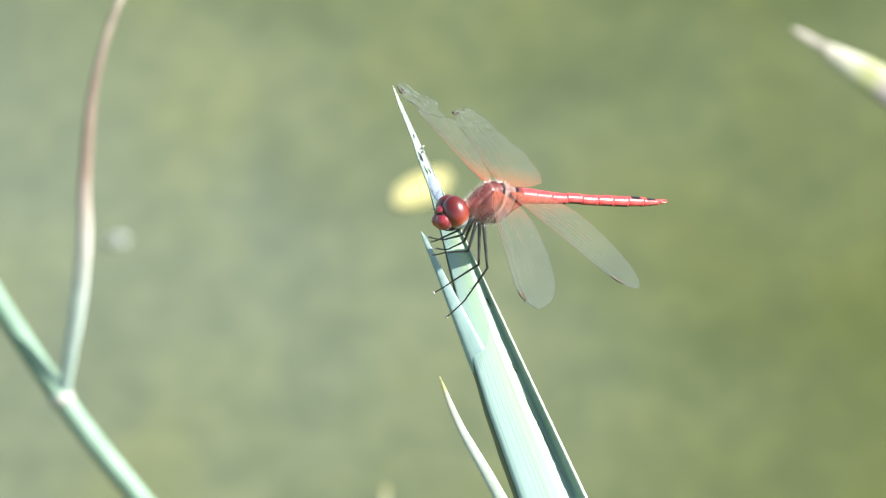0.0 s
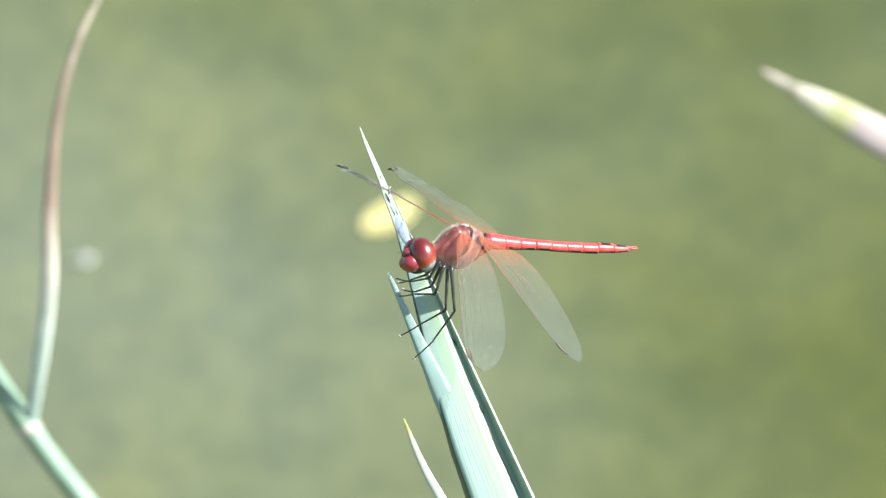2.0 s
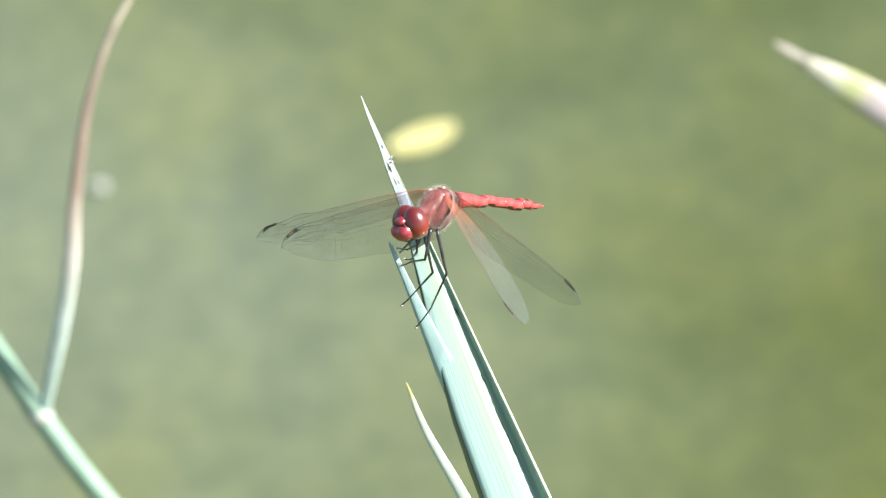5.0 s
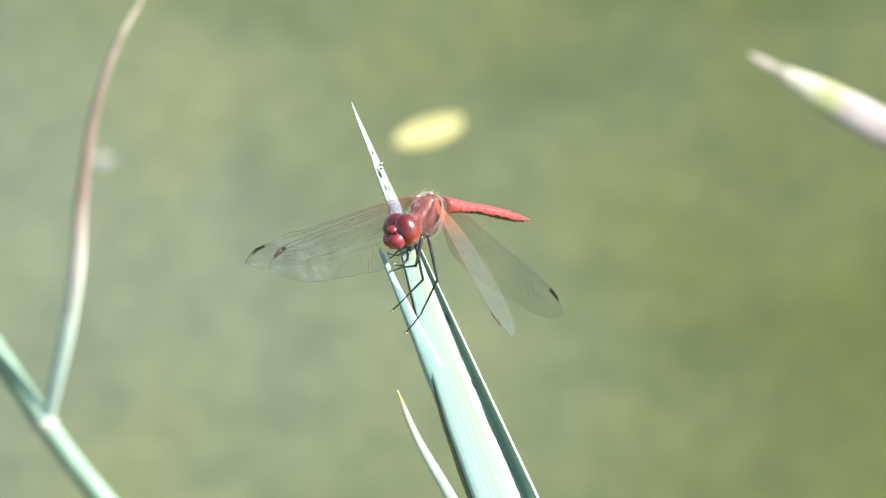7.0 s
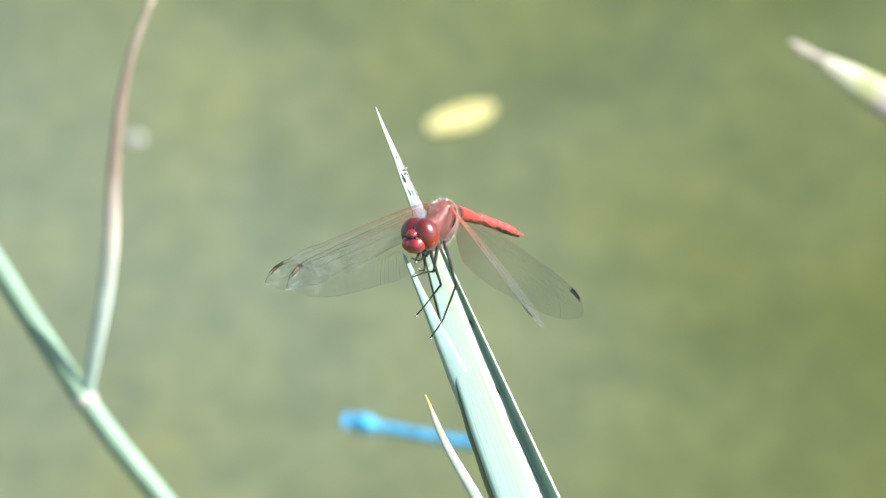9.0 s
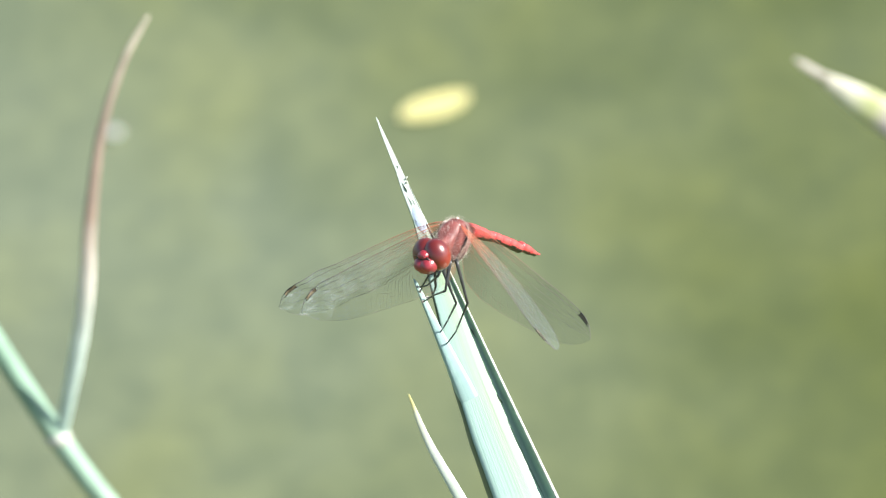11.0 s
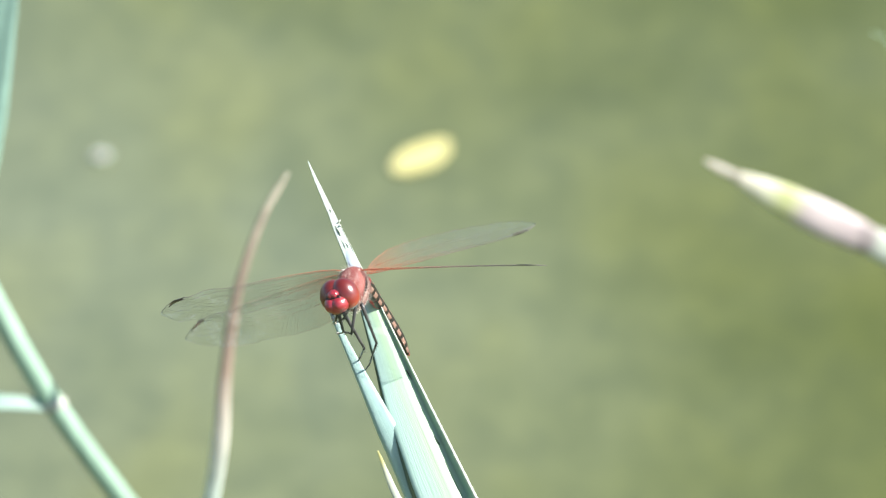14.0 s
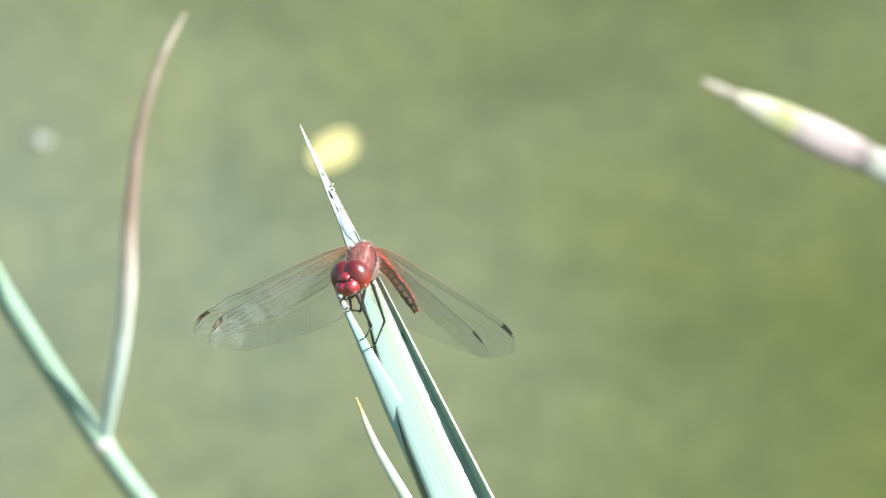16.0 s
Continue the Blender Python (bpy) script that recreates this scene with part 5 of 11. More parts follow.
        (15.9, -0.0079, -0.0341, 0.7891, -14.0, -0.0, 0.0), (16.0, -0.0072, -0.0338, 0.7896, -14.0, -0.0, 0.0),]])
    walk(far_shoot, [(t, pose(*p)) for t, *p in [
        (0.0, -0.0134, 0.5035, 0.4689, -14.0, 0.0, 0.0), (0.5, -0.0130, 0.5032, 0.4683, -14.0, 0.0, 0.0),
        (1.0, -0.0137, 0.5018, 0.4657, -14.0, 0.0, 0.0), (1.5, -0.0134, 0.5019, 0.4659, -14.0, 0.0, 0.0),
        (4.0, -0.0139, 0.5013, 0.4648, -14.0, 0.0, 0.0), (8.0, -0.0198, 0.5007, 0.4636, -14.0, 0.0, 0.0),
        (12.0, -0.0198, 0.5007, 0.4637, -14.0, 0.0, 0.0), (16.0, -0.0088, 0.4994, 0.4613, -14.0, 0.0, 0.0),]])
    walk(stem_plant, [(t, pose(*p)) for t, *p in [
        (0.0, -0.0779, 0.2506, 0.6324, -14.0, -0.0, 0.0), (0.5, -0.0768, 0.2513, 0.6335, -14.0, -0.0, 0.0),
        (1.0, -0.0775, 0.2515, 0.6339, -14.0, -0.0, 0.0), (1.5, -0.0771, 0.2518, 0.6345, -14.0, -0.0, 0.0),
        (2.0, -0.0785, 0.2519, 0.6347, -14.0, -0.0, 0.0), (2.2, -0.0784, 0.2516, 0.6341, -14.0, -0.0, 0.0),
        (2.5, -0.0787, 0.2515, 0.6340, -14.0, -0.0, 0.0), (3.0, -0.0783, 0.2516, 0.6341, -14.0, -0.0, 0.0),
        (3.5, -0.0782, 0.2510, 0.6331, -14.0, -0.0, 0.0), (4.0, -0.0775, 0.2502, 0.6316, -14.0, -0.0, 0.0),
        (4.2, -0.0769, 0.2497, 0.6305, -14.0, -0.0, 0.0), (6.3, -0.0774, 0.2492, 0.6296, -14.0, -0.0, 0.0),
        (6.5, -0.0767, 0.2489, 0.6291, -14.0, -0.0, 0.0), (7.0, -0.0767, 0.2485, 0.6283, -14.0, -0.0, 0.0),
        (7.5, -0.0760, 0.2487, 0.6287, -14.0, -0.0, 0.0), (7.8, -0.0755, 0.2492, 0.6296, -14.0, -0.0, 0.0),
        (8.0, -0.0752, 0.2495, 0.6302, -14.0, -0.0, 0.0), (8.2, -0.0742, 0.2502, 0.6315, -14.0, -0.0, 0.0),
        (8.5, -0.0726, 0.2513, 0.6335, -14.0, -0.0, 0.0), (8.8, -0.0727, 0.2508, 0.6327, -14.0, -0.0, 0.0),
        (9.0, -0.0727, 0.2505, 0.6322, -14.0, -0.0, 0.0), (9.2, -0.0722, 0.2512, 0.6334, -14.0, -0.0, 0.0),
        (11.3, -0.0793, 0.2441, 0.6200, -14.0, -0.0, 0.0), (11.4, -0.0756, 0.2425, 0.6171, -14.0, -0.0, 0.0),
        (11.5, -0.0719, 0.2418, 0.6157, -14.0, -0.0, 0.0), (11.6, -0.0673, 0.2391, 0.6111, -14.0, -0.8, 0.0),
        (11.7, -0.0621, 0.2365, 0.6064, -14.0, -1.7, 0.0), (11.8, -0.0523, 0.2349, 0.6039, -14.0, -2.5, 0.0),
        (11.9, -0.0512, 0.2358, 0.6056, -14.0, -2.8, 0.0), (12.0, -0.0520, 0.2385, 0.6108, -14.0, -3.0, 0.0),
        (12.1, -0.0566, 0.2415, 0.6163, -14.0, -2.5, 0.0), (12.2, -0.0575, 0.2423, 0.6176, -14.0, -2.0, 0.0),
        (12.3, -0.0580, 0.2423, 0.6173, -14.0, -1.3, 0.0), (12.4, -0.0488, 0.2374, 0.6078, -14.0, -0.7, 0.0),
        (12.5, -0.0421, 0.2331, 0.5994, -14.0, -0.0, 0.0), (12.6, -0.0275, 0.2281, 0.5899, -14.0, -0.0, 0.0),
        (12.7, -0.0210, 0.2263, 0.5865, -14.0, -0.0, 0.0), (12.8, -0.0156, 0.2272, 0.5883, -14.0, -0.0, 0.0),
        (12.9, -0.0197, 0.2299, 0.5934, -14.0, -0.0, 0.0), (13.0, -0.0321, 0.2341, 0.6012, -14.0, -0.0, 0.0),
        (13.1, -0.0425, 0.2359, 0.6048, -14.0, -0.2, 0.0), (13.2, -0.0502, 0.2371, 0.6069, -14.0, -0.3, 0.0),
        (13.3, -0.0484, 0.2380, 0.6087, -14.0, -0.5, 0.0), (13.4, -0.0432, 0.2391, 0.6110, -14.0, -0.8, 0.0),
        (13.5, -0.0394, 0.2396, 0.6121, -14.0, -1.0, 0.0), (13.6, -0.0388, 0.2377, 0.6087, -14.0, -1.3, 0.0),
        (13.7, -0.0406, 0.2343, 0.6024, -14.0, -1.7, 0.0), (13.8, -0.0425, 0.2309, 0.5962, -14.0, -2.0, 0.0),
        (13.9, -0.0484, 0.2318, 0.5985, -14.0, -3.5, 0.0), (14.0, -0.0544, 0.2327, 0.6008, -14.0, -5.0, 0.0),
        (14.1, -0.0561, 0.2335, 0.6019, -14.0, -4.0, 0.0), (14.2, -0.0583, 0.2342, 0.6024, -14.0, -3.2, 0.0),
        (14.3, -0.0593, 0.2350, 0.6039, -14.0, -2.9, 0.0), (14.4, -0.0604, 0.2341, 0.6021, -14.0, -2.7, 0.0),
        (14.5, -0.0616, 0.2332, 0.6003, -14.0, -2.4, 0.0), (14.6, -0.0640, 0.2338, 0.6014, -14.0, -2.1, 0.0),
        (14.7, -0.0680, 0.2356, 0.6045, -14.0, -1.8, 0.0), (14.8, -0.0725, 0.2382, 0.6094, -14.0, -1.6, 0.0),
        (14.9, -0.0747, 0.2395, 0.6119, -14.0, -1.3, 0.0), (15.0, -0.0756, 0.2399, 0.6124, -14.0, -1.0, 0.0),
        (15.1, -0.0732, 0.2411, 0.6146, -14.0, -0.8, 0.0), (15.2, -0.0715, 0.2415, 0.6154, -14.0, -0.6, 0.0),
        (15.3, -0.0693, 0.2423, 0.6168, -14.0, -0.4, 0.0), (15.4, -0.0679, 0.2432, 0.6184, -14.0, -0.2, 0.0),
        (15.5, -0.0669, 0.2441, 0.6202, -14.0, -0.0, 0.0), (15.6, -0.0642, 0.2445, 0.6208, -14.0, -0.0, 0.0),
        (15.7, -0.0641, 0.2452, 0.6222, -14.0, -0.0, 0.0), (15.8, -0.0632, 0.2457, 0.6231, -14.0, -0.0, 0.0),
        (15.9, -0.0621, 0.2459, 0.6235, -14.0, -0.0, 0.0), (16.0, -0.0606, 0.2462, 0.6241, -14.0, -0.0, 0.0),]])
    walk(withered, [(t, pose(0, 0, 0, *p)) for t, *p in [
        (0.0, 1.2, 0.4, 0.0), (0.5, 0.9, 0.5, 0.0), (1.0, 0.5, 0.6, 0.0), (1.5, 0.7, 0.3, 0.0), (2.0, 1.0, -0.1, 0.0),
        (2.2, 1.0, -0.1, 0.0), (2.5, 1.0, -0.1, 0.0), (3.0, 0.6, 0.7, 0.0), (3.5, 0.1, 1.6, 0.0), (4.0, 0.0, 2.4, 0.0),
        (4.2, 0.0, 2.5, 0.0), (6.3, 0.0, 3.3, 0.0), (6.5, 0.0, 3.3, 0.0), (7.0, 0.0, 3.3, 0.0), (7.5, 0.0, 3.3, 0.0),
        (7.8, 0.0, 2.2, 0.0), (8.0, 0.0, 1.5, 0.0), (8.2, 0.0, 1.5, 0.0), (8.5, 0.0, 1.5, 0.0), (8.8, 0.0, 1.5, 0.0),
        (9.0, 0.0, 1.5, 0.0), (9.2, 0.0, 1.5, 0.0), (11.3, 3.6, 2.5, 0.0), (11.4, 7.0, 3.4, 0.0), (11.5, 9.8, 4.3, 0.0),
        (11.6, 9.0, 5.1, 0.0), (11.7, 8.1, 5.8, 0.0), (11.8, 7.1, 6.5, 0.0), (11.9, 6.1, 6.9, 0.0), (12.0, 5.1, 7.3, 0.0),
        (12.1, 6.5, 6.5, 0.0), (12.2, 7.8, 5.6, 0.0), (12.3, 9.1, 4.6, 0.0), (12.4, 11.1, 5.8, 0.0), (12.5, 12.9, 7.1, 0.0),
        (12.6, 15.8, 9.2, 0.0), (12.7, 17.7, 11.2, 0.0), (12.8, 19.1, 12.8, 0.0), (12.9, 15.1, 9.3, 0.0),
        (13.0, 11.0, 5.5, 0.0), (13.1, 8.2, 5.2, 0.0), (13.2, 5.1, 5.1, 0.0), (13.3, 1.2, 4.5, 0.0), (13.4, 2.1, 5.7, 0.0),
        (13.5, 2.9, 7.0, 0.0), (13.6, 3.2, 6.8, 0.0), (13.7, 3.5, 6.9, 0.0), (13.8, 3.8, 6.8, 0.0), (13.9, 4.0, 7.4, 0.0),
        (14.0, 4.3, 8.0, 0.0), (14.1, 3.9, 7.2, 0.0), (14.2, 3.5, 6.4, 0.0), (14.3, 3.1, 5.9, 0.0), (14.4, 2.6, 5.5, 0.0),
        (14.5, 2.1, 5.0, 0.0), (14.6, 3.2, 4.2, 0.0), (14.7, 4.2, 3.5, 0.0), (14.8, 5.2, 2.7, 0.0), (14.9, 6.1, 2.1, 0.0),
        (15.0, 7.0, 1.3, 0.0), (15.1, 5.8, 1.2, 0.0), (15.2, 4.5, 1.1, 0.0), (15.3, 3.2, 1.1, 0.0), (15.4, 1.7, 1.1, 0.0),
        (15.5, 0.1, 1.1, 0.0), (15.6, 0.1, 1.1, 0.0), (15.7, 0.1, 1.1, 0.0), (15.8, 0.0, 1.2, 0.0), (15.9, 0.0, 1.2, 0.0),
        (16.0, 0.0, 1.2, 0.0),]])
    walk(sheath, [(t, pose(*p)) for t, *p in [
        (0.0, 0.0750, 0.3755, 0.6542, -14.0, -0.0, 0.0), (0.5, 0.0760, 0.3755, 0.6541, -14.0, -0.1, 0.1),
        (1.0, 0.0755, 0.3754, 0.6539, -14.0, -1.2, 0.7), (1.5, 0.0753, 0.3753, 0.6538, -14.0, -1.4, 0.7),
        (2.0, 0.0751, 0.3755, 0.6541, -14.0, -1.7, 0.9), (2.2, 0.0743, 0.3750, 0.6533, -14.0, -1.9, 1.0),
        (2.5, 0.0743, 0.3751, 0.6534, -14.0, -1.9, 1.0), (3.0, 0.0749, 0.3753, 0.6538, -14.0, -1.6, 0.8),
        (3.5, 0.0746, 0.3753, 0.6538, -14.0, -1.6, 0.8), (4.0, 0.0775, 0.3751, 0.6534, -14.0, -0.7, 0.4),
        (4.2, 0.0773, 0.3750, 0.6532, -14.0, -0.8, 0.4), (6.3, 0.0738, 0.3739, 0.6513, -14.0, -1.7, 0.9),
        (6.5, 0.0721, 0.3742, 0.6517, -14.0, -2.2, 1.2), (7.0, 0.0706, 0.3731, 0.6497, -14.0, -2.4, 1.3),
        (7.5, 0.0682, 0.3731, 0.6496, -14.0, -2.2, 1.2), (7.8, 0.0700, 0.3732, 0.6498, -14.0, -1.4, 0.7),
        (8.0, 0.0727, 0.3742, 0.6518, -14.0, -0.5, 0.3), (8.2, 0.0738, 0.3743, 0.6519, -14.0, 0.2, -0.1),
        (8.5, 0.0755, 0.3744, 0.6522, -14.0, 1.1, -0.6), (8.8, 0.0752, 0.3743, 0.6519, -14.0, 0.3, -0.2),
        (9.0, 0.0750, 0.3742, 0.6518, -14.0, -0.2, 0.1), (9.2, 0.0732, 0.3740, 0.6513, -14.0, -0.5, 0.3),
        (11.3, 0.0751, 0.3715, 0.6466, -14.0, 0.2, -0.1), (11.4, 0.0739, 0.3703, 0.6445, -14.0, -0.2, 0.1),
        (11.5, 0.0727, 0.3692, 0.6423, -14.0, -0.5, 0.3), (11.6, 0.0725, 0.3688, 0.6415, -14.0, -0.5, 0.3),
        (11.7, 0.0723, 0.3683, 0.6407, -14.0, -0.6, 0.3), (11.8, 0.0721, 0.3679, 0.6398, -14.0, -0.6, 0.3),
        (11.9, 0.0745, 0.3681, 0.6402, -14.0, -0.0, 0.0), (12.0, 0.0769, 0.3683, 0.6406, -14.0, 0.6, -0.3),
        (12.1, 0.0776, 0.3685, 0.6410, -14.0, 1.0, -0.5), (12.2, 0.0784, 0.3686, 0.6413, -14.0, 1.3, -0.7),
        (12.3, 0.0781, 0.3682, 0.6406, -14.0, 1.3, -0.7), (12.4, 0.0779, 0.3679, 0.6398, -14.0, 1.4, -0.8),
        (12.5, 0.0777, 0.3675, 0.6391, -14.0, 1.5, -0.8), (12.6, 0.0772, 0.3667, 0.6376, -14.0, 1.3, -0.7),
        (12.7, 0.0766, 0.3659, 0.6361, -14.0, 1.1, -0.6), (12.8, 0.0772, 0.3659, 0.6362, -14.0, 1.2, -0.6),
        (12.9, 0.0778, 0.3659, 0.6362, -14.0, 1.3, -0.7), (13.0, 0.0783, 0.3660, 0.6363, -14.0, 1.4, -0.8),
        (13.1, 0.0781, 0.3675, 0.6391, -14.0, 1.3, -0.7), (13.2, 0.0778, 0.3690, 0.6420, -14.0, 1.2, -0.6),
        (13.3, 0.0775, 0.3705, 0.6448, -14.0, 1.0, -0.5), (13.4, 0.0763, 0.3724, 0.6483, -14.0, 0.6, -0.3),
        (13.5, 0.0750, 0.3742, 0.6518, -14.0, 0.2, -0.1), (13.6, 0.0699, 0.3715, 0.6467, -14.0, -1.0, 0.5),
        (13.7, 0.0648, 0.3688, 0.6416, -14.0, -2.2, 1.2), (13.8, 0.0598, 0.3661, 0.6365, -14.1, -3.4, 1.8),
        (13.9, 0.0565, 0.3645, 0.6336, -14.1, -4.2, 2.2), (14.0, 0.0532, 0.3630, 0.6307, -14.1, -4.9, 2.6),
        (14.1, 0.0533, 0.3629, 0.6304, -14.1, -4.9, 2.6), (14.2, 0.0535, 0.3627, 0.6302, -14.1, -4.9, 2.6),
        (14.3, 0.0536, 0.3626, 0.6299, -14.1, -4.9, 2.6), (14.4, 0.0513, 0.3630, 0.6307, -14.1, -5.5, 2.9),
        (14.5, 0.0490, 0.3635, 0.6315, -14.2, -6.1, 3.3), (14.6, 0.0527, 0.3647, 0.6339, -14.1, -5.4, 2.9),
        (14.7, 0.0565, 0.3660, 0.6363, -14.1, -4.6, 2.5), (14.8, 0.0638, 0.3687, 0.6414, -14.0, -2.9, 1.6),
        (14.9, 0.0672, 0.3704, 0.6446, -14.0, -2.3, 1.2), (15.0, 0.0706, 0.3721, 0.6478, -14.0, -1.6, 0.8),
        (15.1, 0.0685, 0.3717, 0.6470, -14.0, -2.4, 1.3), (15.2, 0.0665, 0.3712, 0.6461, -14.0, -3.2, 1.7),
        (15.3, 0.0638, 0.3684, 0.6409, -14.1, -4.1, 2.2), (15.4, 0.0620, 0.3672, 0.6386, -14.1, -4.8, 2.6),
        (15.5, 0.0603, 0.3660, 0.6364, -14.1, -5.6, 3.0), (15.6, 0.0664, 0.3675, 0.6392, -14.1, -4.1, 2.2),
        (15.7, 0.0718, 0.3703, 0.6444, -14.0, -2.9, 1.5), (15.8, 0.0772, 0.3731, 0.6496, -14.0, -1.7, 0.9),
        (15.9, 0.0714, 0.3723, 0.6481, -14.1, -3.3, 1.8), (16.0, 0.0654, 0.3702, 0.6441, -14.1, -5.1, 2.7),]])
    walk(yellow_leaf, [(t, pose(*p)) for t, *p in [
        (0.0, -0.0052, 0.7093, 0.4407, 0.0, 0.0, 60.0), (0.5, -0.0050, 0.7084, 0.4407, 0.0, 0.0, 60.0),
        (1.0, -0.0057, 0.7134, 0.4407, 0.0, 0.0, 60.0), (1.5, -0.0054, 0.7163, 0.4407, 0.0, 0.0, 60.0),
        (2.0, -0.0059, 0.7178, 0.4407, 0.0, 0.0, 60.0), (2.2, -0.0052, 0.7169, 0.4407, 0.0, 0.0, 58.0),
        (2.5, -0.0023, 0.7219, 0.4407, 0.0, 0.0, 55.0), (3.0, -0.0025, 0.7273, 0.4407, 0.0, 0.0, 52.0),
        (3.5, -0.0016, 0.7347, 0.4407, 0.0, 0.0, 50.0), (4.0, -0.0009, 0.7353, 0.4407, 0.0, 0.0, 49.0),
        (4.2, 0.0001, 0.7372, 0.4407, 0.0, 0.0, 48.0), (6.3, 0.0027, 0.7420, 0.4407, 0.0, 0.0, 45.0),
        (6.5, 0.0039, 0.7423, 0.4407, 0.0, 0.0, 45.0), (7.0, 0.0024, 0.7426, 0.4407, 0.0, 0.0, 45.0),
        (7.5, 0.0024, 0.7445, 0.4407, 0.0, 0.0, 44.0), (7.8, 0.0037, 0.7448, 0.4407, 0.0, 0.0, 43.4),
        (8.0, 0.0047, 0.7449, 0.4407, 0.0, 0.0, 43.0), (8.2, 0.0047, 0.7454, 0.4407, 0.0, 0.0, 43.0),
        (8.5, 0.0049, 0.7462, 0.4407, 0.0, 0.0, 43.0), (8.8, 0.0052, 0.7479, 0.4407, 0.0, 0.0, 43.0),
        (9.0, 0.0055, 0.7491, 0.4407, 0.0, 0.0, 43.0), (9.2, 0.0042, 0.7481, 0.4407, 0.0, 0.0, 43.0),
        (11.3, -0.0034, 0.7562, 0.4407, 0.0, 0.0, 41.0), (11.4, -0.0037, 0.7546, 0.4407, 0.0, 0.0, 41.0),
        (11.5, -0.0039, 0.7530, 0.4407, 0.0, 0.0, 41.0), (11.6, -0.0042, 0.7523, 0.4407, 0.0, 0.0, 41.2),
        (11.7, -0.0044, 0.7516, 0.4407, 0.0, 0.0, 41.4), (11.8, -0.0047, 0.7509, 0.4407, 0.0, 0.0, 41.6),
        (11.9, -0.0049, 0.7501, 0.4407, 0.0, 0.0, 41.8), (12.0, -0.0052, 0.7494, 0.4407, 0.0, 0.0, 42.0),
        (12.1, -0.0052, 0.7505, 0.4407, 0.0, 0.0, 42.2), (12.2, -0.0052, 0.7516, 0.4407, 0.0, 0.0, 42.4),
        (12.3, -0.0051, 0.7527, 0.4407, 0.0, 0.0, 42.6), (12.4, -0.0051, 0.7538, 0.4407, 0.0, 0.0, 42.8),
        (12.5, -0.0050, 0.7549, 0.4407, 0.0, 0.0, 43.0), (12.6, -0.0047, 0.7544, 0.4407, 0.0, 0.0, 43.8),
        (12.7, -0.0043, 0.7539, 0.4407, 0.0, 0.0, 44.6), (12.8, -0.0039, 0.7534, 0.4407, 0.0, 0.0, 45.4),
        (12.9, -0.0036, 0.7529, 0.4407, 0.0, 0.0, 46.2), (13.0, -0.0032, 0.7524, 0.4407, 0.0, 0.0, 47.0),
        (13.1, -0.0034, 0.7512, 0.4407, 0.0, 0.0, 47.7), (13.2, -0.0036, 0.7501, 0.4407, 0.0, 0.0, 48.3),
        (13.3, -0.0037, 0.7490, 0.4407, 0.0, 0.0, 49.0), (13.4, -0.0037, 0.7471, 0.4407, 0.0, 0.0, 50.0),
        (13.5, -0.0037, 0.7452, 0.4407, 0.0, 0.0, 51.0), (13.6, -0.0048, 0.7425, 0.4407, 0.0, 0.0, 51.8),
        (13.7, -0.0059, 0.7398, 0.4407, 0.0, 0.0, 52.6), (13.8, -0.0069, 0.7371, 0.4407, 0.0, 0.0, 53.4),
        (13.9, -0.0080, 0.7345, 0.4407, 0.0, 0.0, 54.2), (14.0, -0.0091, 0.7317, 0.4407, 0.0, 0.0, 55.0),
        (14.1, -0.0110, 0.7290, 0.4407, 0.0, 0.0, 56.3), (14.2, -0.0130, 0.7262, 0.4407, 0.0, 0.0, 57.7),
        (14.3, -0.0150, 0.7235, 0.4407, 0.0, 0.0, 59.0), (14.4, -0.0142, 0.7251, 0.4407, 0.0, 0.0, 60.0),
        (14.5, -0.0133, 0.7266, 0.4407, 0.0, 0.0, 61.0), (14.6, -0.0138, 0.7269, 0.4407, 0.0, 0.0, 61.8),
        (14.7, -0.0142, 0.7273, 0.4407, 0.0, 0.0, 62.6), (14.8, -0.0146, 0.7276, 0.4407, 0.0, 0.0, 63.4),
        (14.9, -0.0150, 0.7279, 0.4407, 0.0, 0.0, 64.2), (15.0, -0.0155, 0.7283, 0.4407, 0.0, 0.0, 65.0),
        (15.1, -0.0156, 0.7288, 0.4407, 0.0, 0.0, 66.2), (15.2, -0.0158, 0.7293, 0.4407, 0.0, 0.0, 67.4),
        (15.3, -0.0159, 0.7298, 0.4407, 0.0, 0.0, 68.6), (15.4, -0.0161, 0.7304, 0.4407, 0.0, 0.0, 69.8),
        (15.5, -0.0163, 0.7309, 0.4407, 0.0, 0.0, 71.0), (15.6, -0.0163, 0.7308, 0.4407, 0.0, 0.0, 71.6),
        (15.7, -0.0164, 0.7307, 0.4407, 0.0, 0.0, 72.2), (15.8, -0.0165, 0.7307, 0.4407, 0.0, 0.0, 72.8),
        (15.9, -0.0166, 0.7307, 0.4407, 0.0, 0.0, 73.4), (16.0, -0.0167, 0.7306, 0.4407, 0.0, 0.0, 74.0),]])
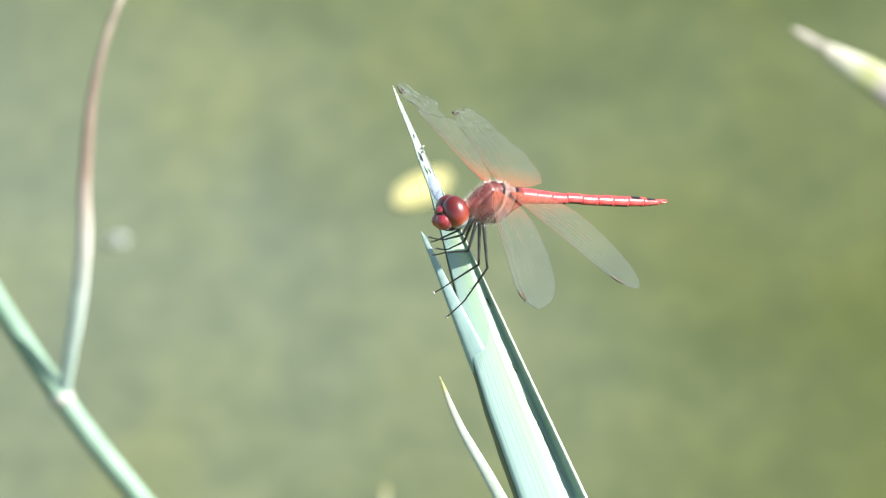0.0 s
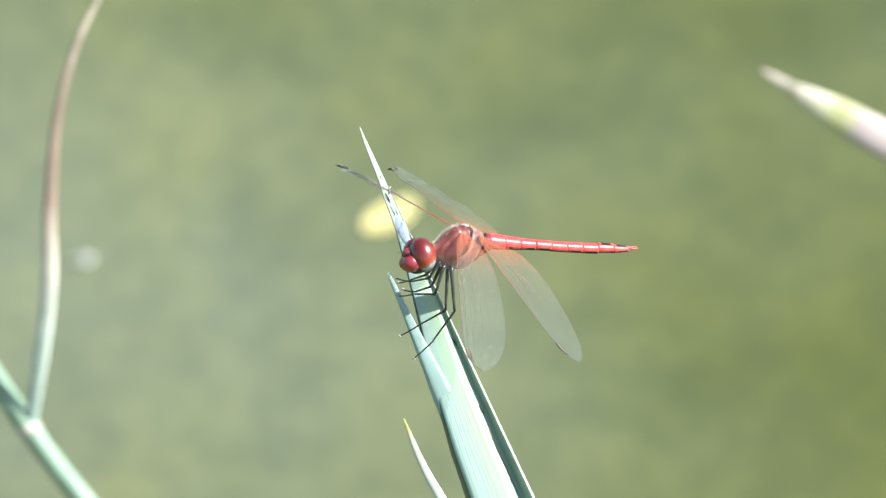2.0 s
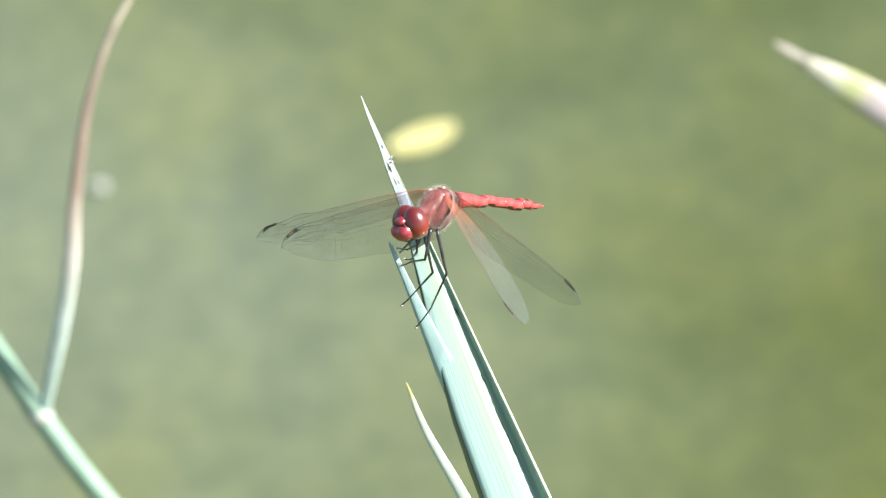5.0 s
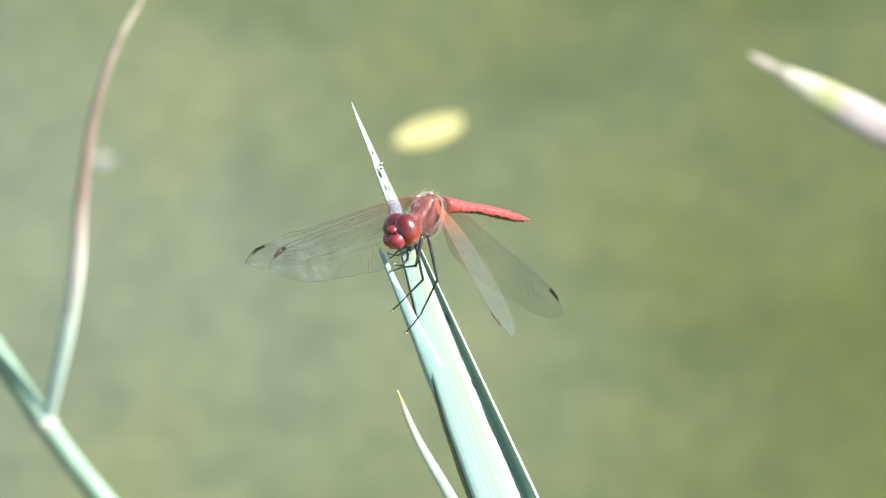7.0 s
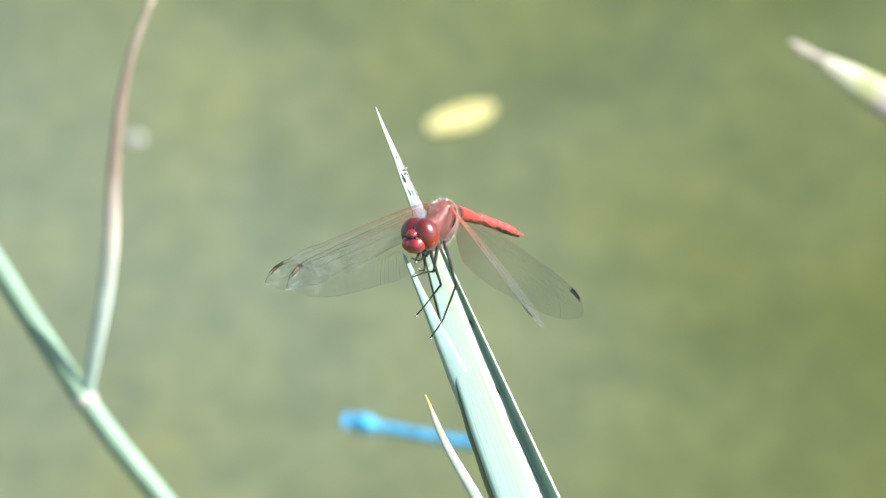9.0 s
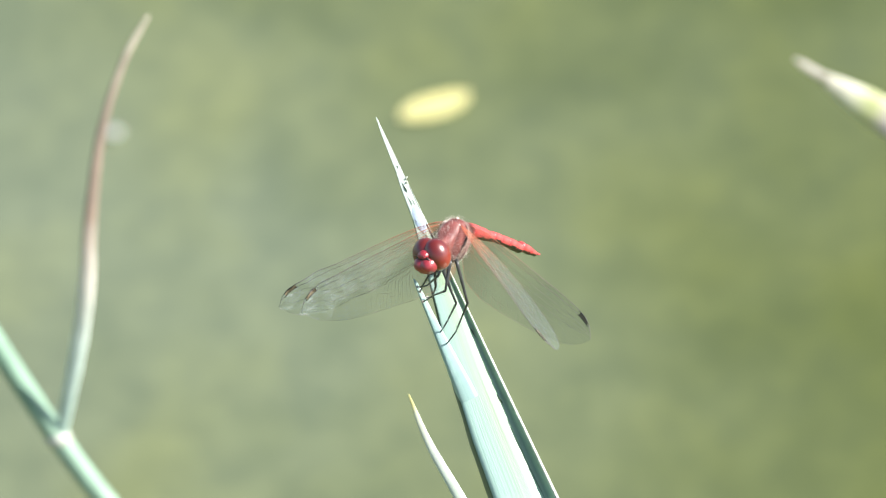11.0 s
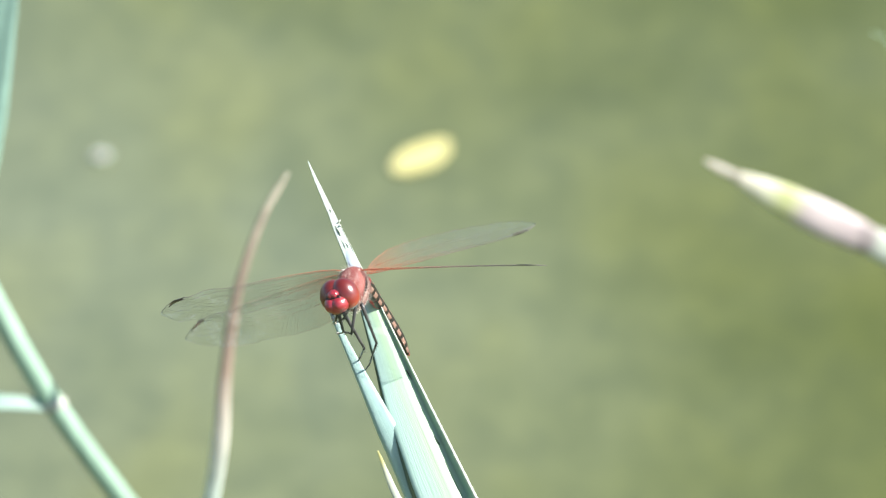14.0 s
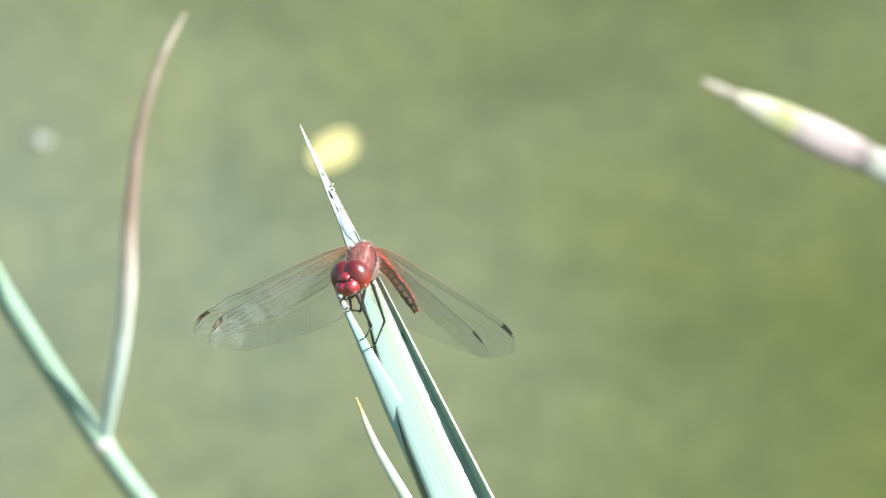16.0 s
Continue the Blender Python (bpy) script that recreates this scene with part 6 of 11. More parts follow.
    walk(fluff, [(t, pose(*p)) for t, *p in [
        (0.0, -0.0826, 0.6790, 0.4408, 0.0, 0.0, 0.0), (0.5, -0.0839, 0.6842, 0.4408, 0.0, 0.0, 0.0),
        (1.0, -0.0825, 0.6879, 0.4408, 0.0, 0.0, 0.0), (1.5, -0.0829, 0.6885, 0.4408, 0.0, 0.0, 0.0),
        (2.0, -0.0839, 0.6917, 0.4408, 0.0, 0.0, 0.0), (2.2, -0.0837, 0.6929, 0.4408, 0.0, 0.0, 0.0),
        (2.5, -0.0833, 0.6947, 0.4408, 0.0, 0.0, 0.0), (3.0, -0.0834, 0.6984, 0.4408, 0.0, 0.0, 0.0),
        (3.5, -0.0833, 0.7071, 0.4408, 0.0, 0.0, 0.0), (4.0, -0.0836, 0.7081, 0.4408, 0.0, 0.0, 0.0),
        (4.2, -0.0831, 0.7084, 0.4408, 0.0, 0.0, 0.0), (6.3, -0.0813, 0.7231, 0.4408, 0.0, 0.0, 0.0),
        (6.5, -0.0811, 0.7247, 0.4408, 0.0, 0.0, 0.0), (7.0, -0.0825, 0.7244, 0.4408, 0.0, 0.0, 0.0),
        (7.5, -0.0821, 0.7269, 0.4408, 0.0, 0.0, 0.0), (7.8, -0.0811, 0.7277, 0.4408, 0.0, 0.0, 0.0),
        (8.0, -0.0803, 0.7283, 0.4408, 0.0, 0.0, 0.0), (8.2, -0.0797, 0.7298, 0.4408, 0.0, 0.0, 0.0),
        (8.5, -0.0788, 0.7322, 0.4408, 0.0, 0.0, 0.0), (8.8, -0.0791, 0.7341, 0.4408, 0.0, 0.0, 0.0),
        (9.0, -0.0793, 0.7353, 0.4408, 0.0, 0.0, 0.0), (9.2, -0.0806, 0.7353, 0.4408, 0.0, 0.0, 0.0),
        (11.3, -0.0874, 0.7401, 0.4408, 0.0, 0.0, 0.0), (11.4, -0.0878, 0.7413, 0.4408, 0.0, 0.0, 0.0),
        (11.5, -0.0881, 0.7424, 0.4408, 0.0, 0.0, 0.0), (11.6, -0.0882, 0.7421, 0.4408, 0.0, 0.0, 0.0),
        (11.7, -0.0884, 0.7418, 0.4408, 0.0, 0.0, 0.0), (11.8, -0.0885, 0.7416, 0.4408, 0.0, 0.0, 0.0),
        (11.9, -0.0887, 0.7413, 0.4408, 0.0, 0.0, 0.0), (12.0, -0.0888, 0.7411, 0.4408, 0.0, 0.0, 0.0),
        (12.1, -0.0889, 0.7427, 0.4408, 0.0, 0.0, 0.0), (12.2, -0.0889, 0.7443, 0.4408, 0.0, 0.0, 0.0),
        (12.3, -0.0890, 0.7458, 0.4408, 0.0, 0.0, 0.0), (12.4, -0.0890, 0.7474, 0.4408, 0.0, 0.0, 0.0),
        (12.5, -0.0891, 0.7490, 0.4408, 0.0, 0.0, 0.0), (12.6, -0.0889, 0.7495, 0.4408, 0.0, 0.0, 0.0),
        (12.7, -0.0887, 0.7499, 0.4408, 0.0, 0.0, 0.0), (12.8, -0.0885, 0.7504, 0.4408, 0.0, 0.0, 0.0),
        (12.9, -0.0884, 0.7509, 0.4408, 0.0, 0.0, 0.0), (13.0, -0.0881, 0.7513, 0.4408, 0.0, 0.0, 0.0),
        (13.1, -0.0878, 0.7496, 0.4408, 0.0, 0.0, 0.0), (13.2, -0.0874, 0.7478, 0.4408, 0.0, 0.0, 0.0),
        (13.3, -0.0870, 0.7461, 0.4408, 0.0, 0.0, 0.0), (13.4, -0.0866, 0.7444, 0.4408, 0.0, 0.0, 0.0),
        (13.5, -0.0863, 0.7427, 0.4408, 0.0, 0.0, 0.0), (13.6, -0.0874, 0.7403, 0.4408, 0.0, 0.0, 0.0),
        (13.7, -0.0887, 0.7378, 0.4408, 0.0, 0.0, 0.0), (13.8, -0.0898, 0.7352, 0.4408, 0.0, 0.0, 0.0),
        (13.9, -0.0910, 0.7328, 0.4408, 0.0, 0.0, 0.0), (14.0, -0.0922, 0.7303, 0.4408, 0.0, 0.0, 0.0),
        (14.1, -0.0922, 0.7294, 0.4408, 0.0, 0.0, 0.0), (14.2, -0.0922, 0.7284, 0.4408, 0.0, 0.0, 0.0),
        (14.3, -0.0922, 0.7275, 0.4408, 0.0, 0.0, 0.0), (14.4, -0.0923, 0.7265, 0.4408, 0.0, 0.0, 0.0),
        (14.5, -0.0923, 0.7256, 0.4408, 0.0, 0.0, 0.0), (14.6, -0.0924, 0.7263, 0.4408, 0.0, 0.0, 0.0),
        (14.7, -0.0924, 0.7270, 0.4408, 0.0, 0.0, 0.0), (14.8, -0.0924, 0.7276, 0.4408, 0.0, 0.0, 0.0),
        (14.9, -0.0924, 0.7283, 0.4408, 0.0, 0.0, 0.0), (15.0, -0.0924, 0.7290, 0.4408, 0.0, 0.0, 0.0),
        (15.1, -0.0918, 0.7300, 0.4408, 0.0, 0.0, 0.0), (15.2, -0.0913, 0.7310, 0.4408, 0.0, 0.0, 0.0),
        (15.3, -0.0907, 0.7320, 0.4408, 0.0, 0.0, 0.0), (15.4, -0.0902, 0.7330, 0.4408, 0.0, 0.0, 0.0),
        (15.5, -0.0896, 0.7340, 0.4408, 0.0, 0.0, 0.0), (15.6, -0.0902, 0.7341, 0.4408, 0.0, 0.0, 0.0),
        (15.7, -0.0907, 0.7341, 0.4408, 0.0, 0.0, 0.0), (15.8, -0.0912, 0.7341, 0.4408, 0.0, 0.0, 0.0),
        (15.9, -0.0917, 0.7341, 0.4408, 0.0, 0.0, 0.0), (16.0, -0.0923, 0.7342, 0.4408, 0.0, 0.0, 0.0),]])
    walk(damselfly, [(t, pose(*p)) for t, *p in [
        (0.0, -0.1847, 0.3355, 0.4724, 4.7, -8.6, 57.9), (3.9, -0.1547, 0.3371, 0.4754, 4.7, -8.6, 57.9),
        (4.1, -0.0813, 0.3678, 0.5332, 4.7, -8.6, 57.9), (4.2, -0.0637, 0.3755, 0.5476, 5.1, -6.2, 55.1),
        (4.3, -0.0550, 0.3804, 0.5569, -0.6, -19.9, 93.9), (4.5, -0.0773, 0.3912, 0.5772, -6.9, 11.5, 138.3),
        (4.8, -0.1544, 0.3959, 0.5860, -8.3, 25.3, 144.1), (7.0, -0.1549, 0.3651, 0.5281, 9.2, 32.6, 34.0),
        (7.1, -0.1182, 0.3692, 0.5358, 7.6, 18.3, 38.5), (7.2, -0.1046, 0.3728, 0.5425, 3.4, -14.7, 67.4),
        (7.3, -0.1320, 0.3793, 0.5548, -6.3, 5.1, 134.5), (8.2, -0.1493, 0.4532, 0.6939, 12.0, 47.4, 32.8),
        (8.5, -0.0642, 0.4329, 0.6556, 22.6, 68.6, 45.9), (8.6, -0.0408, 0.4099, 0.6124, 25.5, 74.6, 67.1),
        (8.7, -0.0225, 0.3898, 0.5746, 12.5, 73.2, -54.3), (8.8, -0.0037, 0.3738, 0.5446, 14.5, 58.8, -20.4),
        (8.9, 0.0017, 0.3655, 0.5288, -14.5, 58.8, -159.6), (9.0, -0.0093, 0.3786, 0.5535, -8.5, -2.0, 162.9),
        (9.1, -0.0382, 0.3914, 0.5776, -8.2, -11.9, 156.8), (9.2, -0.0963, 0.4085, 0.6097, -8.1, -18.3, 152.3),
        (9.4, -0.1847, 0.4284, 0.6472, -8.2, -14.4, 155.2), (16.0, -0.1994, 0.4408, 0.6706, -8.2, -14.4, 155.2),]])
    walk(dragonfly, [(t, pose(*p)) for t, *p in [
        (0.0, 0.0078, -0.0045, 0.8107, -1.3, -13.7, -154.0), (0.5, 0.0080, -0.0047, 0.8103, 1.9, -15.7, -152.6),
        (1.0, 0.0071, -0.0049, 0.8100, 5.0, -16.7, -153.7), (1.5, 0.0070, -0.0048, 0.8101, 6.7, -17.1, -154.1),
        (2.0, 0.0074, -0.0047, 0.8104, 5.8, -15.6, -156.8), (2.1, 0.0077, -0.0047, 0.8103, 2.5, -14.2, -168.6),
        (2.2, 0.0080, -0.0048, 0.8101, -0.8, -12.7, 179.5), (2.3, 0.0074, -0.0046, 0.8105, -0.0, -14.4, -169.6),
        (2.5, 0.0063, -0.0043, 0.8111, 1.5, -17.8, -148.0), (3.0, 0.0056, -0.0041, 0.8114, 0.1, -18.6, -143.3),
        (3.5, 0.0042, -0.0040, 0.8117, 1.1, -22.0, -128.3), (4.0, 0.0029, -0.0044, 0.8109, -3.5, -20.3, -129.6),
        (4.2, 0.0034, -0.0044, 0.8108, -3.1, -20.1, -129.2), (6.3, 0.0016, -0.0052, 0.8093, 0.5, -18.3, -125.4),
        (6.5, 0.0017, -0.0053, 0.8092, 0.8, -18.1, -125.0), (7.0, 0.0007, -0.0054, 0.8091, 1.8, -18.1, -125.4),
        (7.5, 0.0008, -0.0057, 0.8085, 2.1, -18.2, -125.4), (7.7, 0.0006, -0.0058, 0.8083, 5.6, -26.6, -124.9),
        (7.8, 0.0005, -0.0058, 0.8082, 7.3, -30.8, -124.6), (8.0, 0.0003, -0.0059, 0.8080, 10.7, -39.3, -124.1),
        (8.1, 0.0000, -0.0062, 0.8076, 10.1, -36.6, -123.9), (8.2, -0.0002, -0.0064, 0.8072, 9.5, -33.9, -123.7),
        (8.4, -0.0008, -0.0068, 0.8064, 8.3, -28.5, -123.4), (8.5, -0.0010, -0.0070, 0.8061, 7.7, -25.9, -123.3),
        (8.6, -0.0009, -0.0068, 0.8064, 6.2, -25.3, -122.5), (8.8, -0.0006, -0.0065, 0.8070, 3.3, -24.0, -121.0),
        (9.0, -0.0002, -0.0061, 0.8077, 0.4, -22.8, -119.5), (9.2, -0.0001, -0.0062, 0.8075, 0.5, -22.6, -119.5),
        (11.3, 0.0010, -0.0084, 0.8033, 1.3, -20.2, -119.5), (11.4, 0.0008, -0.0087, 0.8028, 1.3, -20.1, -119.5),
        (11.5, 0.0011, -0.0088, 0.8026, 1.3, -20.0, -119.5), (11.6, 0.0017, -0.0093, 0.8017, 1.4, -19.8, -119.2),
        (11.7, 0.0022, -0.0096, 0.8012, 1.5, -19.6, -118.9), (11.8, 0.0014, -0.0101, 0.8002, 1.6, -19.4, -118.6),
        (11.9, -0.0009, -0.0109, 0.7987, 1.6, -19.2, -118.3), (12.0, -0.0034, -0.0116, 0.7973, 1.7, -19.1, -118.0),
        (12.1, -0.0053, -0.0118, 0.7969, 1.9, -19.5, -118.1), (12.2, -0.0039, -0.0103, 0.7998, 2.0, -19.9, -118.2),
        (12.3, -0.0009, -0.0086, 0.8030, 2.1, -20.4, -118.3), (12.4, 0.0017, -0.0073, 0.8055, 2.3, -20.8, -118.4),
        (12.5, 0.0012, -0.0072, 0.8057, 2.4, -21.3, -118.6), (12.6, -0.0026, -0.0090, 0.8022, 2.1, -21.1, -118.3),
        (12.7, -0.0049, -0.0101, 0.8002, 1.7, -20.9, -118.0), (12.8, -0.0024, -0.0108, 0.7988, 7.0, -27.9, -114.1),
        (12.9, 0.0023, -0.0098, 0.8007, 12.3, -34.9, -110.3), (13.0, 0.0088, -0.0079, 0.8043, 2.1, -41.3, -94.6),
        (13.1, 0.0092, -0.0061, 0.8077, -6.6, -48.4, -86.6), (13.2, 0.0022, -0.0006, 0.8052, -4.9, -49.1, -82.5),
        (13.3, -0.0135, 0.0012, 0.7958, 4.3, -55.1, -74.0), (13.4, -0.0170, -0.0009, 0.7920, 23.5, -48.1, -83.5),
        (13.5, -0.0106, -0.0002, 0.7932, 6.2, -49.5, -69.2), (13.6, 0.0056, 0.0034, 0.8001, 22.5, -46.1, -85.4),
        (13.7, 0.0136, 0.0001, 0.8066, 1.5, -32.2, -107.7), (13.8, 0.0039, -0.0060, 0.8079, 8.0, -23.5, -124.8),
        (13.9, -0.0097, -0.0079, 0.8044, 15.5, -26.1, -111.6), (14.0, -0.0179, -0.0108, 0.7989, 11.0, -32.6, -111.4),
        (14.1, -0.0144, -0.0104, 0.7996, 10.2, -34.3, -108.5), (14.2, -0.0012, -0.0079, 0.8044, 12.4, -31.7, -111.6),
        (14.3, 0.0038, -0.0066, 0.8068, 11.5, -30.7, -111.9), (14.4, 0.0035, -0.0065, 0.8069, 10.6, -29.8, -112.2),
        (14.5, -0.0020, -0.0075, 0.8050, 9.8, -28.9, -112.5), (14.6, -0.0098, -0.0099, 0.8006, 9.3, -28.2, -112.5),
        (14.7, -0.0115, -0.0107, 0.7991, 8.9, -27.6, -112.4), (14.8, -0.0091, -0.0107, 0.7990, 8.4, -26.9, -112.3),
        (14.9, -0.0041, -0.0096, 0.8011, 8.0, -26.3, -112.2), (15.0, 0.0006, -0.0083, 0.8036, 7.5, -25.6, -112.1),
        (15.1, 0.0012, -0.0078, 0.8045, 7.6, -25.6, -111.4), (15.2, -0.0004, -0.0077, 0.8047, 7.7, -25.5, -110.6),
        (15.3, -0.0027, -0.0081, 0.8039, 7.8, -25.4, -109.9), (15.4, -0.0071, -0.0097, 0.8010, 7.9, -25.3, -109.1),
        (15.5, -0.0083, -0.0105, 0.7994, 8.0, -25.3, -108.4), (15.6, -0.0085, -0.0113, 0.7978, 7.8, -25.2, -108.3),
        (15.7, -0.0084, -0.0114, 0.7977, 7.6, -25.2, -108.2), (15.8, -0.0074, -0.0104, 0.7996, 7.4, -25.1, -108.2),
        (15.9, -0.0069, -0.0099, 0.8005, 7.2, -25.1, -108.1), (16.0, -0.0062, -0.0095, 0.8014, 7.0, -25.0, -108.0),]])
    walk(fly_head, [(t, pose(0.0072, 0, -0.0014, *p)) for t, *p in [
        (0.0, 22.0, 14.0, 6.0), (0.5, 22.0, 14.0, 6.0), (1.0, 22.0, 14.0, 6.0), (1.5, 22.0, 14.0, 6.0), (2.0, 22.0, 14.0, 6.0),
        (2.1, -65.0, 10.0, -30.0), (2.2, -55.0, 10.0, -30.0), (2.3, 15.0, 16.0, 2.0), (2.5, 14.2, 16.3, 0.7),
        (3.0, 12.1, 17.2, -2.7), (3.5, 10.0, 18.0, -6.0), (4.0, 10.0, 18.0, -6.2), (4.2, 10.0, 18.0, -6.3),
        (6.3, 10.0, 18.0, -7.3), (6.5, 10.0, 18.0, -7.4), (7.0, 10.0, 18.0, -7.6), (7.5, 10.0, 18.0, -7.9),
        (7.7, 10.0, 18.0, -8.0), (7.8, 6.0, -8.0, -12.0), (8.0, 2.0, -24.0, -14.0), (8.1, 2.0, -24.0, -14.0),
        (8.2, 6.0, 2.0, -10.0), (8.4, 8.0, 22.0, -6.0), (8.5, 8.0, 22.0, -6.0), (8.6, 8.0, 22.0, -6.0), (8.8, 8.0, 22.0, -6.0),
        (9.0, 8.0, 22.0, -6.0), (9.2, 8.0, 22.0, -6.0), (11.3, 8.0, 22.0, -6.0), (11.4, 8.0, 22.0, -6.0),
        (11.5, 8.0, 22.0, -6.0), (11.6, 8.0, 22.0, -6.0), (11.7, 8.0, 22.0, -6.0), (11.8, 8.0, 22.0, -6.0),
        (11.9, 8.0, 22.0, -6.0), (12.0, 8.0, 22.0, -6.0), (12.1, 8.0, 22.0, -6.0), (12.2, 8.0, 22.0, -6.0),
        (12.3, 8.0, 22.0, -6.0), (12.4, 8.0, 22.0, -6.0), (12.5, 8.0, 22.0, -6.0), (12.6, 8.0, 22.0, -6.0),
        (12.7, 8.0, 22.0, -6.0), (12.8, 8.0, 22.0, -6.0), (12.9, 0.0, 8.0, 16.0), (13.0, -10.0, -4.0, 36.0),
        (13.1, -10.0, -16.0, 36.0), (13.2, -5.0, -10.0, 34.0), (13.3, 0.0, 45.0, 30.0), (13.4, 0.0, 45.0, 30.0),
        (13.5, 0.0, 45.0, 30.0), (13.6, 0.0, 35.0, 15.0), (13.7, 0.0, 25.0, 0.0), (13.8, 2.7, 24.7, -2.0),
        (13.9, 5.3, 24.3, -4.0), (14.0, 8.0, 24.0, -6.0), (14.1, 8.0, 24.0, -6.0), (14.2, 8.0, 24.0, -6.0),
        (14.3, 8.0, 24.0, -6.0), (14.4, 8.0, 24.0, -6.0), (14.5, 8.0, 24.0, -6.0), (14.6, 8.0, 24.0, -6.0),
        (14.7, 8.0, 24.0, -6.0), (14.8, 8.0, 24.0, -6.0), (14.9, 8.0, 24.0, -6.0), (15.0, 8.0, 24.0, -6.0),
        (15.1, 8.0, 24.0, -6.0), (15.2, 8.0, 24.0, -6.0), (15.3, 8.0, 24.0, -6.0), (15.4, 8.0, 24.0, -6.0),
        (15.5, 8.0, 24.0, -6.0), (15.6, 8.0, 24.0, -6.0), (15.7, 8.0, 24.0, -6.0), (15.8, 8.0, 24.0, -6.0),
        (15.9, 8.0, 24.0, -6.0), (16.0, 8.0, 24.0, -6.0),]])
    walk(fly_wings[0], [(t, pose(0.0008, -0.0017, 0.0038, *p)) for t, *p in [
        (0.0, -9.2, -15.2, 10.0), (0.5, -12.7, -17.4, 12.3), (1.0, -12.5, -17.1, 14.0), (1.5, -8.3, -14.9, 14.0),
        (2.0, -2.8, -24.3, 19.0), (2.1, 8.0, -27.9, 21.0), (2.2, 19.5, -33.0, 20.9), (2.3, 18.3, -31.1, 18.0),
        (2.5, 16.2, -27.9, 10.9), (3.0, 16.7, -27.1, 6.8), (3.5, 20.2, -28.9, 8.3), (4.0, 33.1, -35.5, 1.5),
        (4.2, 33.3, -35.6, 1.8), (6.3, 43.8, -47.7, -4.8), (6.5, 44.0, -47.8, -4.5), (7.0, 42.7, -48.2, -2.9),
        (7.5, 44.6, -51.3, -6.2), (7.7, 39.1, -45.8, -4.9), (7.8, 36.9, -42.8, -4.6), (8.0, 33.4, -35.8, -4.5),
        (8.1, 34.4, -38.7, -5.5), (8.2, 35.7, -41.4, -6.6), (8.4, 37.4, -44.4, -6.1), (8.5, 39.4, -46.8, -7.3),
        (8.6, 41.4, -46.3, -7.9), (8.8, 47.4, -47.4, -12.6), (9.0, 53.5, -48.3, -17.9), (9.2, 53.7, -48.5, -18.3),
        (11.3, 64.6, -53.6, -32.7), (11.4, 64.9, -53.6, -32.9), (11.5, 64.9, -53.6, -33.0), (11.6, 64.6, -53.6, -33.0),
        (11.7, 64.0, -53.5, -32.9), (11.8, 63.3, -53.4, -32.8), (11.9, 62.3, -53.3, -32.7), (12.0, 61.3, -53.2, -32.7),
        (12.1, 60.3, -52.9, -32.6), (12.2, 59.4, -52.7, -32.6), (12.3, 58.7, -52.6, -32.8), (12.4, 58.2, -52.4, -32.8),
        (12.5, 57.9, -52.2, -32.9), (12.6, 58.3, -52.0, -33.2), (12.7, 58.7, -51.9, -33.5), (12.8, 46.6, -55.5, -29.9),
        (12.9, 34.0, -62.8, -27.3), (13.0, 25.7, -63.9, -22.3), (13.1, 31.5, -60.8, -34.0), (13.2, 38.1, -55.8, -44.7),
        (13.3, 63.7, -48.2, -52.4), (13.4, 50.7, -62.5, -31.7), (13.5, 53.2, -57.6, -41.1), (13.6, -26.7, -65.1, 16.9),
        (13.7, 3.6, -42.4, 6.4), (13.8, 2.3, -30.3, 7.7), (13.9, 9.7, -32.4, 13.6), (14.0, 12.4, -35.1, 7.9),
        (14.1, 19.7, -34.0, -12.6), (14.2, 11.4, -35.9, -0.4), (14.3, 14.6, -36.0, -1.6), (14.4, 17.9, -36.0, -3.0),
        (14.5, 21.1, -36.0, -4.5), (14.6, 21.7, -37.1, -4.7), (14.7, 22.6, -39.8, -5.6), (14.8, 24.0, -43.4, -7.0),
        (14.9, 27.8, -49.7, -11.5), (15.0, 30.0, -53.2, -13.9), (15.1, 32.0, -55.3, -16.6), (15.2, 32.9, -56.0, -18.3),
        (15.3, 33.3, -55.4, -19.2), (15.4, 33.5, -54.4, -20.3), (15.5, 33.7, -53.2, -21.5), (15.6, 34.6, -51.9, -23.1),
        (15.7, 35.5, -50.5, -24.5), (15.8, 36.3, -49.3, -25.7), (15.9, 37.2, -48.3, -26.7), (16.0, 38.2, -47.6, -27.6),]])
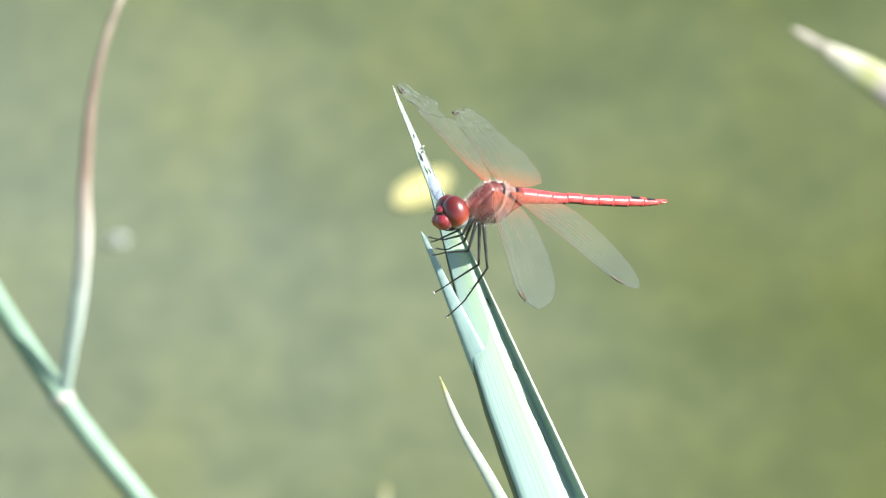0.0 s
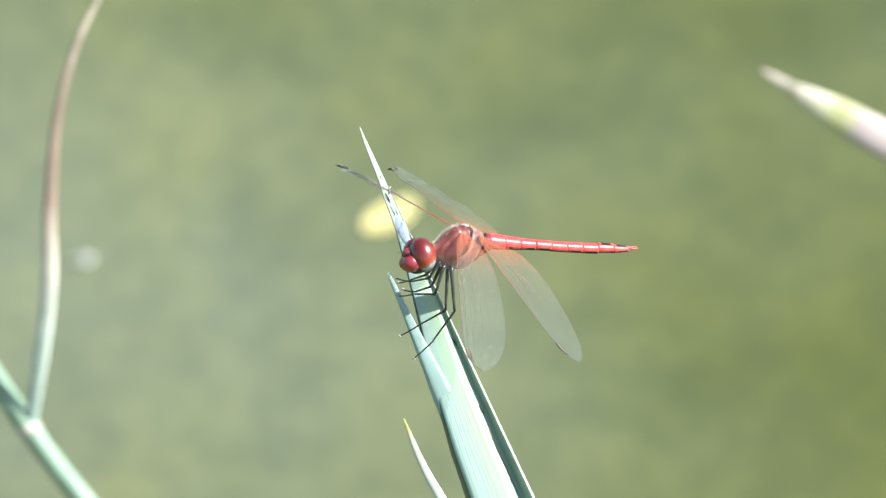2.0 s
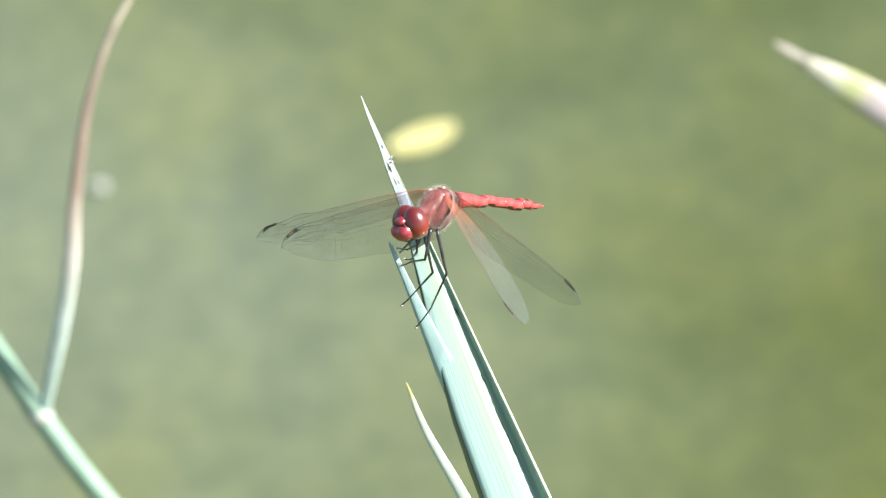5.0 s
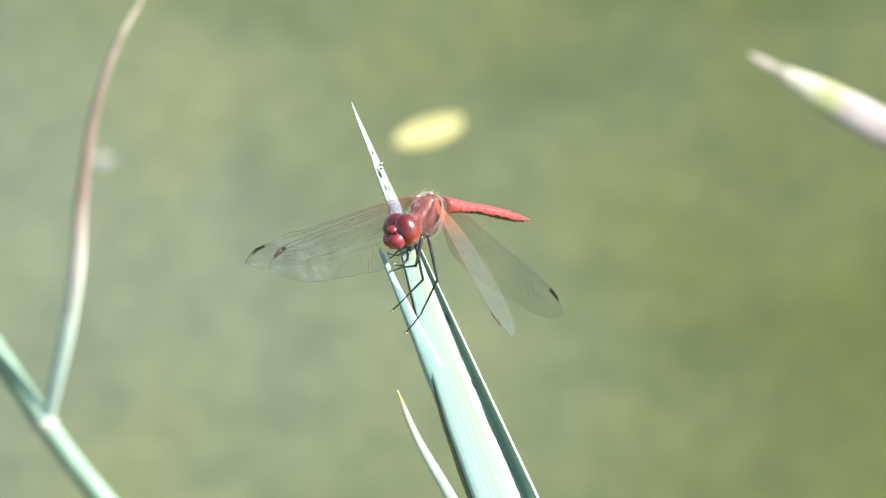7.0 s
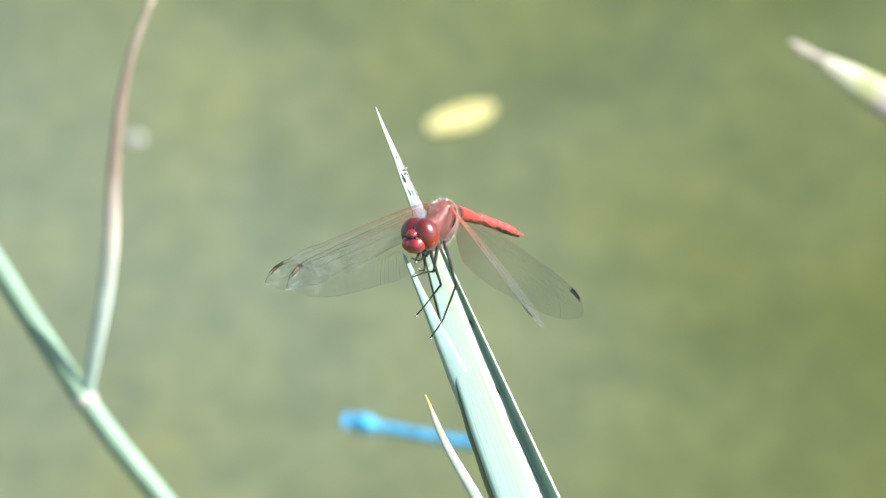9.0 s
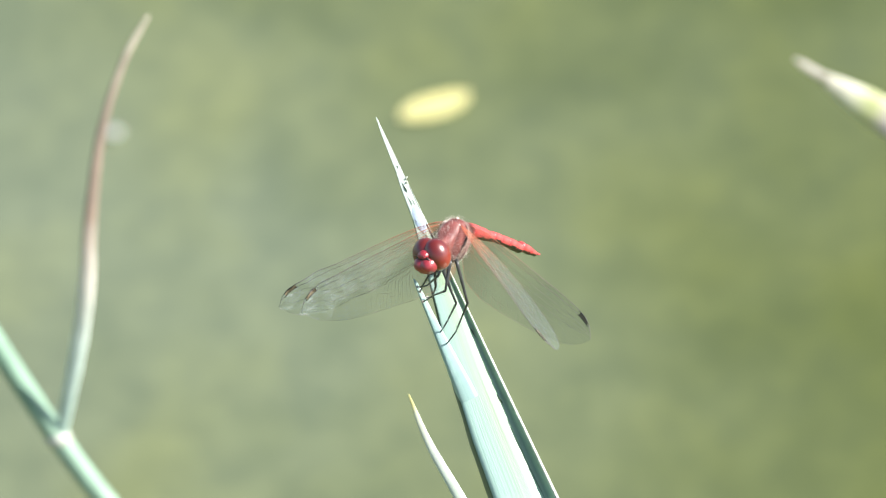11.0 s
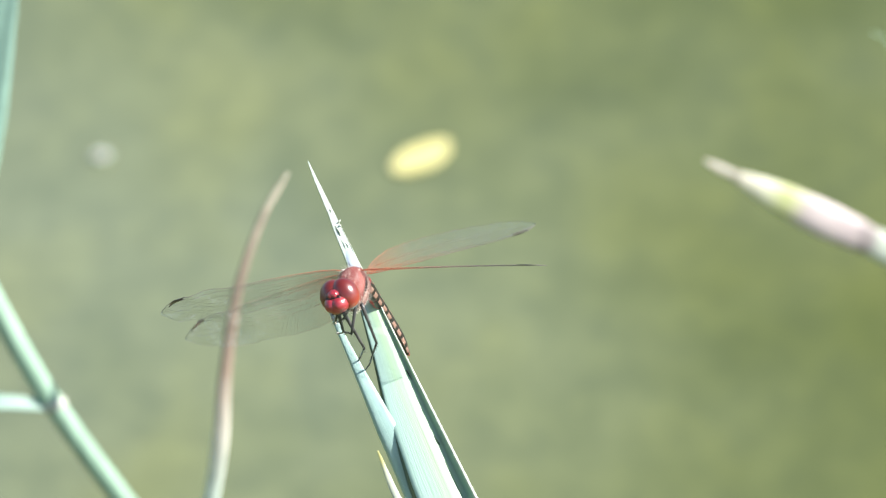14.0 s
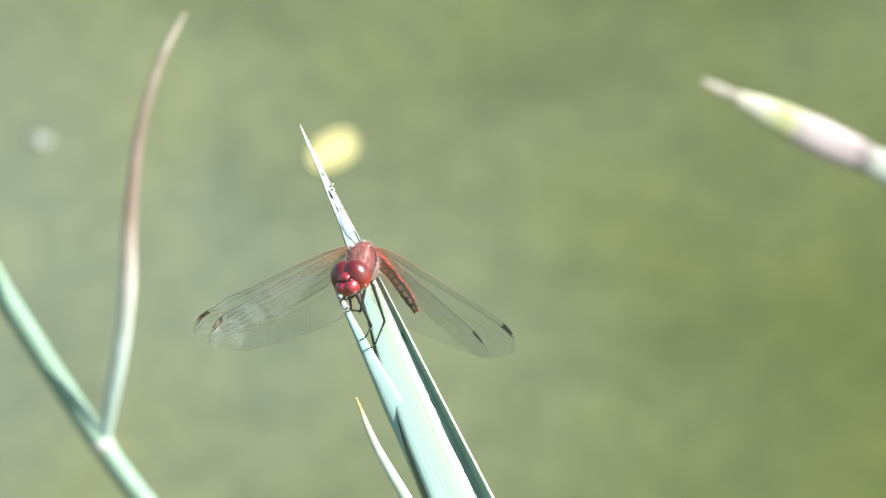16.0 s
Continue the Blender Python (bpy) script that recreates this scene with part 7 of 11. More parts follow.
    walk(fly_wings[1], [(t, pose(-0.0026, -0.0017, 0.0035, *p)) for t, *p in [
        (0.0, -2.4, -7.8, -7.3), (0.5, -7.8, -9.0, -3.2), (1.0, -8.8, -3.9, 7.2), (1.5, -5.4, -2.1, 12.1),
        (2.0, -3.9, -14.7, 7.6), (2.1, 6.5, -16.5, 8.8), (2.2, 17.1, -19.2, 9.1), (2.3, 16.3, -12.2, 8.5),
        (2.5, 14.4, -10.2, 3.5), (3.0, 19.7, -24.7, -1.5), (3.5, 32.3, -45.6, -10.5), (4.0, 46.5, -46.0, -17.6),
        (4.2, 47.7, -46.8, -18.0), (6.3, 75.8, -59.1, -41.9), (6.5, 78.2, -59.3, -43.8), (7.0, 78.9, -60.6, -44.2),
        (7.5, 87.1, -60.3, -46.2), (7.7, 78.3, -58.1, -38.5), (7.8, 72.5, -56.0, -33.2), (8.0, 65.3, -52.0, -29.3),
        (8.1, 66.3, -52.6, -28.8), (8.2, 66.4, -53.3, -27.8), (8.4, 68.8, -55.8, -29.5), (8.5, 71.8, -57.6, -32.9),
        (8.6, 70.9, -56.9, -32.3), (8.8, 69.9, -55.6, -32.0), (9.0, 74.8, -55.1, -38.3), (9.2, 75.1, -55.1, -38.5),
        (11.3, 79.6, -55.5, -42.4), (11.4, 79.7, -55.5, -42.6), (11.5, 79.8, -55.5, -42.6), (11.6, 83.2, -56.3, -47.4),
        (11.7, 83.0, -56.7, -47.4), (11.8, 83.1, -57.1, -47.6), (11.9, 83.1, -57.4, -47.9), (12.0, 83.5, -57.9, -48.4),
        (12.1, 84.2, -57.5, -49.5), (12.2, 84.9, -57.1, -50.6), (12.3, 85.4, -56.9, -51.5), (12.4, 85.8, -56.6, -52.1),
        (12.5, 85.7, -56.3, -52.3), (12.6, 86.3, -55.7, -53.0), (12.7, 87.0, -55.1, -53.6), (12.8, 73.1, -62.1, -47.3),
        (12.9, 43.5, -68.5, -26.1), (13.0, 21.0, -52.2, -2.4), (13.1, 44.5, -47.6, -23.5), (13.2, 21.9, -53.4, 1.3),
        (13.3, 18.7, -17.2, 21.9), (13.4, 4.5, -19.9, 23.0), (13.5, 11.3, -23.2, 24.0), (13.6, -23.9, -25.4, 17.7),
        (13.7, -5.6, -29.2, 10.2), (13.8, 2.8, -27.3, 5.6), (13.9, -4.3, -34.8, 20.2), (14.0, 23.3, -38.5, 0.5),
        (14.1, 35.8, -40.5, -15.2), (14.2, 21.3, -51.6, -5.4), (14.3, 25.8, -51.6, -8.3), (14.4, 30.2, -51.3, -11.1),
        (14.5, 34.7, -51.0, -14.1), (14.6, 34.7, -51.3, -13.6), (14.7, 34.6, -51.8, -12.8), (14.8, 34.6, -52.4, -11.9),
        (14.9, 34.4, -53.0, -10.9), (15.0, 34.3, -53.6, -9.9), (15.1, 35.4, -53.5, -10.9), (15.2, 36.4, -53.2, -12.1),
        (15.3, 38.2, -53.4, -14.4), (15.4, 41.5, -55.0, -18.4), (15.5, 43.3, -55.0, -20.1), (15.6, 49.6, -57.4, -26.7),
        (15.7, 56.7, -59.3, -34.3), (15.8, 59.5, -59.0, -36.4), (15.9, 64.9, -59.5, -42.1), (16.0, 67.7, -59.2, -45.1),]])
    walk(fly_wings[2], [(t, pose(0.0008, 0.0017, 0.0038, *p)) for t, *p in [
        (0.0, -12.2, -0.5, -13.9), (0.5, -17.3, -2.6, -15.0), (1.0, -22.3, -3.6, -13.0), (1.5, -26.2, -4.8, -12.7),
        (2.0, -27.8, -3.0, -14.6), (2.1, -16.9, 1.6, -12.0), (2.2, -6.4, 7.8, -8.2), (2.3, -11.1, 8.7, -13.1),
        (2.5, -17.2, -4.6, -16.8), (3.0, -16.6, -15.6, -14.2), (3.5, -26.7, -17.9, -13.3), (4.0, -19.0, -15.9, -15.3),
        (4.2, -19.9, -16.3, -15.4), (6.3, -28.7, -22.4, -13.8), (6.5, -29.5, -22.7, -13.7), (7.0, -30.6, -22.6, -12.9),
        (7.5, -32.6, -29.1, -8.1), (7.7, -35.9, -28.6, -8.1), (7.8, -37.4, -27.9, -8.5), (8.0, -39.9, -25.3, -10.6),
        (8.1, -38.3, -25.1, -11.5), (8.2, -36.9, -27.1, -10.8), (8.4, -33.4, -28.4, -12.0), (8.5, -31.6, -30.2, -12.0),
        (8.6, -30.4, -29.2, -12.6), (8.8, -28.5, -27.2, -13.4), (9.0, -27.3, -25.6, -13.0), (9.2, -27.6, -25.4, -12.8),
        (11.3, -27.7, -17.6, -15.9), (11.4, -27.9, -17.4, -15.9), (11.5, -28.0, -17.4, -15.9), (11.6, -28.7, -18.1, -16.0),
        (11.7, -29.5, -18.9, -15.9), (11.8, -30.6, -19.9, -15.4), (11.9, -31.7, -21.0, -14.8), (12.0, -33.0, -22.1, -13.9),
        (12.1, -33.8, -22.7, -12.8), (12.2, -34.6, -23.2, -11.8), (12.3, -35.3, -23.7, -11.0), (12.4, -35.7, -24.0, -10.4),
        (12.5, -36.0, -24.2, -10.2), (12.6, -34.2, -23.9, -11.1), (12.7, -32.3, -23.6, -11.8), (12.8, -39.5, -37.4, 3.6),
        (12.9, -55.0, -49.3, 29.2), (13.0, -61.8, -26.5, 60.3), (13.1, -55.7, -32.7, 58.5), (13.2, -54.7, -39.6, 54.5),
        (13.3, -46.2, -56.7, 34.7), (13.4, -37.7, -47.0, 51.1), (13.5, -54.1, -47.9, 36.4), (13.6, -37.2, -12.1, -24.1),
        (13.7, 3.2, 4.8, -28.7), (13.8, -5.3, -2.2, 8.3), (13.9, -10.2, 0.8, 4.4), (14.0, 2.3, 2.8, 6.1),
        (14.1, -14.1, -6.0, 0.6), (14.2, -31.0, -30.4, -2.4), (14.3, -32.5, -29.3, -5.2), (14.4, -34.0, -28.3, -7.8),
        (14.5, -35.5, -29.8, -8.7), (14.6, -36.6, -30.0, -7.7), (14.7, -37.6, -33.1, -4.9), (14.8, -38.5, -34.2, -3.8),
        (14.9, -39.4, -35.3, -2.7), (15.0, -40.6, -38.4, 0.6), (15.1, -40.2, -39.7, 0.2), (15.2, -40.1, -40.5, -0.0),
        (15.3, -40.6, -40.9, 0.1), (15.4, -41.8, -41.5, 1.2), (15.5, -43.5, -42.0, 3.0), (15.6, -43.9, -42.3, 4.2),
        (15.7, -44.4, -42.6, 5.5), (15.8, -45.6, -45.2, 9.2), (15.9, -45.4, -45.5, 9.6), (16.0, -44.3, -45.9, 8.9),]])
    walk(fly_wings[3], [(t, pose(-0.0026, 0.0017, 0.0035, *p)) for t, *p in [
        (0.0, -7.6, -6.5, 19.7), (0.5, -11.1, -9.5, 18.0), (1.0, -16.0, -11.5, 18.6), (1.5, -21.3, -12.0, 19.5),
        (2.0, -24.7, -10.5, 22.0), (2.1, -13.9, -10.0, 20.3), (2.2, -3.7, -10.2, 16.5), (2.3, -6.6, -9.1, 15.2),
        (2.5, -12.5, -15.0, 11.9), (3.0, -12.6, -23.0, 13.6), (3.5, -21.0, -37.3, 16.6), (4.0, -14.6, -45.0, 14.6),
        (4.2, -16.1, -46.0, 15.4), (6.3, -41.2, -60.2, 36.3), (6.5, -43.8, -61.0, 38.4), (7.0, -46.5, -60.9, 41.0),
        (7.5, -49.8, -60.3, 46.8), (7.7, -47.8, -56.4, 42.1), (7.8, -46.8, -54.5, 39.5), (8.0, -43.3, -48.5, 30.8),
        (8.1, -44.2, -50.9, 33.2), (8.2, -45.3, -53.5, 35.2), (8.4, -48.0, -58.7, 39.1), (8.5, -49.4, -61.3, 41.1),
        (8.6, -48.2, -61.3, 39.5), (8.8, -45.6, -61.4, 36.9), (9.0, -45.3, -63.4, 39.0), (9.2, -46.6, -63.1, 39.9),
        (11.3, -76.8, -66.7, 71.8), (11.4, -77.4, -66.5, 72.3), (11.5, -77.6, -66.2, 72.6), (11.6, -78.9, -65.8, 73.1),
        (11.7, -79.8, -65.1, 73.3), (11.8, -80.2, -64.5, 73.2), (11.9, -80.6, -63.7, 72.9), (12.0, -80.8, -62.9, 72.5),
        (12.1, -79.5, -62.5, 71.4), (12.2, -78.1, -62.0, 70.3), (12.3, -77.1, -61.6, 69.6), (12.4, -76.2, -61.2, 69.0),
        (12.5, -75.8, -61.0, 68.7), (12.6, -75.0, -62.1, 68.0), (12.7, -74.2, -63.2, 67.2), (12.8, -85.7, -65.9, 70.7),
        (12.9, -87.9, -66.1, 62.1), (13.0, -79.2, -38.9, 66.7), (13.1, -59.8, -35.5, 35.3), (13.2, -41.1, -33.2, -3.4),
        (13.3, -8.9, -8.0, -12.4), (13.4, -3.4, 5.2, -12.9), (13.5, -9.9, 26.7, -22.9), (13.6, 0.7, -11.9, -11.1),
        (13.7, 10.3, 9.1, -30.0), (13.8, 1.5, 8.7, 11.8), (13.9, 30.3, 12.9, 25.5), (14.0, 17.8, 25.5, 20.2),
        (14.1, -2.1, -0.0, 0.2), (14.2, -35.8, -36.2, 27.8), (14.3, -36.5, -41.7, 31.0), (14.4, -37.8, -47.2, 34.6),
        (14.5, -39.7, -52.6, 38.7), (14.6, -44.4, -53.8, 43.2), (14.7, -46.7, -53.1, 43.8), (14.8, -50.5, -54.8, 47.3),
        (14.9, -52.3, -54.5, 47.3), (15.0, -56.5, -56.2, 51.4), (15.1, -56.4, -57.1, 50.3), (15.2, -57.0, -57.5, 50.1),
        (15.3, -58.5, -57.5, 51.1), (15.4, -60.8, -57.1, 53.2), (15.5, -63.5, -56.5, 56.0), (15.6, -67.5, -58.1, 62.4),
        (15.7, -68.7, -58.1, 64.5), (15.8, -69.8, -58.1, 66.3), (15.9, -70.3, -58.5, 67.3), (16.0, -70.1, -59.1, 67.4),]])
    walk(fly_rings[0], [(t, pose(*p)) for t, *p in [
        (0.0, -0.0055, 0.0000, 0.0022, 0.0, -1.4, -4.2), (0.5, -0.0055, 0.0000, 0.0022, 0.0, -0.7, -4.6),
        (1.0, -0.0055, 0.0000, 0.0022, 0.0, -0.1, -5.5), (1.5, -0.0055, 0.0000, 0.0022, 0.0, 0.3, -5.2),
        (2.0, -0.0055, 0.0000, 0.0022, 0.0, -0.1, -4.3), (2.1, -0.0055, 0.0000, 0.0022, 0.0, 2.6, -1.2),
        (2.2, -0.0055, 0.0000, 0.0022, 0.0, 5.4, 1.9), (2.3, -0.0055, 0.0000, 0.0022, 0.0, 3.8, 1.3),
        (2.5, -0.0055, 0.0000, 0.0022, 0.0, 0.6, 0.1), (3.0, -0.0055, 0.0000, 0.0022, 0.0, 0.1, -0.3),
        (3.5, -0.0055, 0.0000, 0.0022, 0.0, -2.1, -0.7), (4.0, -0.0055, 0.0000, 0.0022, 0.0, -3.7, 2.5),
        (4.2, -0.0055, 0.0000, 0.0022, 0.0, -4.0, 2.3), (6.3, -0.0055, 0.0000, 0.0022, 0.0, -7.0, -0.3),
        (6.5, -0.0055, 0.0000, 0.0022, 0.0, -7.3, -0.6), (7.0, -0.0055, 0.0000, 0.0022, 0.0, -7.8, -0.2),
        (7.5, -0.0055, 0.0000, 0.0022, 0.0, -7.4, -0.6), (7.7, -0.0055, 0.0000, 0.0022, 0.0, 1.6, -2.8),
        (7.8, -0.0055, 0.0000, 0.0022, 0.0, 6.0, -3.9), (8.0, -0.0055, 0.0000, 0.0022, 0.0, 15.0, -6.2),
        (8.1, -0.0055, 0.0000, 0.0022, 0.0, 12.3, -6.6), (8.2, -0.0055, 0.0000, 0.0022, 0.0, 9.5, -7.1),
        (8.3, -0.0055, 0.0000, 0.0022, 0.0, -7.6, 0.6), (8.4, -0.0055, 0.0000, 0.0022, 0.0, 4.0, -8.1), (8.5, -0.0055, 0.0000, 0.0022, 0.0, 1.3, -8.6),
        (8.6, -0.0055, 0.0000, 0.0022, 0.0, -0.5, -6.8), (8.8, -0.0055, 0.0000, 0.0022, 0.0, -4.0, -3.1),
        (9.0, -0.0055, 0.0000, 0.0022, 0.0, -7.6, 0.6), (9.2, -0.0055, 0.0000, 0.0022, 0.0, -7.7, 0.5),
        (11.3, -0.0055, 0.0000, 0.0022, 0.0, -9.6, -1.4), (11.4, -0.0055, 0.0000, 0.0022, 0.0, -9.7, -1.5),
        (11.5, -0.0055, 0.0000, 0.0022, 0.0, -9.8, -1.6), (11.6, -0.0055, 0.0000, 0.0022, 0.0, -8.7, -2.5),
        (11.7, -0.0055, 0.0000, 0.0022, 0.0, -7.7, -3.4), (11.8, -0.0055, 0.0000, 0.0022, 0.0, -6.6, -4.3),
        (11.9, -0.0055, 0.0000, 0.0022, 0.0, -5.6, -5.3), (12.0, -0.0055, 0.0000, 0.0022, 0.0, -4.6, -6.2),
        (12.1, -0.0055, 0.0000, 0.0022, 0.0, -5.0, -6.3), (12.2, -0.0055, 0.0000, 0.0022, 0.0, -5.4, -6.4),
        (12.3, -0.0055, 0.0000, 0.0022, 0.0, -5.8, -6.6), (12.4, -0.0055, 0.0000, 0.0022, 0.0, -6.3, -6.7),
        (12.5, -0.0055, 0.0000, 0.0022, 0.0, -6.7, -6.8), (12.6, -0.0055, 0.0000, 0.0022, 0.0, -6.6, -5.6),
        (12.7, -0.0055, 0.0000, 0.0022, 0.0, -6.5, -4.3), (12.8, -0.0055, 0.0000, 0.0022, 0.0, -2.8, -8.3),
        (12.9, -0.0055, 0.0000, 0.0022, 0.0, 0.8, -12.2), (13.0, -0.0055, 0.0000, 0.0022, 0.0, 6.5, -21.2),
        (13.1, -0.0055, 0.0000, 0.0022, 0.0, 7.5, -20.9), (13.2, -0.0055, 0.0000, 0.0022, 0.0, 2.2, -14.9),
        (13.3, -0.0055, 0.0000, 0.0022, 0.0, -13.4, 15.0), (13.4, -0.0055, 0.0000, 0.0022, 0.0, -8.6, 12.2),
        (13.5, -0.0055, 0.0000, 0.0022, 0.0, -22.1, 17.7), (13.6, -0.0055, 0.0000, 0.0022, 0.0, -10.1, 18.7),
        (13.7, -0.0055, 0.0000, 0.0022, 0.0, -5.3, 4.5), (13.8, -0.0055, 0.0000, 0.0022, 0.0, -5.5, -2.6),
        (13.9, -0.0055, 0.0000, 0.0022, 28.0, -15.9, 20.3), (14.0, -0.0055, 0.0000, 0.0022, 62.0, -13.9, 0.3),
        (14.1, -0.0055, 0.0000, 0.0022, 46.0, -15.9, -1.0), (14.2, -0.0055, 0.0000, 0.0022, 28.0, -14.8, -2.5),
        (14.3, -0.0055, 0.0000, 0.0022, 28.0, -15.0, -1.7), (14.4, -0.0055, 0.0000, 0.0022, 28.0, -15.2, -0.8),
        (14.5, -0.0055, 0.0000, 0.0022, 28.0, -15.3, 0.0), (14.6, -0.0055, 0.0000, 0.0022, 28.0, -15.6, -0.6),
        (14.7, -0.0055, 0.0000, 0.0022, 28.0, -15.9, -1.3), (14.8, -0.0055, 0.0000, 0.0022, 28.0, -16.1, -1.9),
        (14.9, -0.0055, 0.0000, 0.0022, 28.0, -16.4, -2.5), (15.0, -0.0055, 0.0000, 0.0022, 28.0, -16.6, -3.2),
        (15.1, -0.0055, 0.0000, 0.0022, 28.0, -16.8, -3.4), (15.2, -0.0055, 0.0000, 0.0022, 28.0, -17.0, -3.6),
        (15.3, -0.0055, 0.0000, 0.0022, 28.0, -17.2, -3.8), (15.4, -0.0055, 0.0000, 0.0022, 28.0, -17.4, -4.0),
        (15.5, -0.0055, 0.0000, 0.0022, 28.0, -17.5, -4.2), (15.6, -0.0055, 0.0000, 0.0022, 28.0, -17.1, -3.7),
        (15.7, -0.0055, 0.0000, 0.0022, 28.0, -16.6, -3.2), (15.8, -0.0055, 0.0000, 0.0022, 28.0, -16.1, -2.7),
        (15.9, -0.0055, 0.0000, 0.0022, 28.0, -15.6, -2.2), (16.0, -0.0055, 0.0000, 0.0022, 28.0, -15.1, -1.7),]])
    walk(fly_rings[1], [(t, pose(*p)) for t, *p in [
        (0.0, -0.0084, 0.0002, 0.0021, 0.0, -1.1, -4.2), (0.5, -0.0084, 0.0002, 0.0021, 0.0, -0.3, -4.6),
        (1.0, -0.0084, 0.0003, 0.0022, 0.0, 0.4, -5.5), (1.5, -0.0084, 0.0003, 0.0022, 0.0, 0.9, -5.2),
        (2.0, -0.0084, 0.0002, 0.0022, 0.0, 0.4, -4.3), (2.1, -0.0084, 0.0001, 0.0023, 0.0, 3.6, -1.2),
        (2.2, -0.0084, -0.0001, 0.0024, 0.0, 6.8, 1.9), (2.3, -0.0084, -0.0001, 0.0024, 0.0, 5.0, 1.3),
        (2.5, -0.0084, -0.0000, 0.0022, 0.0, 1.2, 0.1), (3.0, -0.0084, 0.0000, 0.0022, 0.0, 0.7, -0.3),
        (3.5, -0.0084, 0.0000, 0.0021, 0.0, -1.9, -0.7), (4.0, -0.0084, -0.0001, 0.0020, 0.0, -3.8, 2.5),
        (4.2, -0.0084, -0.0001, 0.0020, 0.0, -4.1, 2.3), (6.3, -0.0084, 0.0000, 0.0018, 0.0, -7.6, -0.3),
        (6.5, -0.0084, 0.0000, 0.0018, 0.0, -7.9, -0.6), (7.0, -0.0084, 0.0000, 0.0018, 0.0, -8.5, -0.2),
        (7.5, -0.0084, 0.0000, 0.0018, 0.0, -8.1, -0.6), (7.7, -0.0084, 0.0001, 0.0023, 0.0, 2.4, -2.8),
        (7.8, -0.0084, 0.0002, 0.0025, 0.0, 7.6, -3.9), (8.0, -0.0083, 0.0003, 0.0029, 0.0, 18.1, -6.2),
        (8.1, -0.0083, 0.0003, 0.0028, 0.0, 14.9, -6.6), (8.2, -0.0083, 0.0004, 0.0027, 0.0, 11.7, -7.1),
        (8.3, -0.0084, -0.0000, 0.0018, 0.0, -8.3, 0.6), (8.4, -0.0084, 0.0004, 0.0024, 0.0, 5.3, -8.1), (8.5, -0.0084, 0.0004, 0.0022, 0.0, 2.1, -8.6),
        (8.6, -0.0084, 0.0003, 0.0022, 0.0, 0.0, -6.8), (8.8, -0.0084, 0.0002, 0.0020, 0.0, -4.1, -3.1),
        (9.0, -0.0084, -0.0000, 0.0018, 0.0, -8.3, 0.6), (9.2, -0.0084, -0.0000, 0.0018, 0.0, -8.5, 0.5),
        (11.3, -0.0084, 0.0001, 0.0017, 0.0, -10.6, -1.4), (11.4, -0.0084, 0.0001, 0.0017, 0.0, -10.7, -1.5),
        (11.5, -0.0084, 0.0001, 0.0017, 0.0, -10.8, -1.6), (11.6, -0.0084, 0.0001, 0.0017, 0.0, -9.6, -2.5),
        (11.7, -0.0084, 0.0002, 0.0018, 0.0, -8.4, -3.4), (11.8, -0.0084, 0.0002, 0.0018, 0.0, -7.2, -4.3),
        (11.9, -0.0084, 0.0003, 0.0019, 0.0, -6.0, -5.3), (12.0, -0.0084, 0.0003, 0.0019, 0.0, -4.7, -6.2),
        (12.1, -0.0084, 0.0003, 0.0019, 0.0, -5.2, -6.3), (12.2, -0.0084, 0.0003, 0.0019, 0.0, -5.7, -6.4),
        (12.3, -0.0084, 0.0003, 0.0019, 0.0, -6.2, -6.6), (12.4, -0.0084, 0.0003, 0.0019, 0.0, -6.7, -6.7),
        (12.5, -0.0084, 0.0003, 0.0018, 0.0, -7.2, -6.8), (12.6, -0.0084, 0.0003, 0.0018, 0.0, -7.1, -5.6),
        (12.7, -0.0084, 0.0002, 0.0018, 0.0, -7.0, -4.3), (12.8, -0.0084, 0.0004, 0.0020, 0.0, -2.7, -8.3),
        (12.9, -0.0084, 0.0006, 0.0022, 0.0, 1.5, -12.2), (13.0, -0.0082, 0.0010, 0.0025, 0.0, 8.2, -21.2),
        (13.1, -0.0082, 0.0010, 0.0026, 0.0, 9.3, -20.9), (13.2, -0.0083, 0.0008, 0.0023, 0.0, 3.1, -14.9),
        (13.3, -0.0083, -0.0007, 0.0015, 0.0, -15.1, 15.0), (13.4, -0.0084, -0.0006, 0.0017, 0.0, -9.4, 12.2),
        (13.5, -0.0082, -0.0008, 0.0011, 0.0, -25.3, 17.7), (13.6, -0.0083, -0.0009, 0.0017, 0.0, -11.3, 18.7),
        (13.7, -0.0084, -0.0002, 0.0019, 0.0, -5.6, 4.5), (13.8, -0.0084, 0.0001, 0.0019, 0.0, -5.8, -2.6),
        (13.9, -0.0082, -0.0010, 0.0014, 28.0, -18.0, 20.3), (14.0, -0.0084, -0.0000, 0.0015, 62.0, -15.7, 0.3),
        (14.1, -0.0084, 0.0001, 0.0014, 46.0, -18.0, -1.0), (14.2, -0.0084, 0.0001, 0.0014, 28.0, -16.7, -2.5),
        (14.3, -0.0084, 0.0001, 0.0014, 28.0, -16.9, -1.7), (14.4, -0.0084, 0.0000, 0.0014, 28.0, -17.1, -0.8),
        (14.5, -0.0084, -0.0000, 0.0014, 28.0, -17.3, 0.0), (14.6, -0.0084, 0.0000, 0.0014, 28.0, -17.6, -0.6),
        (14.7, -0.0084, 0.0001, 0.0014, 28.0, -17.9, -1.3), (14.8, -0.0084, 0.0001, 0.0014, 28.0, -18.2, -1.9),
        (14.9, -0.0084, 0.0001, 0.0013, 28.0, -18.5, -2.5), (15.0, -0.0084, 0.0002, 0.0013, 28.0, -18.8, -3.2),
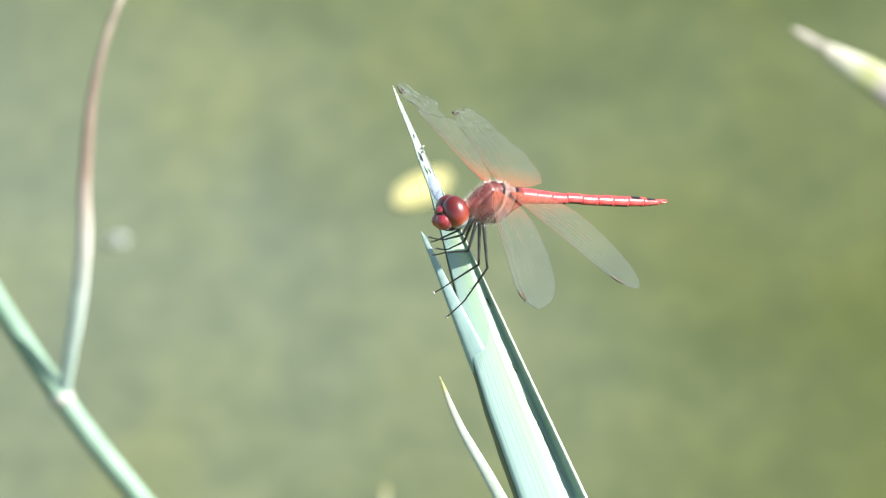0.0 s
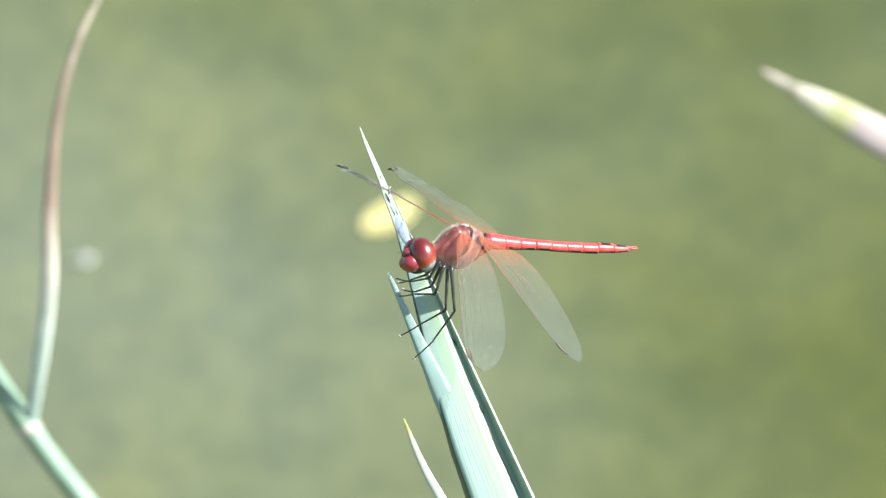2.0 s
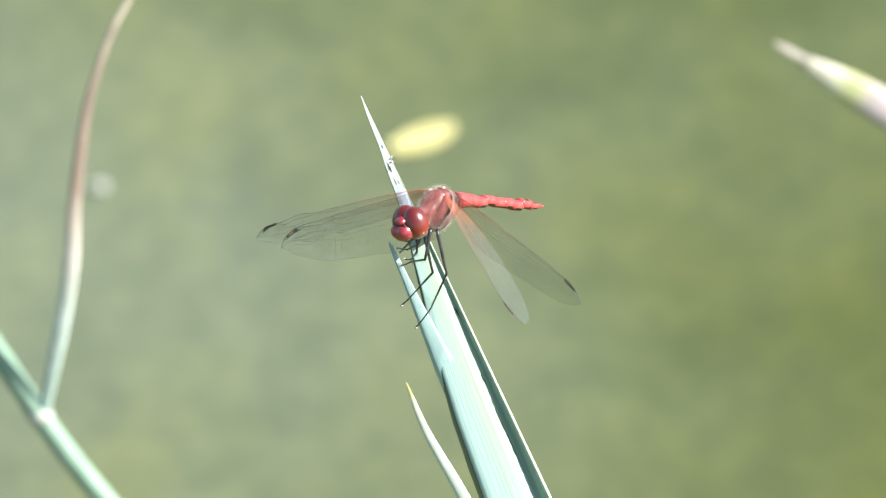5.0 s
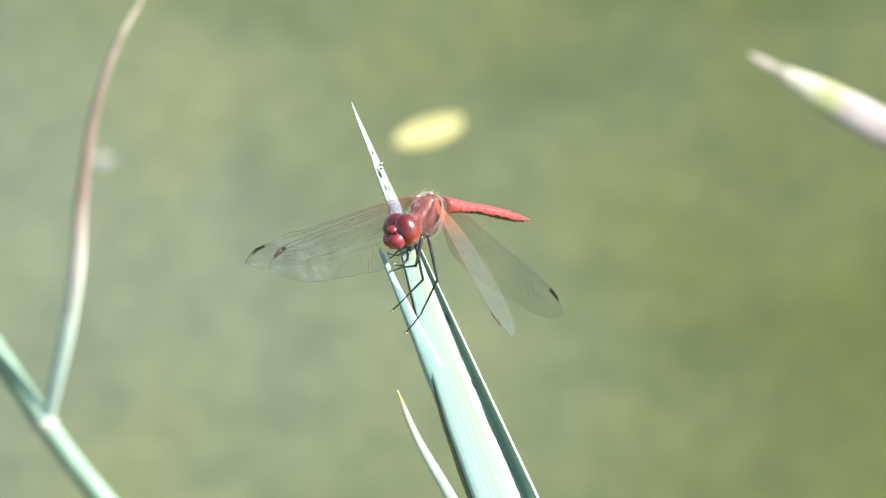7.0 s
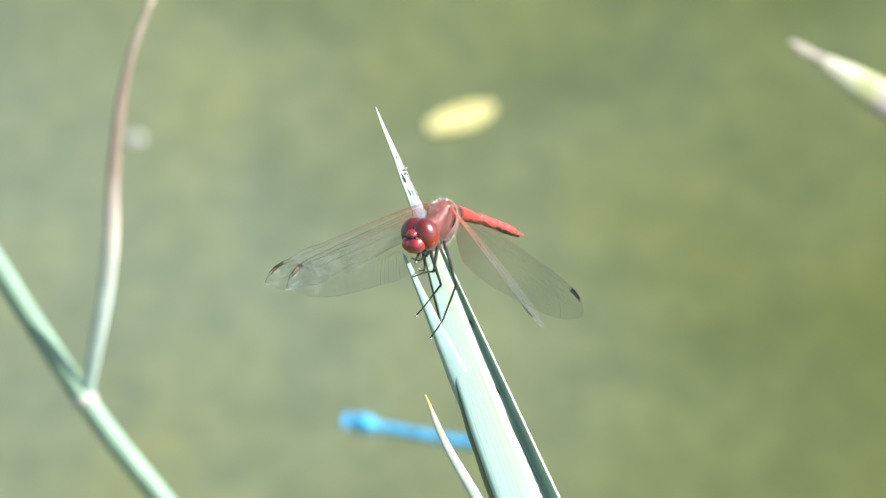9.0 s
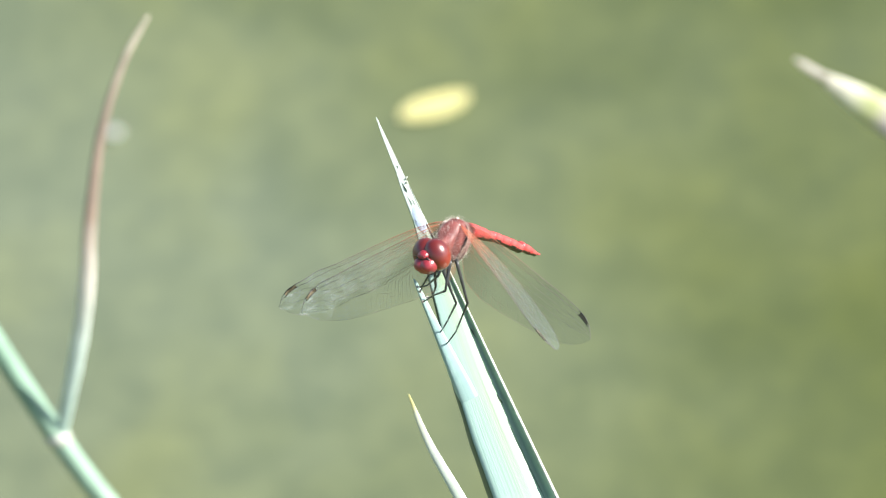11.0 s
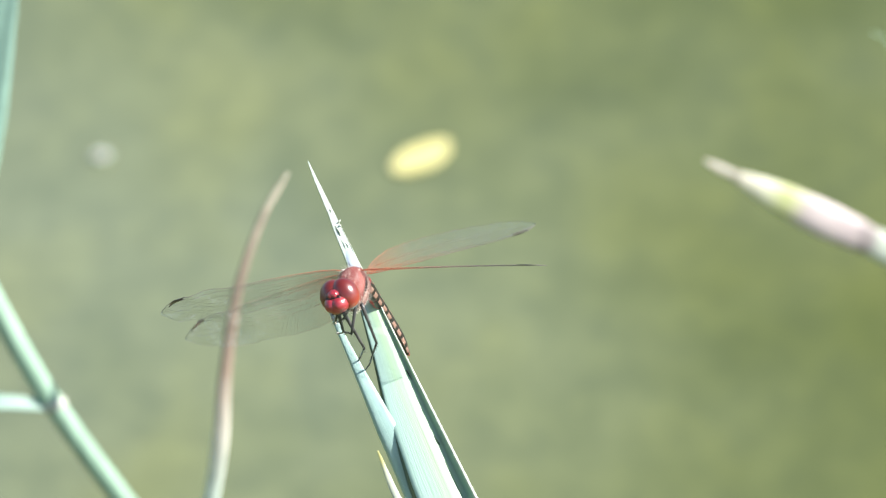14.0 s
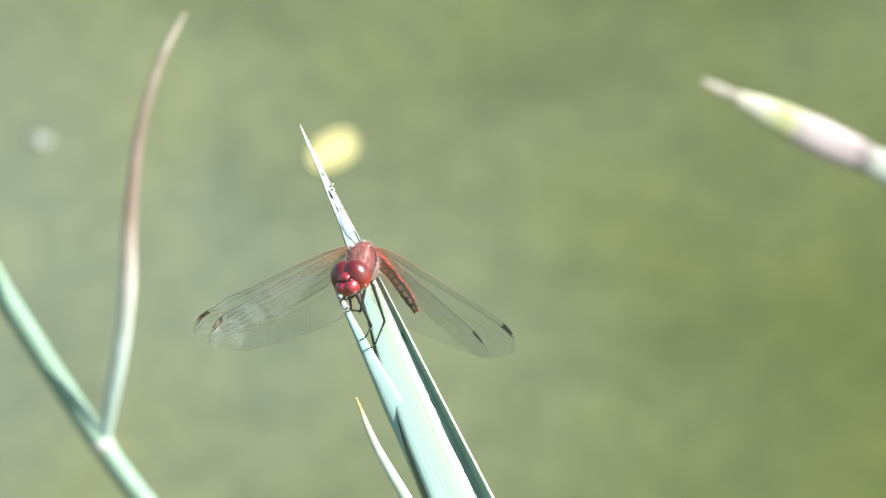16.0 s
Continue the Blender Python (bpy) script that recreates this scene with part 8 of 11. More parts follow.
        (15.1, -0.0084, 0.0002, 0.0013, 28.0, -19.1, -3.4), (15.2, -0.0084, 0.0002, 0.0013, 28.0, -19.3, -3.6),
        (15.3, -0.0084, 0.0002, 0.0013, 28.0, -19.5, -3.8), (15.4, -0.0084, 0.0002, 0.0013, 28.0, -19.7, -4.0),
        (15.5, -0.0083, 0.0002, 0.0013, 28.0, -19.9, -4.2), (15.6, -0.0084, 0.0002, 0.0013, 28.0, -19.3, -3.7),
        (15.7, -0.0084, 0.0002, 0.0013, 28.0, -18.8, -3.2), (15.8, -0.0084, 0.0001, 0.0014, 28.0, -18.2, -2.7),
        (15.9, -0.0084, 0.0001, 0.0014, 28.0, -17.6, -2.2), (16.0, -0.0084, 0.0001, 0.0014, 28.0, -17.1, -1.7),]])
    walk(fly_rings[2], [(t, pose(*p)) for t, *p in [
        (0.0, -0.0114, 0.0004, 0.0020, 0.0, -0.7, -4.2), (0.5, -0.0114, 0.0005, 0.0021, 0.0, 0.1, -4.6),
        (1.0, -0.0114, 0.0006, 0.0022, 0.0, 0.9, -5.5), (1.5, -0.0114, 0.0005, 0.0022, 0.0, 1.5, -5.2),
        (2.0, -0.0114, 0.0004, 0.0022, 0.0, 1.0, -4.3), (2.1, -0.0113, 0.0001, 0.0025, 0.0, 4.6, -1.2),
        (2.2, -0.0113, -0.0002, 0.0028, 0.0, 8.3, 1.9), (2.3, -0.0113, -0.0001, 0.0026, 0.0, 6.2, 1.3),
        (2.5, -0.0114, -0.0000, 0.0022, 0.0, 1.9, 0.1), (3.0, -0.0114, 0.0000, 0.0022, 0.0, 1.3, -0.3),
        (3.5, -0.0114, 0.0001, 0.0019, 0.0, -1.7, -0.7), (4.0, -0.0114, -0.0003, 0.0018, 0.0, -3.8, 2.5),
        (4.2, -0.0114, -0.0002, 0.0017, 0.0, -4.2, 2.3), (6.3, -0.0114, 0.0000, 0.0014, 0.0, -8.2, -0.3),
        (6.5, -0.0114, 0.0001, 0.0014, 0.0, -8.6, -0.6), (7.0, -0.0114, 0.0000, 0.0013, 0.0, -9.2, -0.2),
        (7.5, -0.0114, 0.0001, 0.0014, 0.0, -8.7, -0.6), (7.7, -0.0114, 0.0003, 0.0024, 0.0, 3.2, -2.8),
        (7.8, -0.0113, 0.0004, 0.0028, 0.0, 9.2, -3.9), (8.0, -0.0110, 0.0006, 0.0038, 0.0, 21.1, -6.2),
        (8.1, -0.0111, 0.0007, 0.0035, 0.0, 17.5, -6.6), (8.2, -0.0112, 0.0007, 0.0032, 0.0, 13.8, -7.1),
        (8.3, -0.0114, -0.0001, 0.0013, 0.0, -8.9, 0.6), (8.4, -0.0113, 0.0008, 0.0026, 0.0, 6.5, -8.1), (8.5, -0.0113, 0.0009, 0.0023, 0.0, 2.9, -8.6),
        (8.6, -0.0113, 0.0007, 0.0021, 0.0, 0.5, -6.8), (8.8, -0.0114, 0.0003, 0.0017, 0.0, -4.2, -3.1),
        (9.0, -0.0114, -0.0001, 0.0013, 0.0, -8.9, 0.6), (9.2, -0.0114, -0.0000, 0.0013, 0.0, -9.2, 0.5),
        (11.3, -0.0113, 0.0001, 0.0011, 0.0, -11.7, -1.4), (11.4, -0.0113, 0.0002, 0.0011, 0.0, -11.8, -1.5),
        (11.5, -0.0113, 0.0002, 0.0011, 0.0, -11.9, -1.6), (11.6, -0.0114, 0.0003, 0.0012, 0.0, -10.5, -2.5),
        (11.7, -0.0114, 0.0004, 0.0013, 0.0, -9.1, -3.4), (11.8, -0.0114, 0.0004, 0.0014, 0.0, -7.7, -4.3),
        (11.9, -0.0114, 0.0005, 0.0016, 0.0, -6.3, -5.3), (12.0, -0.0114, 0.0006, 0.0017, 0.0, -4.9, -6.2),
        (12.1, -0.0114, 0.0006, 0.0016, 0.0, -5.5, -6.3), (12.2, -0.0113, 0.0007, 0.0016, 0.0, -6.1, -6.4),
        (12.3, -0.0113, 0.0007, 0.0015, 0.0, -6.7, -6.6), (12.4, -0.0113, 0.0007, 0.0015, 0.0, -7.2, -6.7),
        (12.5, -0.0113, 0.0007, 0.0014, 0.0, -7.8, -6.8), (12.6, -0.0114, 0.0006, 0.0014, 0.0, -7.7, -5.6),
        (12.7, -0.0114, 0.0004, 0.0015, 0.0, -7.5, -4.3), (12.8, -0.0113, 0.0008, 0.0019, 0.0, -2.7, -8.3),
        (12.9, -0.0112, 0.0012, 0.0023, 0.0, 2.2, -12.2), (13.0, -0.0109, 0.0021, 0.0029, 0.0, 9.8, -21.2),
        (13.1, -0.0109, 0.0021, 0.0030, 0.0, 11.1, -20.9), (13.2, -0.0112, 0.0015, 0.0024, 0.0, 4.0, -14.9),
        (13.3, -0.0111, -0.0015, 0.0007, 0.0, -16.8, 15.0), (13.4, -0.0112, -0.0012, 0.0012, 0.0, -10.3, 12.2),
        (13.5, -0.0108, -0.0017, -0.0002, 0.0, -28.4, 17.7), (13.6, -0.0110, -0.0019, 0.0011, 0.0, -12.4, 18.7),
        (13.7, -0.0114, -0.0005, 0.0016, 0.0, -5.9, 4.5), (13.8, -0.0114, 0.0003, 0.0016, 0.0, -6.2, -2.6),
        (13.9, -0.0109, -0.0020, 0.0004, 28.0, -20.1, 20.3), (14.0, -0.0113, -0.0000, 0.0006, 62.0, -17.4, 0.3),
        (14.1, -0.0112, 0.0001, 0.0004, 46.0, -20.1, -1.0), (14.2, -0.0112, 0.0003, 0.0005, 28.0, -18.6, -2.5),
        (14.3, -0.0112, 0.0002, 0.0005, 28.0, -18.8, -1.7), (14.4, -0.0112, 0.0001, 0.0005, 28.0, -19.1, -0.8),
        (14.5, -0.0112, -0.0000, 0.0005, 28.0, -19.3, 0.0), (14.6, -0.0112, 0.0001, 0.0005, 28.0, -19.7, -0.6),
        (14.7, -0.0112, 0.0001, 0.0004, 28.0, -20.0, -1.3), (14.8, -0.0112, 0.0002, 0.0004, 28.0, -20.4, -1.9),
        (14.9, -0.0112, 0.0003, 0.0004, 28.0, -20.7, -2.5), (15.0, -0.0112, 0.0003, 0.0003, 28.0, -21.0, -3.2),
        (15.1, -0.0112, 0.0003, 0.0003, 28.0, -21.3, -3.4), (15.2, -0.0112, 0.0004, 0.0003, 28.0, -21.5, -3.6),
        (15.3, -0.0112, 0.0004, 0.0003, 28.0, -21.8, -3.8), (15.4, -0.0112, 0.0004, 0.0003, 28.0, -22.0, -4.0),
        (15.5, -0.0112, 0.0004, 0.0002, 28.0, -22.3, -4.2), (15.6, -0.0112, 0.0004, 0.0003, 28.0, -21.6, -3.7),
        (15.7, -0.0112, 0.0003, 0.0003, 28.0, -21.0, -3.2), (15.8, -0.0112, 0.0003, 0.0004, 28.0, -20.3, -2.7),
        (15.9, -0.0112, 0.0002, 0.0005, 28.0, -19.7, -2.2), (16.0, -0.0112, 0.0002, 0.0005, 28.0, -19.0, -1.7),]])
    walk(fly_rings[3], [(t, pose(*p)) for t, *p in [
        (0.0, -0.0143, 0.0006, 0.0021, 0.0, -0.4, -4.2), (0.5, -0.0143, 0.0007, 0.0022, 0.0, 0.6, -4.6),
        (1.0, -0.0143, 0.0008, 0.0023, 0.0, 1.5, -5.5), (1.5, -0.0143, 0.0008, 0.0024, 0.0, 2.1, -5.2),
        (2.0, -0.0143, 0.0007, 0.0023, 0.0, 1.5, -4.3), (2.1, -0.0143, 0.0002, 0.0028, 0.0, 5.6, -1.2),
        (2.2, -0.0142, -0.0003, 0.0033, 0.0, 9.8, 1.9), (2.3, -0.0142, -0.0002, 0.0030, 0.0, 7.4, 1.3),
        (2.5, -0.0143, -0.0000, 0.0024, 0.0, 2.6, 0.1), (3.0, -0.0143, 0.0001, 0.0023, 0.0, 1.9, -0.3),
        (3.5, -0.0143, 0.0001, 0.0019, 0.0, -1.5, -0.7), (4.0, -0.0143, -0.0004, 0.0016, 0.0, -3.9, 2.5),
        (4.2, -0.0143, -0.0004, 0.0016, 0.0, -4.3, 2.3), (6.3, -0.0143, 0.0001, 0.0011, 0.0, -8.8, -0.3),
        (6.5, -0.0143, 0.0001, 0.0010, 0.0, -9.2, -0.6), (7.0, -0.0143, 0.0000, 0.0009, 0.0, -10.0, -0.2),
        (7.5, -0.0143, 0.0001, 0.0010, 0.0, -9.4, -0.6), (7.7, -0.0143, 0.0004, 0.0026, 0.0, 4.0, -2.8),
        (7.8, -0.0141, 0.0006, 0.0034, 0.0, 10.8, -3.9), (8.0, -0.0137, 0.0009, 0.0049, 0.0, 24.2, -6.2),
        (8.1, -0.0138, 0.0010, 0.0045, 0.0, 20.1, -6.6), (8.2, -0.0140, 0.0011, 0.0040, 0.0, 16.0, -7.1),
        (8.3, -0.0143, -0.0001, 0.0010, 0.0, -9.6, 0.6), (8.4, -0.0141, 0.0012, 0.0030, 0.0, 7.8, -8.1), (8.5, -0.0142, 0.0013, 0.0025, 0.0, 3.6, -8.6),
        (8.6, -0.0143, 0.0010, 0.0022, 0.0, 1.0, -6.8), (8.8, -0.0143, 0.0005, 0.0016, 0.0, -7.0, -3.1),
        (9.0, -0.0143, -0.0001, 0.0010, 0.0, -9.6, 0.6), (9.2, -0.0143, -0.0001, 0.0009, 0.0, -9.9, 0.5),
        (11.3, -0.0143, 0.0002, 0.0006, 0.0, -12.7, -1.4), (11.4, -0.0143, 0.0002, 0.0006, 0.0, -12.8, -1.5),
        (11.5, -0.0143, 0.0002, 0.0006, 0.0, -13.0, -1.6), (11.6, -0.0143, 0.0004, 0.0007, 0.0, -11.4, -2.5),
        (11.7, -0.0143, 0.0005, 0.0009, 0.0, -9.8, -3.4), (11.8, -0.0143, 0.0007, 0.0011, 0.0, -8.3, -4.3),
        (11.9, -0.0143, 0.0008, 0.0013, 0.0, -6.7, -5.3), (12.0, -0.0143, 0.0009, 0.0015, 0.0, -5.1, -6.2),
        (12.1, -0.0143, 0.0010, 0.0014, 0.0, -5.8, -6.3), (12.2, -0.0143, 0.0010, 0.0013, 0.0, -6.4, -6.4),
        (12.3, -0.0143, 0.0010, 0.0013, 0.0, -7.1, -6.6), (12.4, -0.0143, 0.0010, 0.0012, 0.0, -7.7, -6.7),
        (12.5, -0.0143, 0.0010, 0.0011, 0.0, -8.3, -6.8), (12.6, -0.0143, 0.0009, 0.0011, 0.0, -8.2, -5.6),
        (12.7, -0.0143, 0.0007, 0.0011, 0.0, -8.1, -4.3), (12.8, -0.0142, 0.0013, 0.0018, 0.0, -2.6, -8.3),
        (12.9, -0.0141, 0.0019, 0.0025, 0.0, 2.9, -12.2), (13.0, -0.0136, 0.0031, 0.0035, 0.0, 11.5, -21.2),
        (13.1, -0.0136, 0.0031, 0.0036, 0.0, 12.9, -20.9), (13.2, -0.0140, 0.0023, 0.0027, 0.0, 4.9, -14.9),
        (13.3, -0.0139, -0.0022, -0.0001, 0.0, -18.4, 15.0), (13.4, -0.0141, -0.0019, 0.0008, 0.0, -11.1, 12.2),
        (13.5, -0.0133, -0.0025, -0.0016, 0.0, -31.5, 17.7), (13.6, -0.0138, -0.0028, 0.0005, 0.0, -13.5, 18.7),
        (13.7, -0.0143, -0.0007, 0.0014, 0.0, -6.2, 4.5), (13.8, -0.0143, 0.0004, 0.0013, 0.0, -6.5, -2.6),
        (13.9, -0.0135, -0.0030, -0.0005, 28.0, -22.2, 20.3), (14.0, -0.0141, -0.0000, -0.0002, 62.0, -19.2, 0.3),
        (14.1, -0.0140, 0.0002, -0.0005, 46.0, -22.2, -1.0), (14.2, -0.0141, 0.0004, -0.0003, 28.0, -20.5, -2.5),
        (14.3, -0.0141, 0.0003, -0.0004, 28.0, -20.8, -1.7), (14.4, -0.0141, 0.0001, -0.0004, 28.0, -21.0, -0.8),
        (14.5, -0.0141, -0.0000, -0.0004, 28.0, -21.3, 0.0), (14.6, -0.0141, 0.0001, -0.0005, 28.0, -21.7, -0.6),
        (14.7, -0.0140, 0.0002, -0.0005, 28.0, -22.1, -1.3), (14.8, -0.0140, 0.0003, -0.0006, 28.0, -22.5, -1.9),
        (14.9, -0.0140, 0.0004, -0.0006, 28.0, -22.9, -2.5), (15.0, -0.0140, 0.0005, -0.0007, 28.0, -23.2, -3.2),
        (15.1, -0.0140, 0.0005, -0.0007, 28.0, -23.5, -3.4), (15.2, -0.0140, 0.0005, -0.0007, 28.0, -23.8, -3.6),
        (15.3, -0.0140, 0.0006, -0.0007, 28.0, -24.1, -3.8), (15.4, -0.0140, 0.0006, -0.0008, 28.0, -24.3, -4.0),
        (15.5, -0.0139, 0.0006, -0.0008, 28.0, -24.6, -4.2), (15.6, -0.0140, 0.0005, -0.0007, 28.0, -23.9, -3.7),
        (15.7, -0.0140, 0.0005, -0.0006, 28.0, -23.2, -3.2), (15.8, -0.0140, 0.0004, -0.0006, 28.0, -22.4, -2.7),
        (15.9, -0.0141, 0.0003, -0.0005, 28.0, -21.7, -2.2), (16.0, -0.0141, 0.0003, -0.0004, 28.0, -21.0, -1.7),]])
    walk(fly_rings[4], [(t, pose(*p)) for t, *p in [
        (0.0, -0.0172, 0.0009, 0.0020, 0.0, -0.1, -4.2), (0.5, -0.0172, 0.0009, 0.0022, 0.0, 1.0, -4.6),
        (1.0, -0.0172, 0.0011, 0.0023, 0.0, 2.0, -5.5), (1.5, -0.0172, 0.0011, 0.0024, 0.0, 2.7, -5.2),
        (2.0, -0.0172, 0.0009, 0.0023, 0.0, 2.1, -4.3), (2.1, -0.0172, 0.0002, 0.0030, 0.0, 6.6, -1.2),
        (2.2, -0.0171, -0.0004, 0.0037, 0.0, 11.2, 1.9), (2.3, -0.0171, -0.0003, 0.0033, 0.0, 8.6, 1.3),
        (2.5, -0.0172, -0.0000, 0.0025, 0.0, 3.2, 0.1), (3.0, -0.0172, 0.0001, 0.0024, 0.0, 2.5, -0.3),
        (3.5, -0.0173, 0.0001, 0.0018, 0.0, -1.3, -0.7), (4.0, -0.0173, -0.0005, 0.0014, 0.0, -3.9, 2.5),
        (4.2, -0.0173, -0.0005, 0.0013, 0.0, -4.4, 2.3), (6.3, -0.0172, 0.0001, 0.0006, 0.0, -9.4, -0.3),
        (6.5, -0.0172, 0.0001, 0.0005, 0.0, -9.9, -0.6), (7.0, -0.0172, 0.0000, 0.0004, 0.0, -10.7, -0.2),
        (7.5, -0.0172, 0.0001, 0.0005, 0.0, -10.1, -0.6), (7.7, -0.0172, 0.0006, 0.0028, 0.0, 4.9, -2.8),
        (7.8, -0.0170, 0.0008, 0.0039, 0.0, 12.3, -3.9), (8.0, -0.0163, 0.0012, 0.0061, 0.0, 27.3, -6.2),
        (8.1, -0.0165, 0.0013, 0.0054, 0.0, 22.7, -6.6), (8.2, -0.0167, 0.0014, 0.0048, 0.0, 18.1, -7.1),
        (8.3, -0.0172, -0.0001, 0.0004, 0.0, -10.3, 0.6), (8.4, -0.0170, 0.0016, 0.0034, 0.0, 9.0, -8.1), (8.5, -0.0171, 0.0018, 0.0027, 0.0, 4.4, -8.6),
        (8.6, -0.0172, 0.0014, 0.0023, 0.0, -14.5, -6.8), (8.8, -0.0173, 0.0006, 0.0012, 0.0, -12.2, -3.1),
        (9.0, -0.0172, -0.0001, 0.0004, 0.0, -10.3, 0.6), (9.2, -0.0172, -0.0001, 0.0004, 0.0, -10.6, 0.5),
        (11.3, -0.0172, 0.0003, -0.0001, 0.0, -13.7, -1.4), (11.4, -0.0172, 0.0003, -0.0001, 0.0, -13.9, -1.5),
        (11.5, -0.0172, 0.0003, -0.0001, 0.0, -14.0, -1.6), (11.6, -0.0172, 0.0005, 0.0001, 0.0, -12.3, -2.5),
        (11.7, -0.0172, 0.0007, 0.0004, 0.0, -10.5, -3.4), (11.8, -0.0172, 0.0009, 0.0007, 0.0, -8.8, -4.3),
        (11.9, -0.0172, 0.0011, 0.0009, 0.0, -7.1, -5.3), (12.0, -0.0172, 0.0013, 0.0012, 0.0, -5.3, -6.2),
        (12.1, -0.0172, 0.0013, 0.0011, 0.0, -6.0, -6.3), (12.2, -0.0172, 0.0013, 0.0010, 0.0, -6.8, -6.4),
        (12.3, -0.0172, 0.0013, 0.0009, 0.0, -7.5, -6.6), (12.4, -0.0172, 0.0014, 0.0008, 0.0, -8.2, -6.7),
        (12.5, -0.0172, 0.0014, 0.0007, 0.0, -8.9, -6.8), (12.6, -0.0172, 0.0011, 0.0007, 0.0, -8.7, -5.6),
        (12.7, -0.0172, 0.0009, 0.0007, 0.0, -8.6, -4.3), (12.8, -0.0172, 0.0017, 0.0016, 0.0, -2.5, -8.3),
        (12.9, -0.0170, 0.0025, 0.0026, 0.0, 3.6, -12.2), (13.0, -0.0162, 0.0042, 0.0040, 0.0, 13.2, -21.2),
        (13.1, -0.0162, 0.0041, 0.0043, 0.0, 14.7, -20.9), (13.2, -0.0168, 0.0030, 0.0029, 0.0, 5.9, -14.9),
        (13.3, -0.0166, -0.0030, -0.0011, 0.0, -20.1, 15.0), (13.4, -0.0169, -0.0025, 0.0002, 0.0, -12.0, 12.2),
        (13.5, -0.0158, -0.0033, -0.0032, 0.0, -34.6, 17.7), (13.6, -0.0165, -0.0037, -0.0002, 0.0, -14.6, 18.7),
        (13.7, -0.0172, -0.0009, 0.0010, 0.0, -6.5, 4.5), (13.8, -0.0173, 0.0005, 0.0010, 0.0, -6.8, -2.6),
        (13.9, -0.0161, -0.0039, -0.0017, 28.0, -24.3, 20.3), (14.0, -0.0170, -0.0001, -0.0012, 62.0, -20.9, 0.3),
        (14.1, -0.0168, 0.0002, -0.0017, 46.0, -24.3, -1.0), (14.2, -0.0169, 0.0005, -0.0014, 28.0, -22.4, -2.5),
        (14.3, -0.0169, 0.0003, -0.0014, 28.0, -22.7, -1.7), (14.4, -0.0169, 0.0002, -0.0015, 28.0, -23.0, -0.8),
        (14.5, -0.0169, -0.0000, -0.0015, 28.0, -23.3, 0.0), (14.6, -0.0169, 0.0001, -0.0016, 28.0, -23.7, -0.6),
        (14.7, -0.0168, 0.0002, -0.0017, 28.0, -24.2, -1.3), (14.8, -0.0168, 0.0004, -0.0017, 28.0, -24.6, -1.9),
        (14.9, -0.0168, 0.0005, -0.0018, 28.0, -25.0, -2.5), (15.0, -0.0168, 0.0006, -0.0018, 28.0, -25.5, -3.2),
        (15.1, -0.0167, 0.0007, -0.0019, 28.0, -25.8, -3.4), (15.2, -0.0167, 0.0007, -0.0019, 28.0, -26.1, -3.6),
        (15.3, -0.0167, 0.0007, -0.0020, 28.0, -26.4, -3.8), (15.4, -0.0167, 0.0008, -0.0020, 28.0, -26.7, -4.0),
        (15.5, -0.0167, 0.0008, -0.0021, 28.0, -27.0, -4.2), (15.6, -0.0167, 0.0007, -0.0020, 28.0, -26.2, -3.7),
        (15.7, -0.0168, 0.0006, -0.0018, 28.0, -25.4, -3.2), (15.8, -0.0168, 0.0005, -0.0017, 28.0, -24.5, -2.7),
        (15.9, -0.0168, 0.0004, -0.0016, 28.0, -23.7, -2.2), (16.0, -0.0169, 0.0003, -0.0015, 28.0, -22.9, -1.7),]])
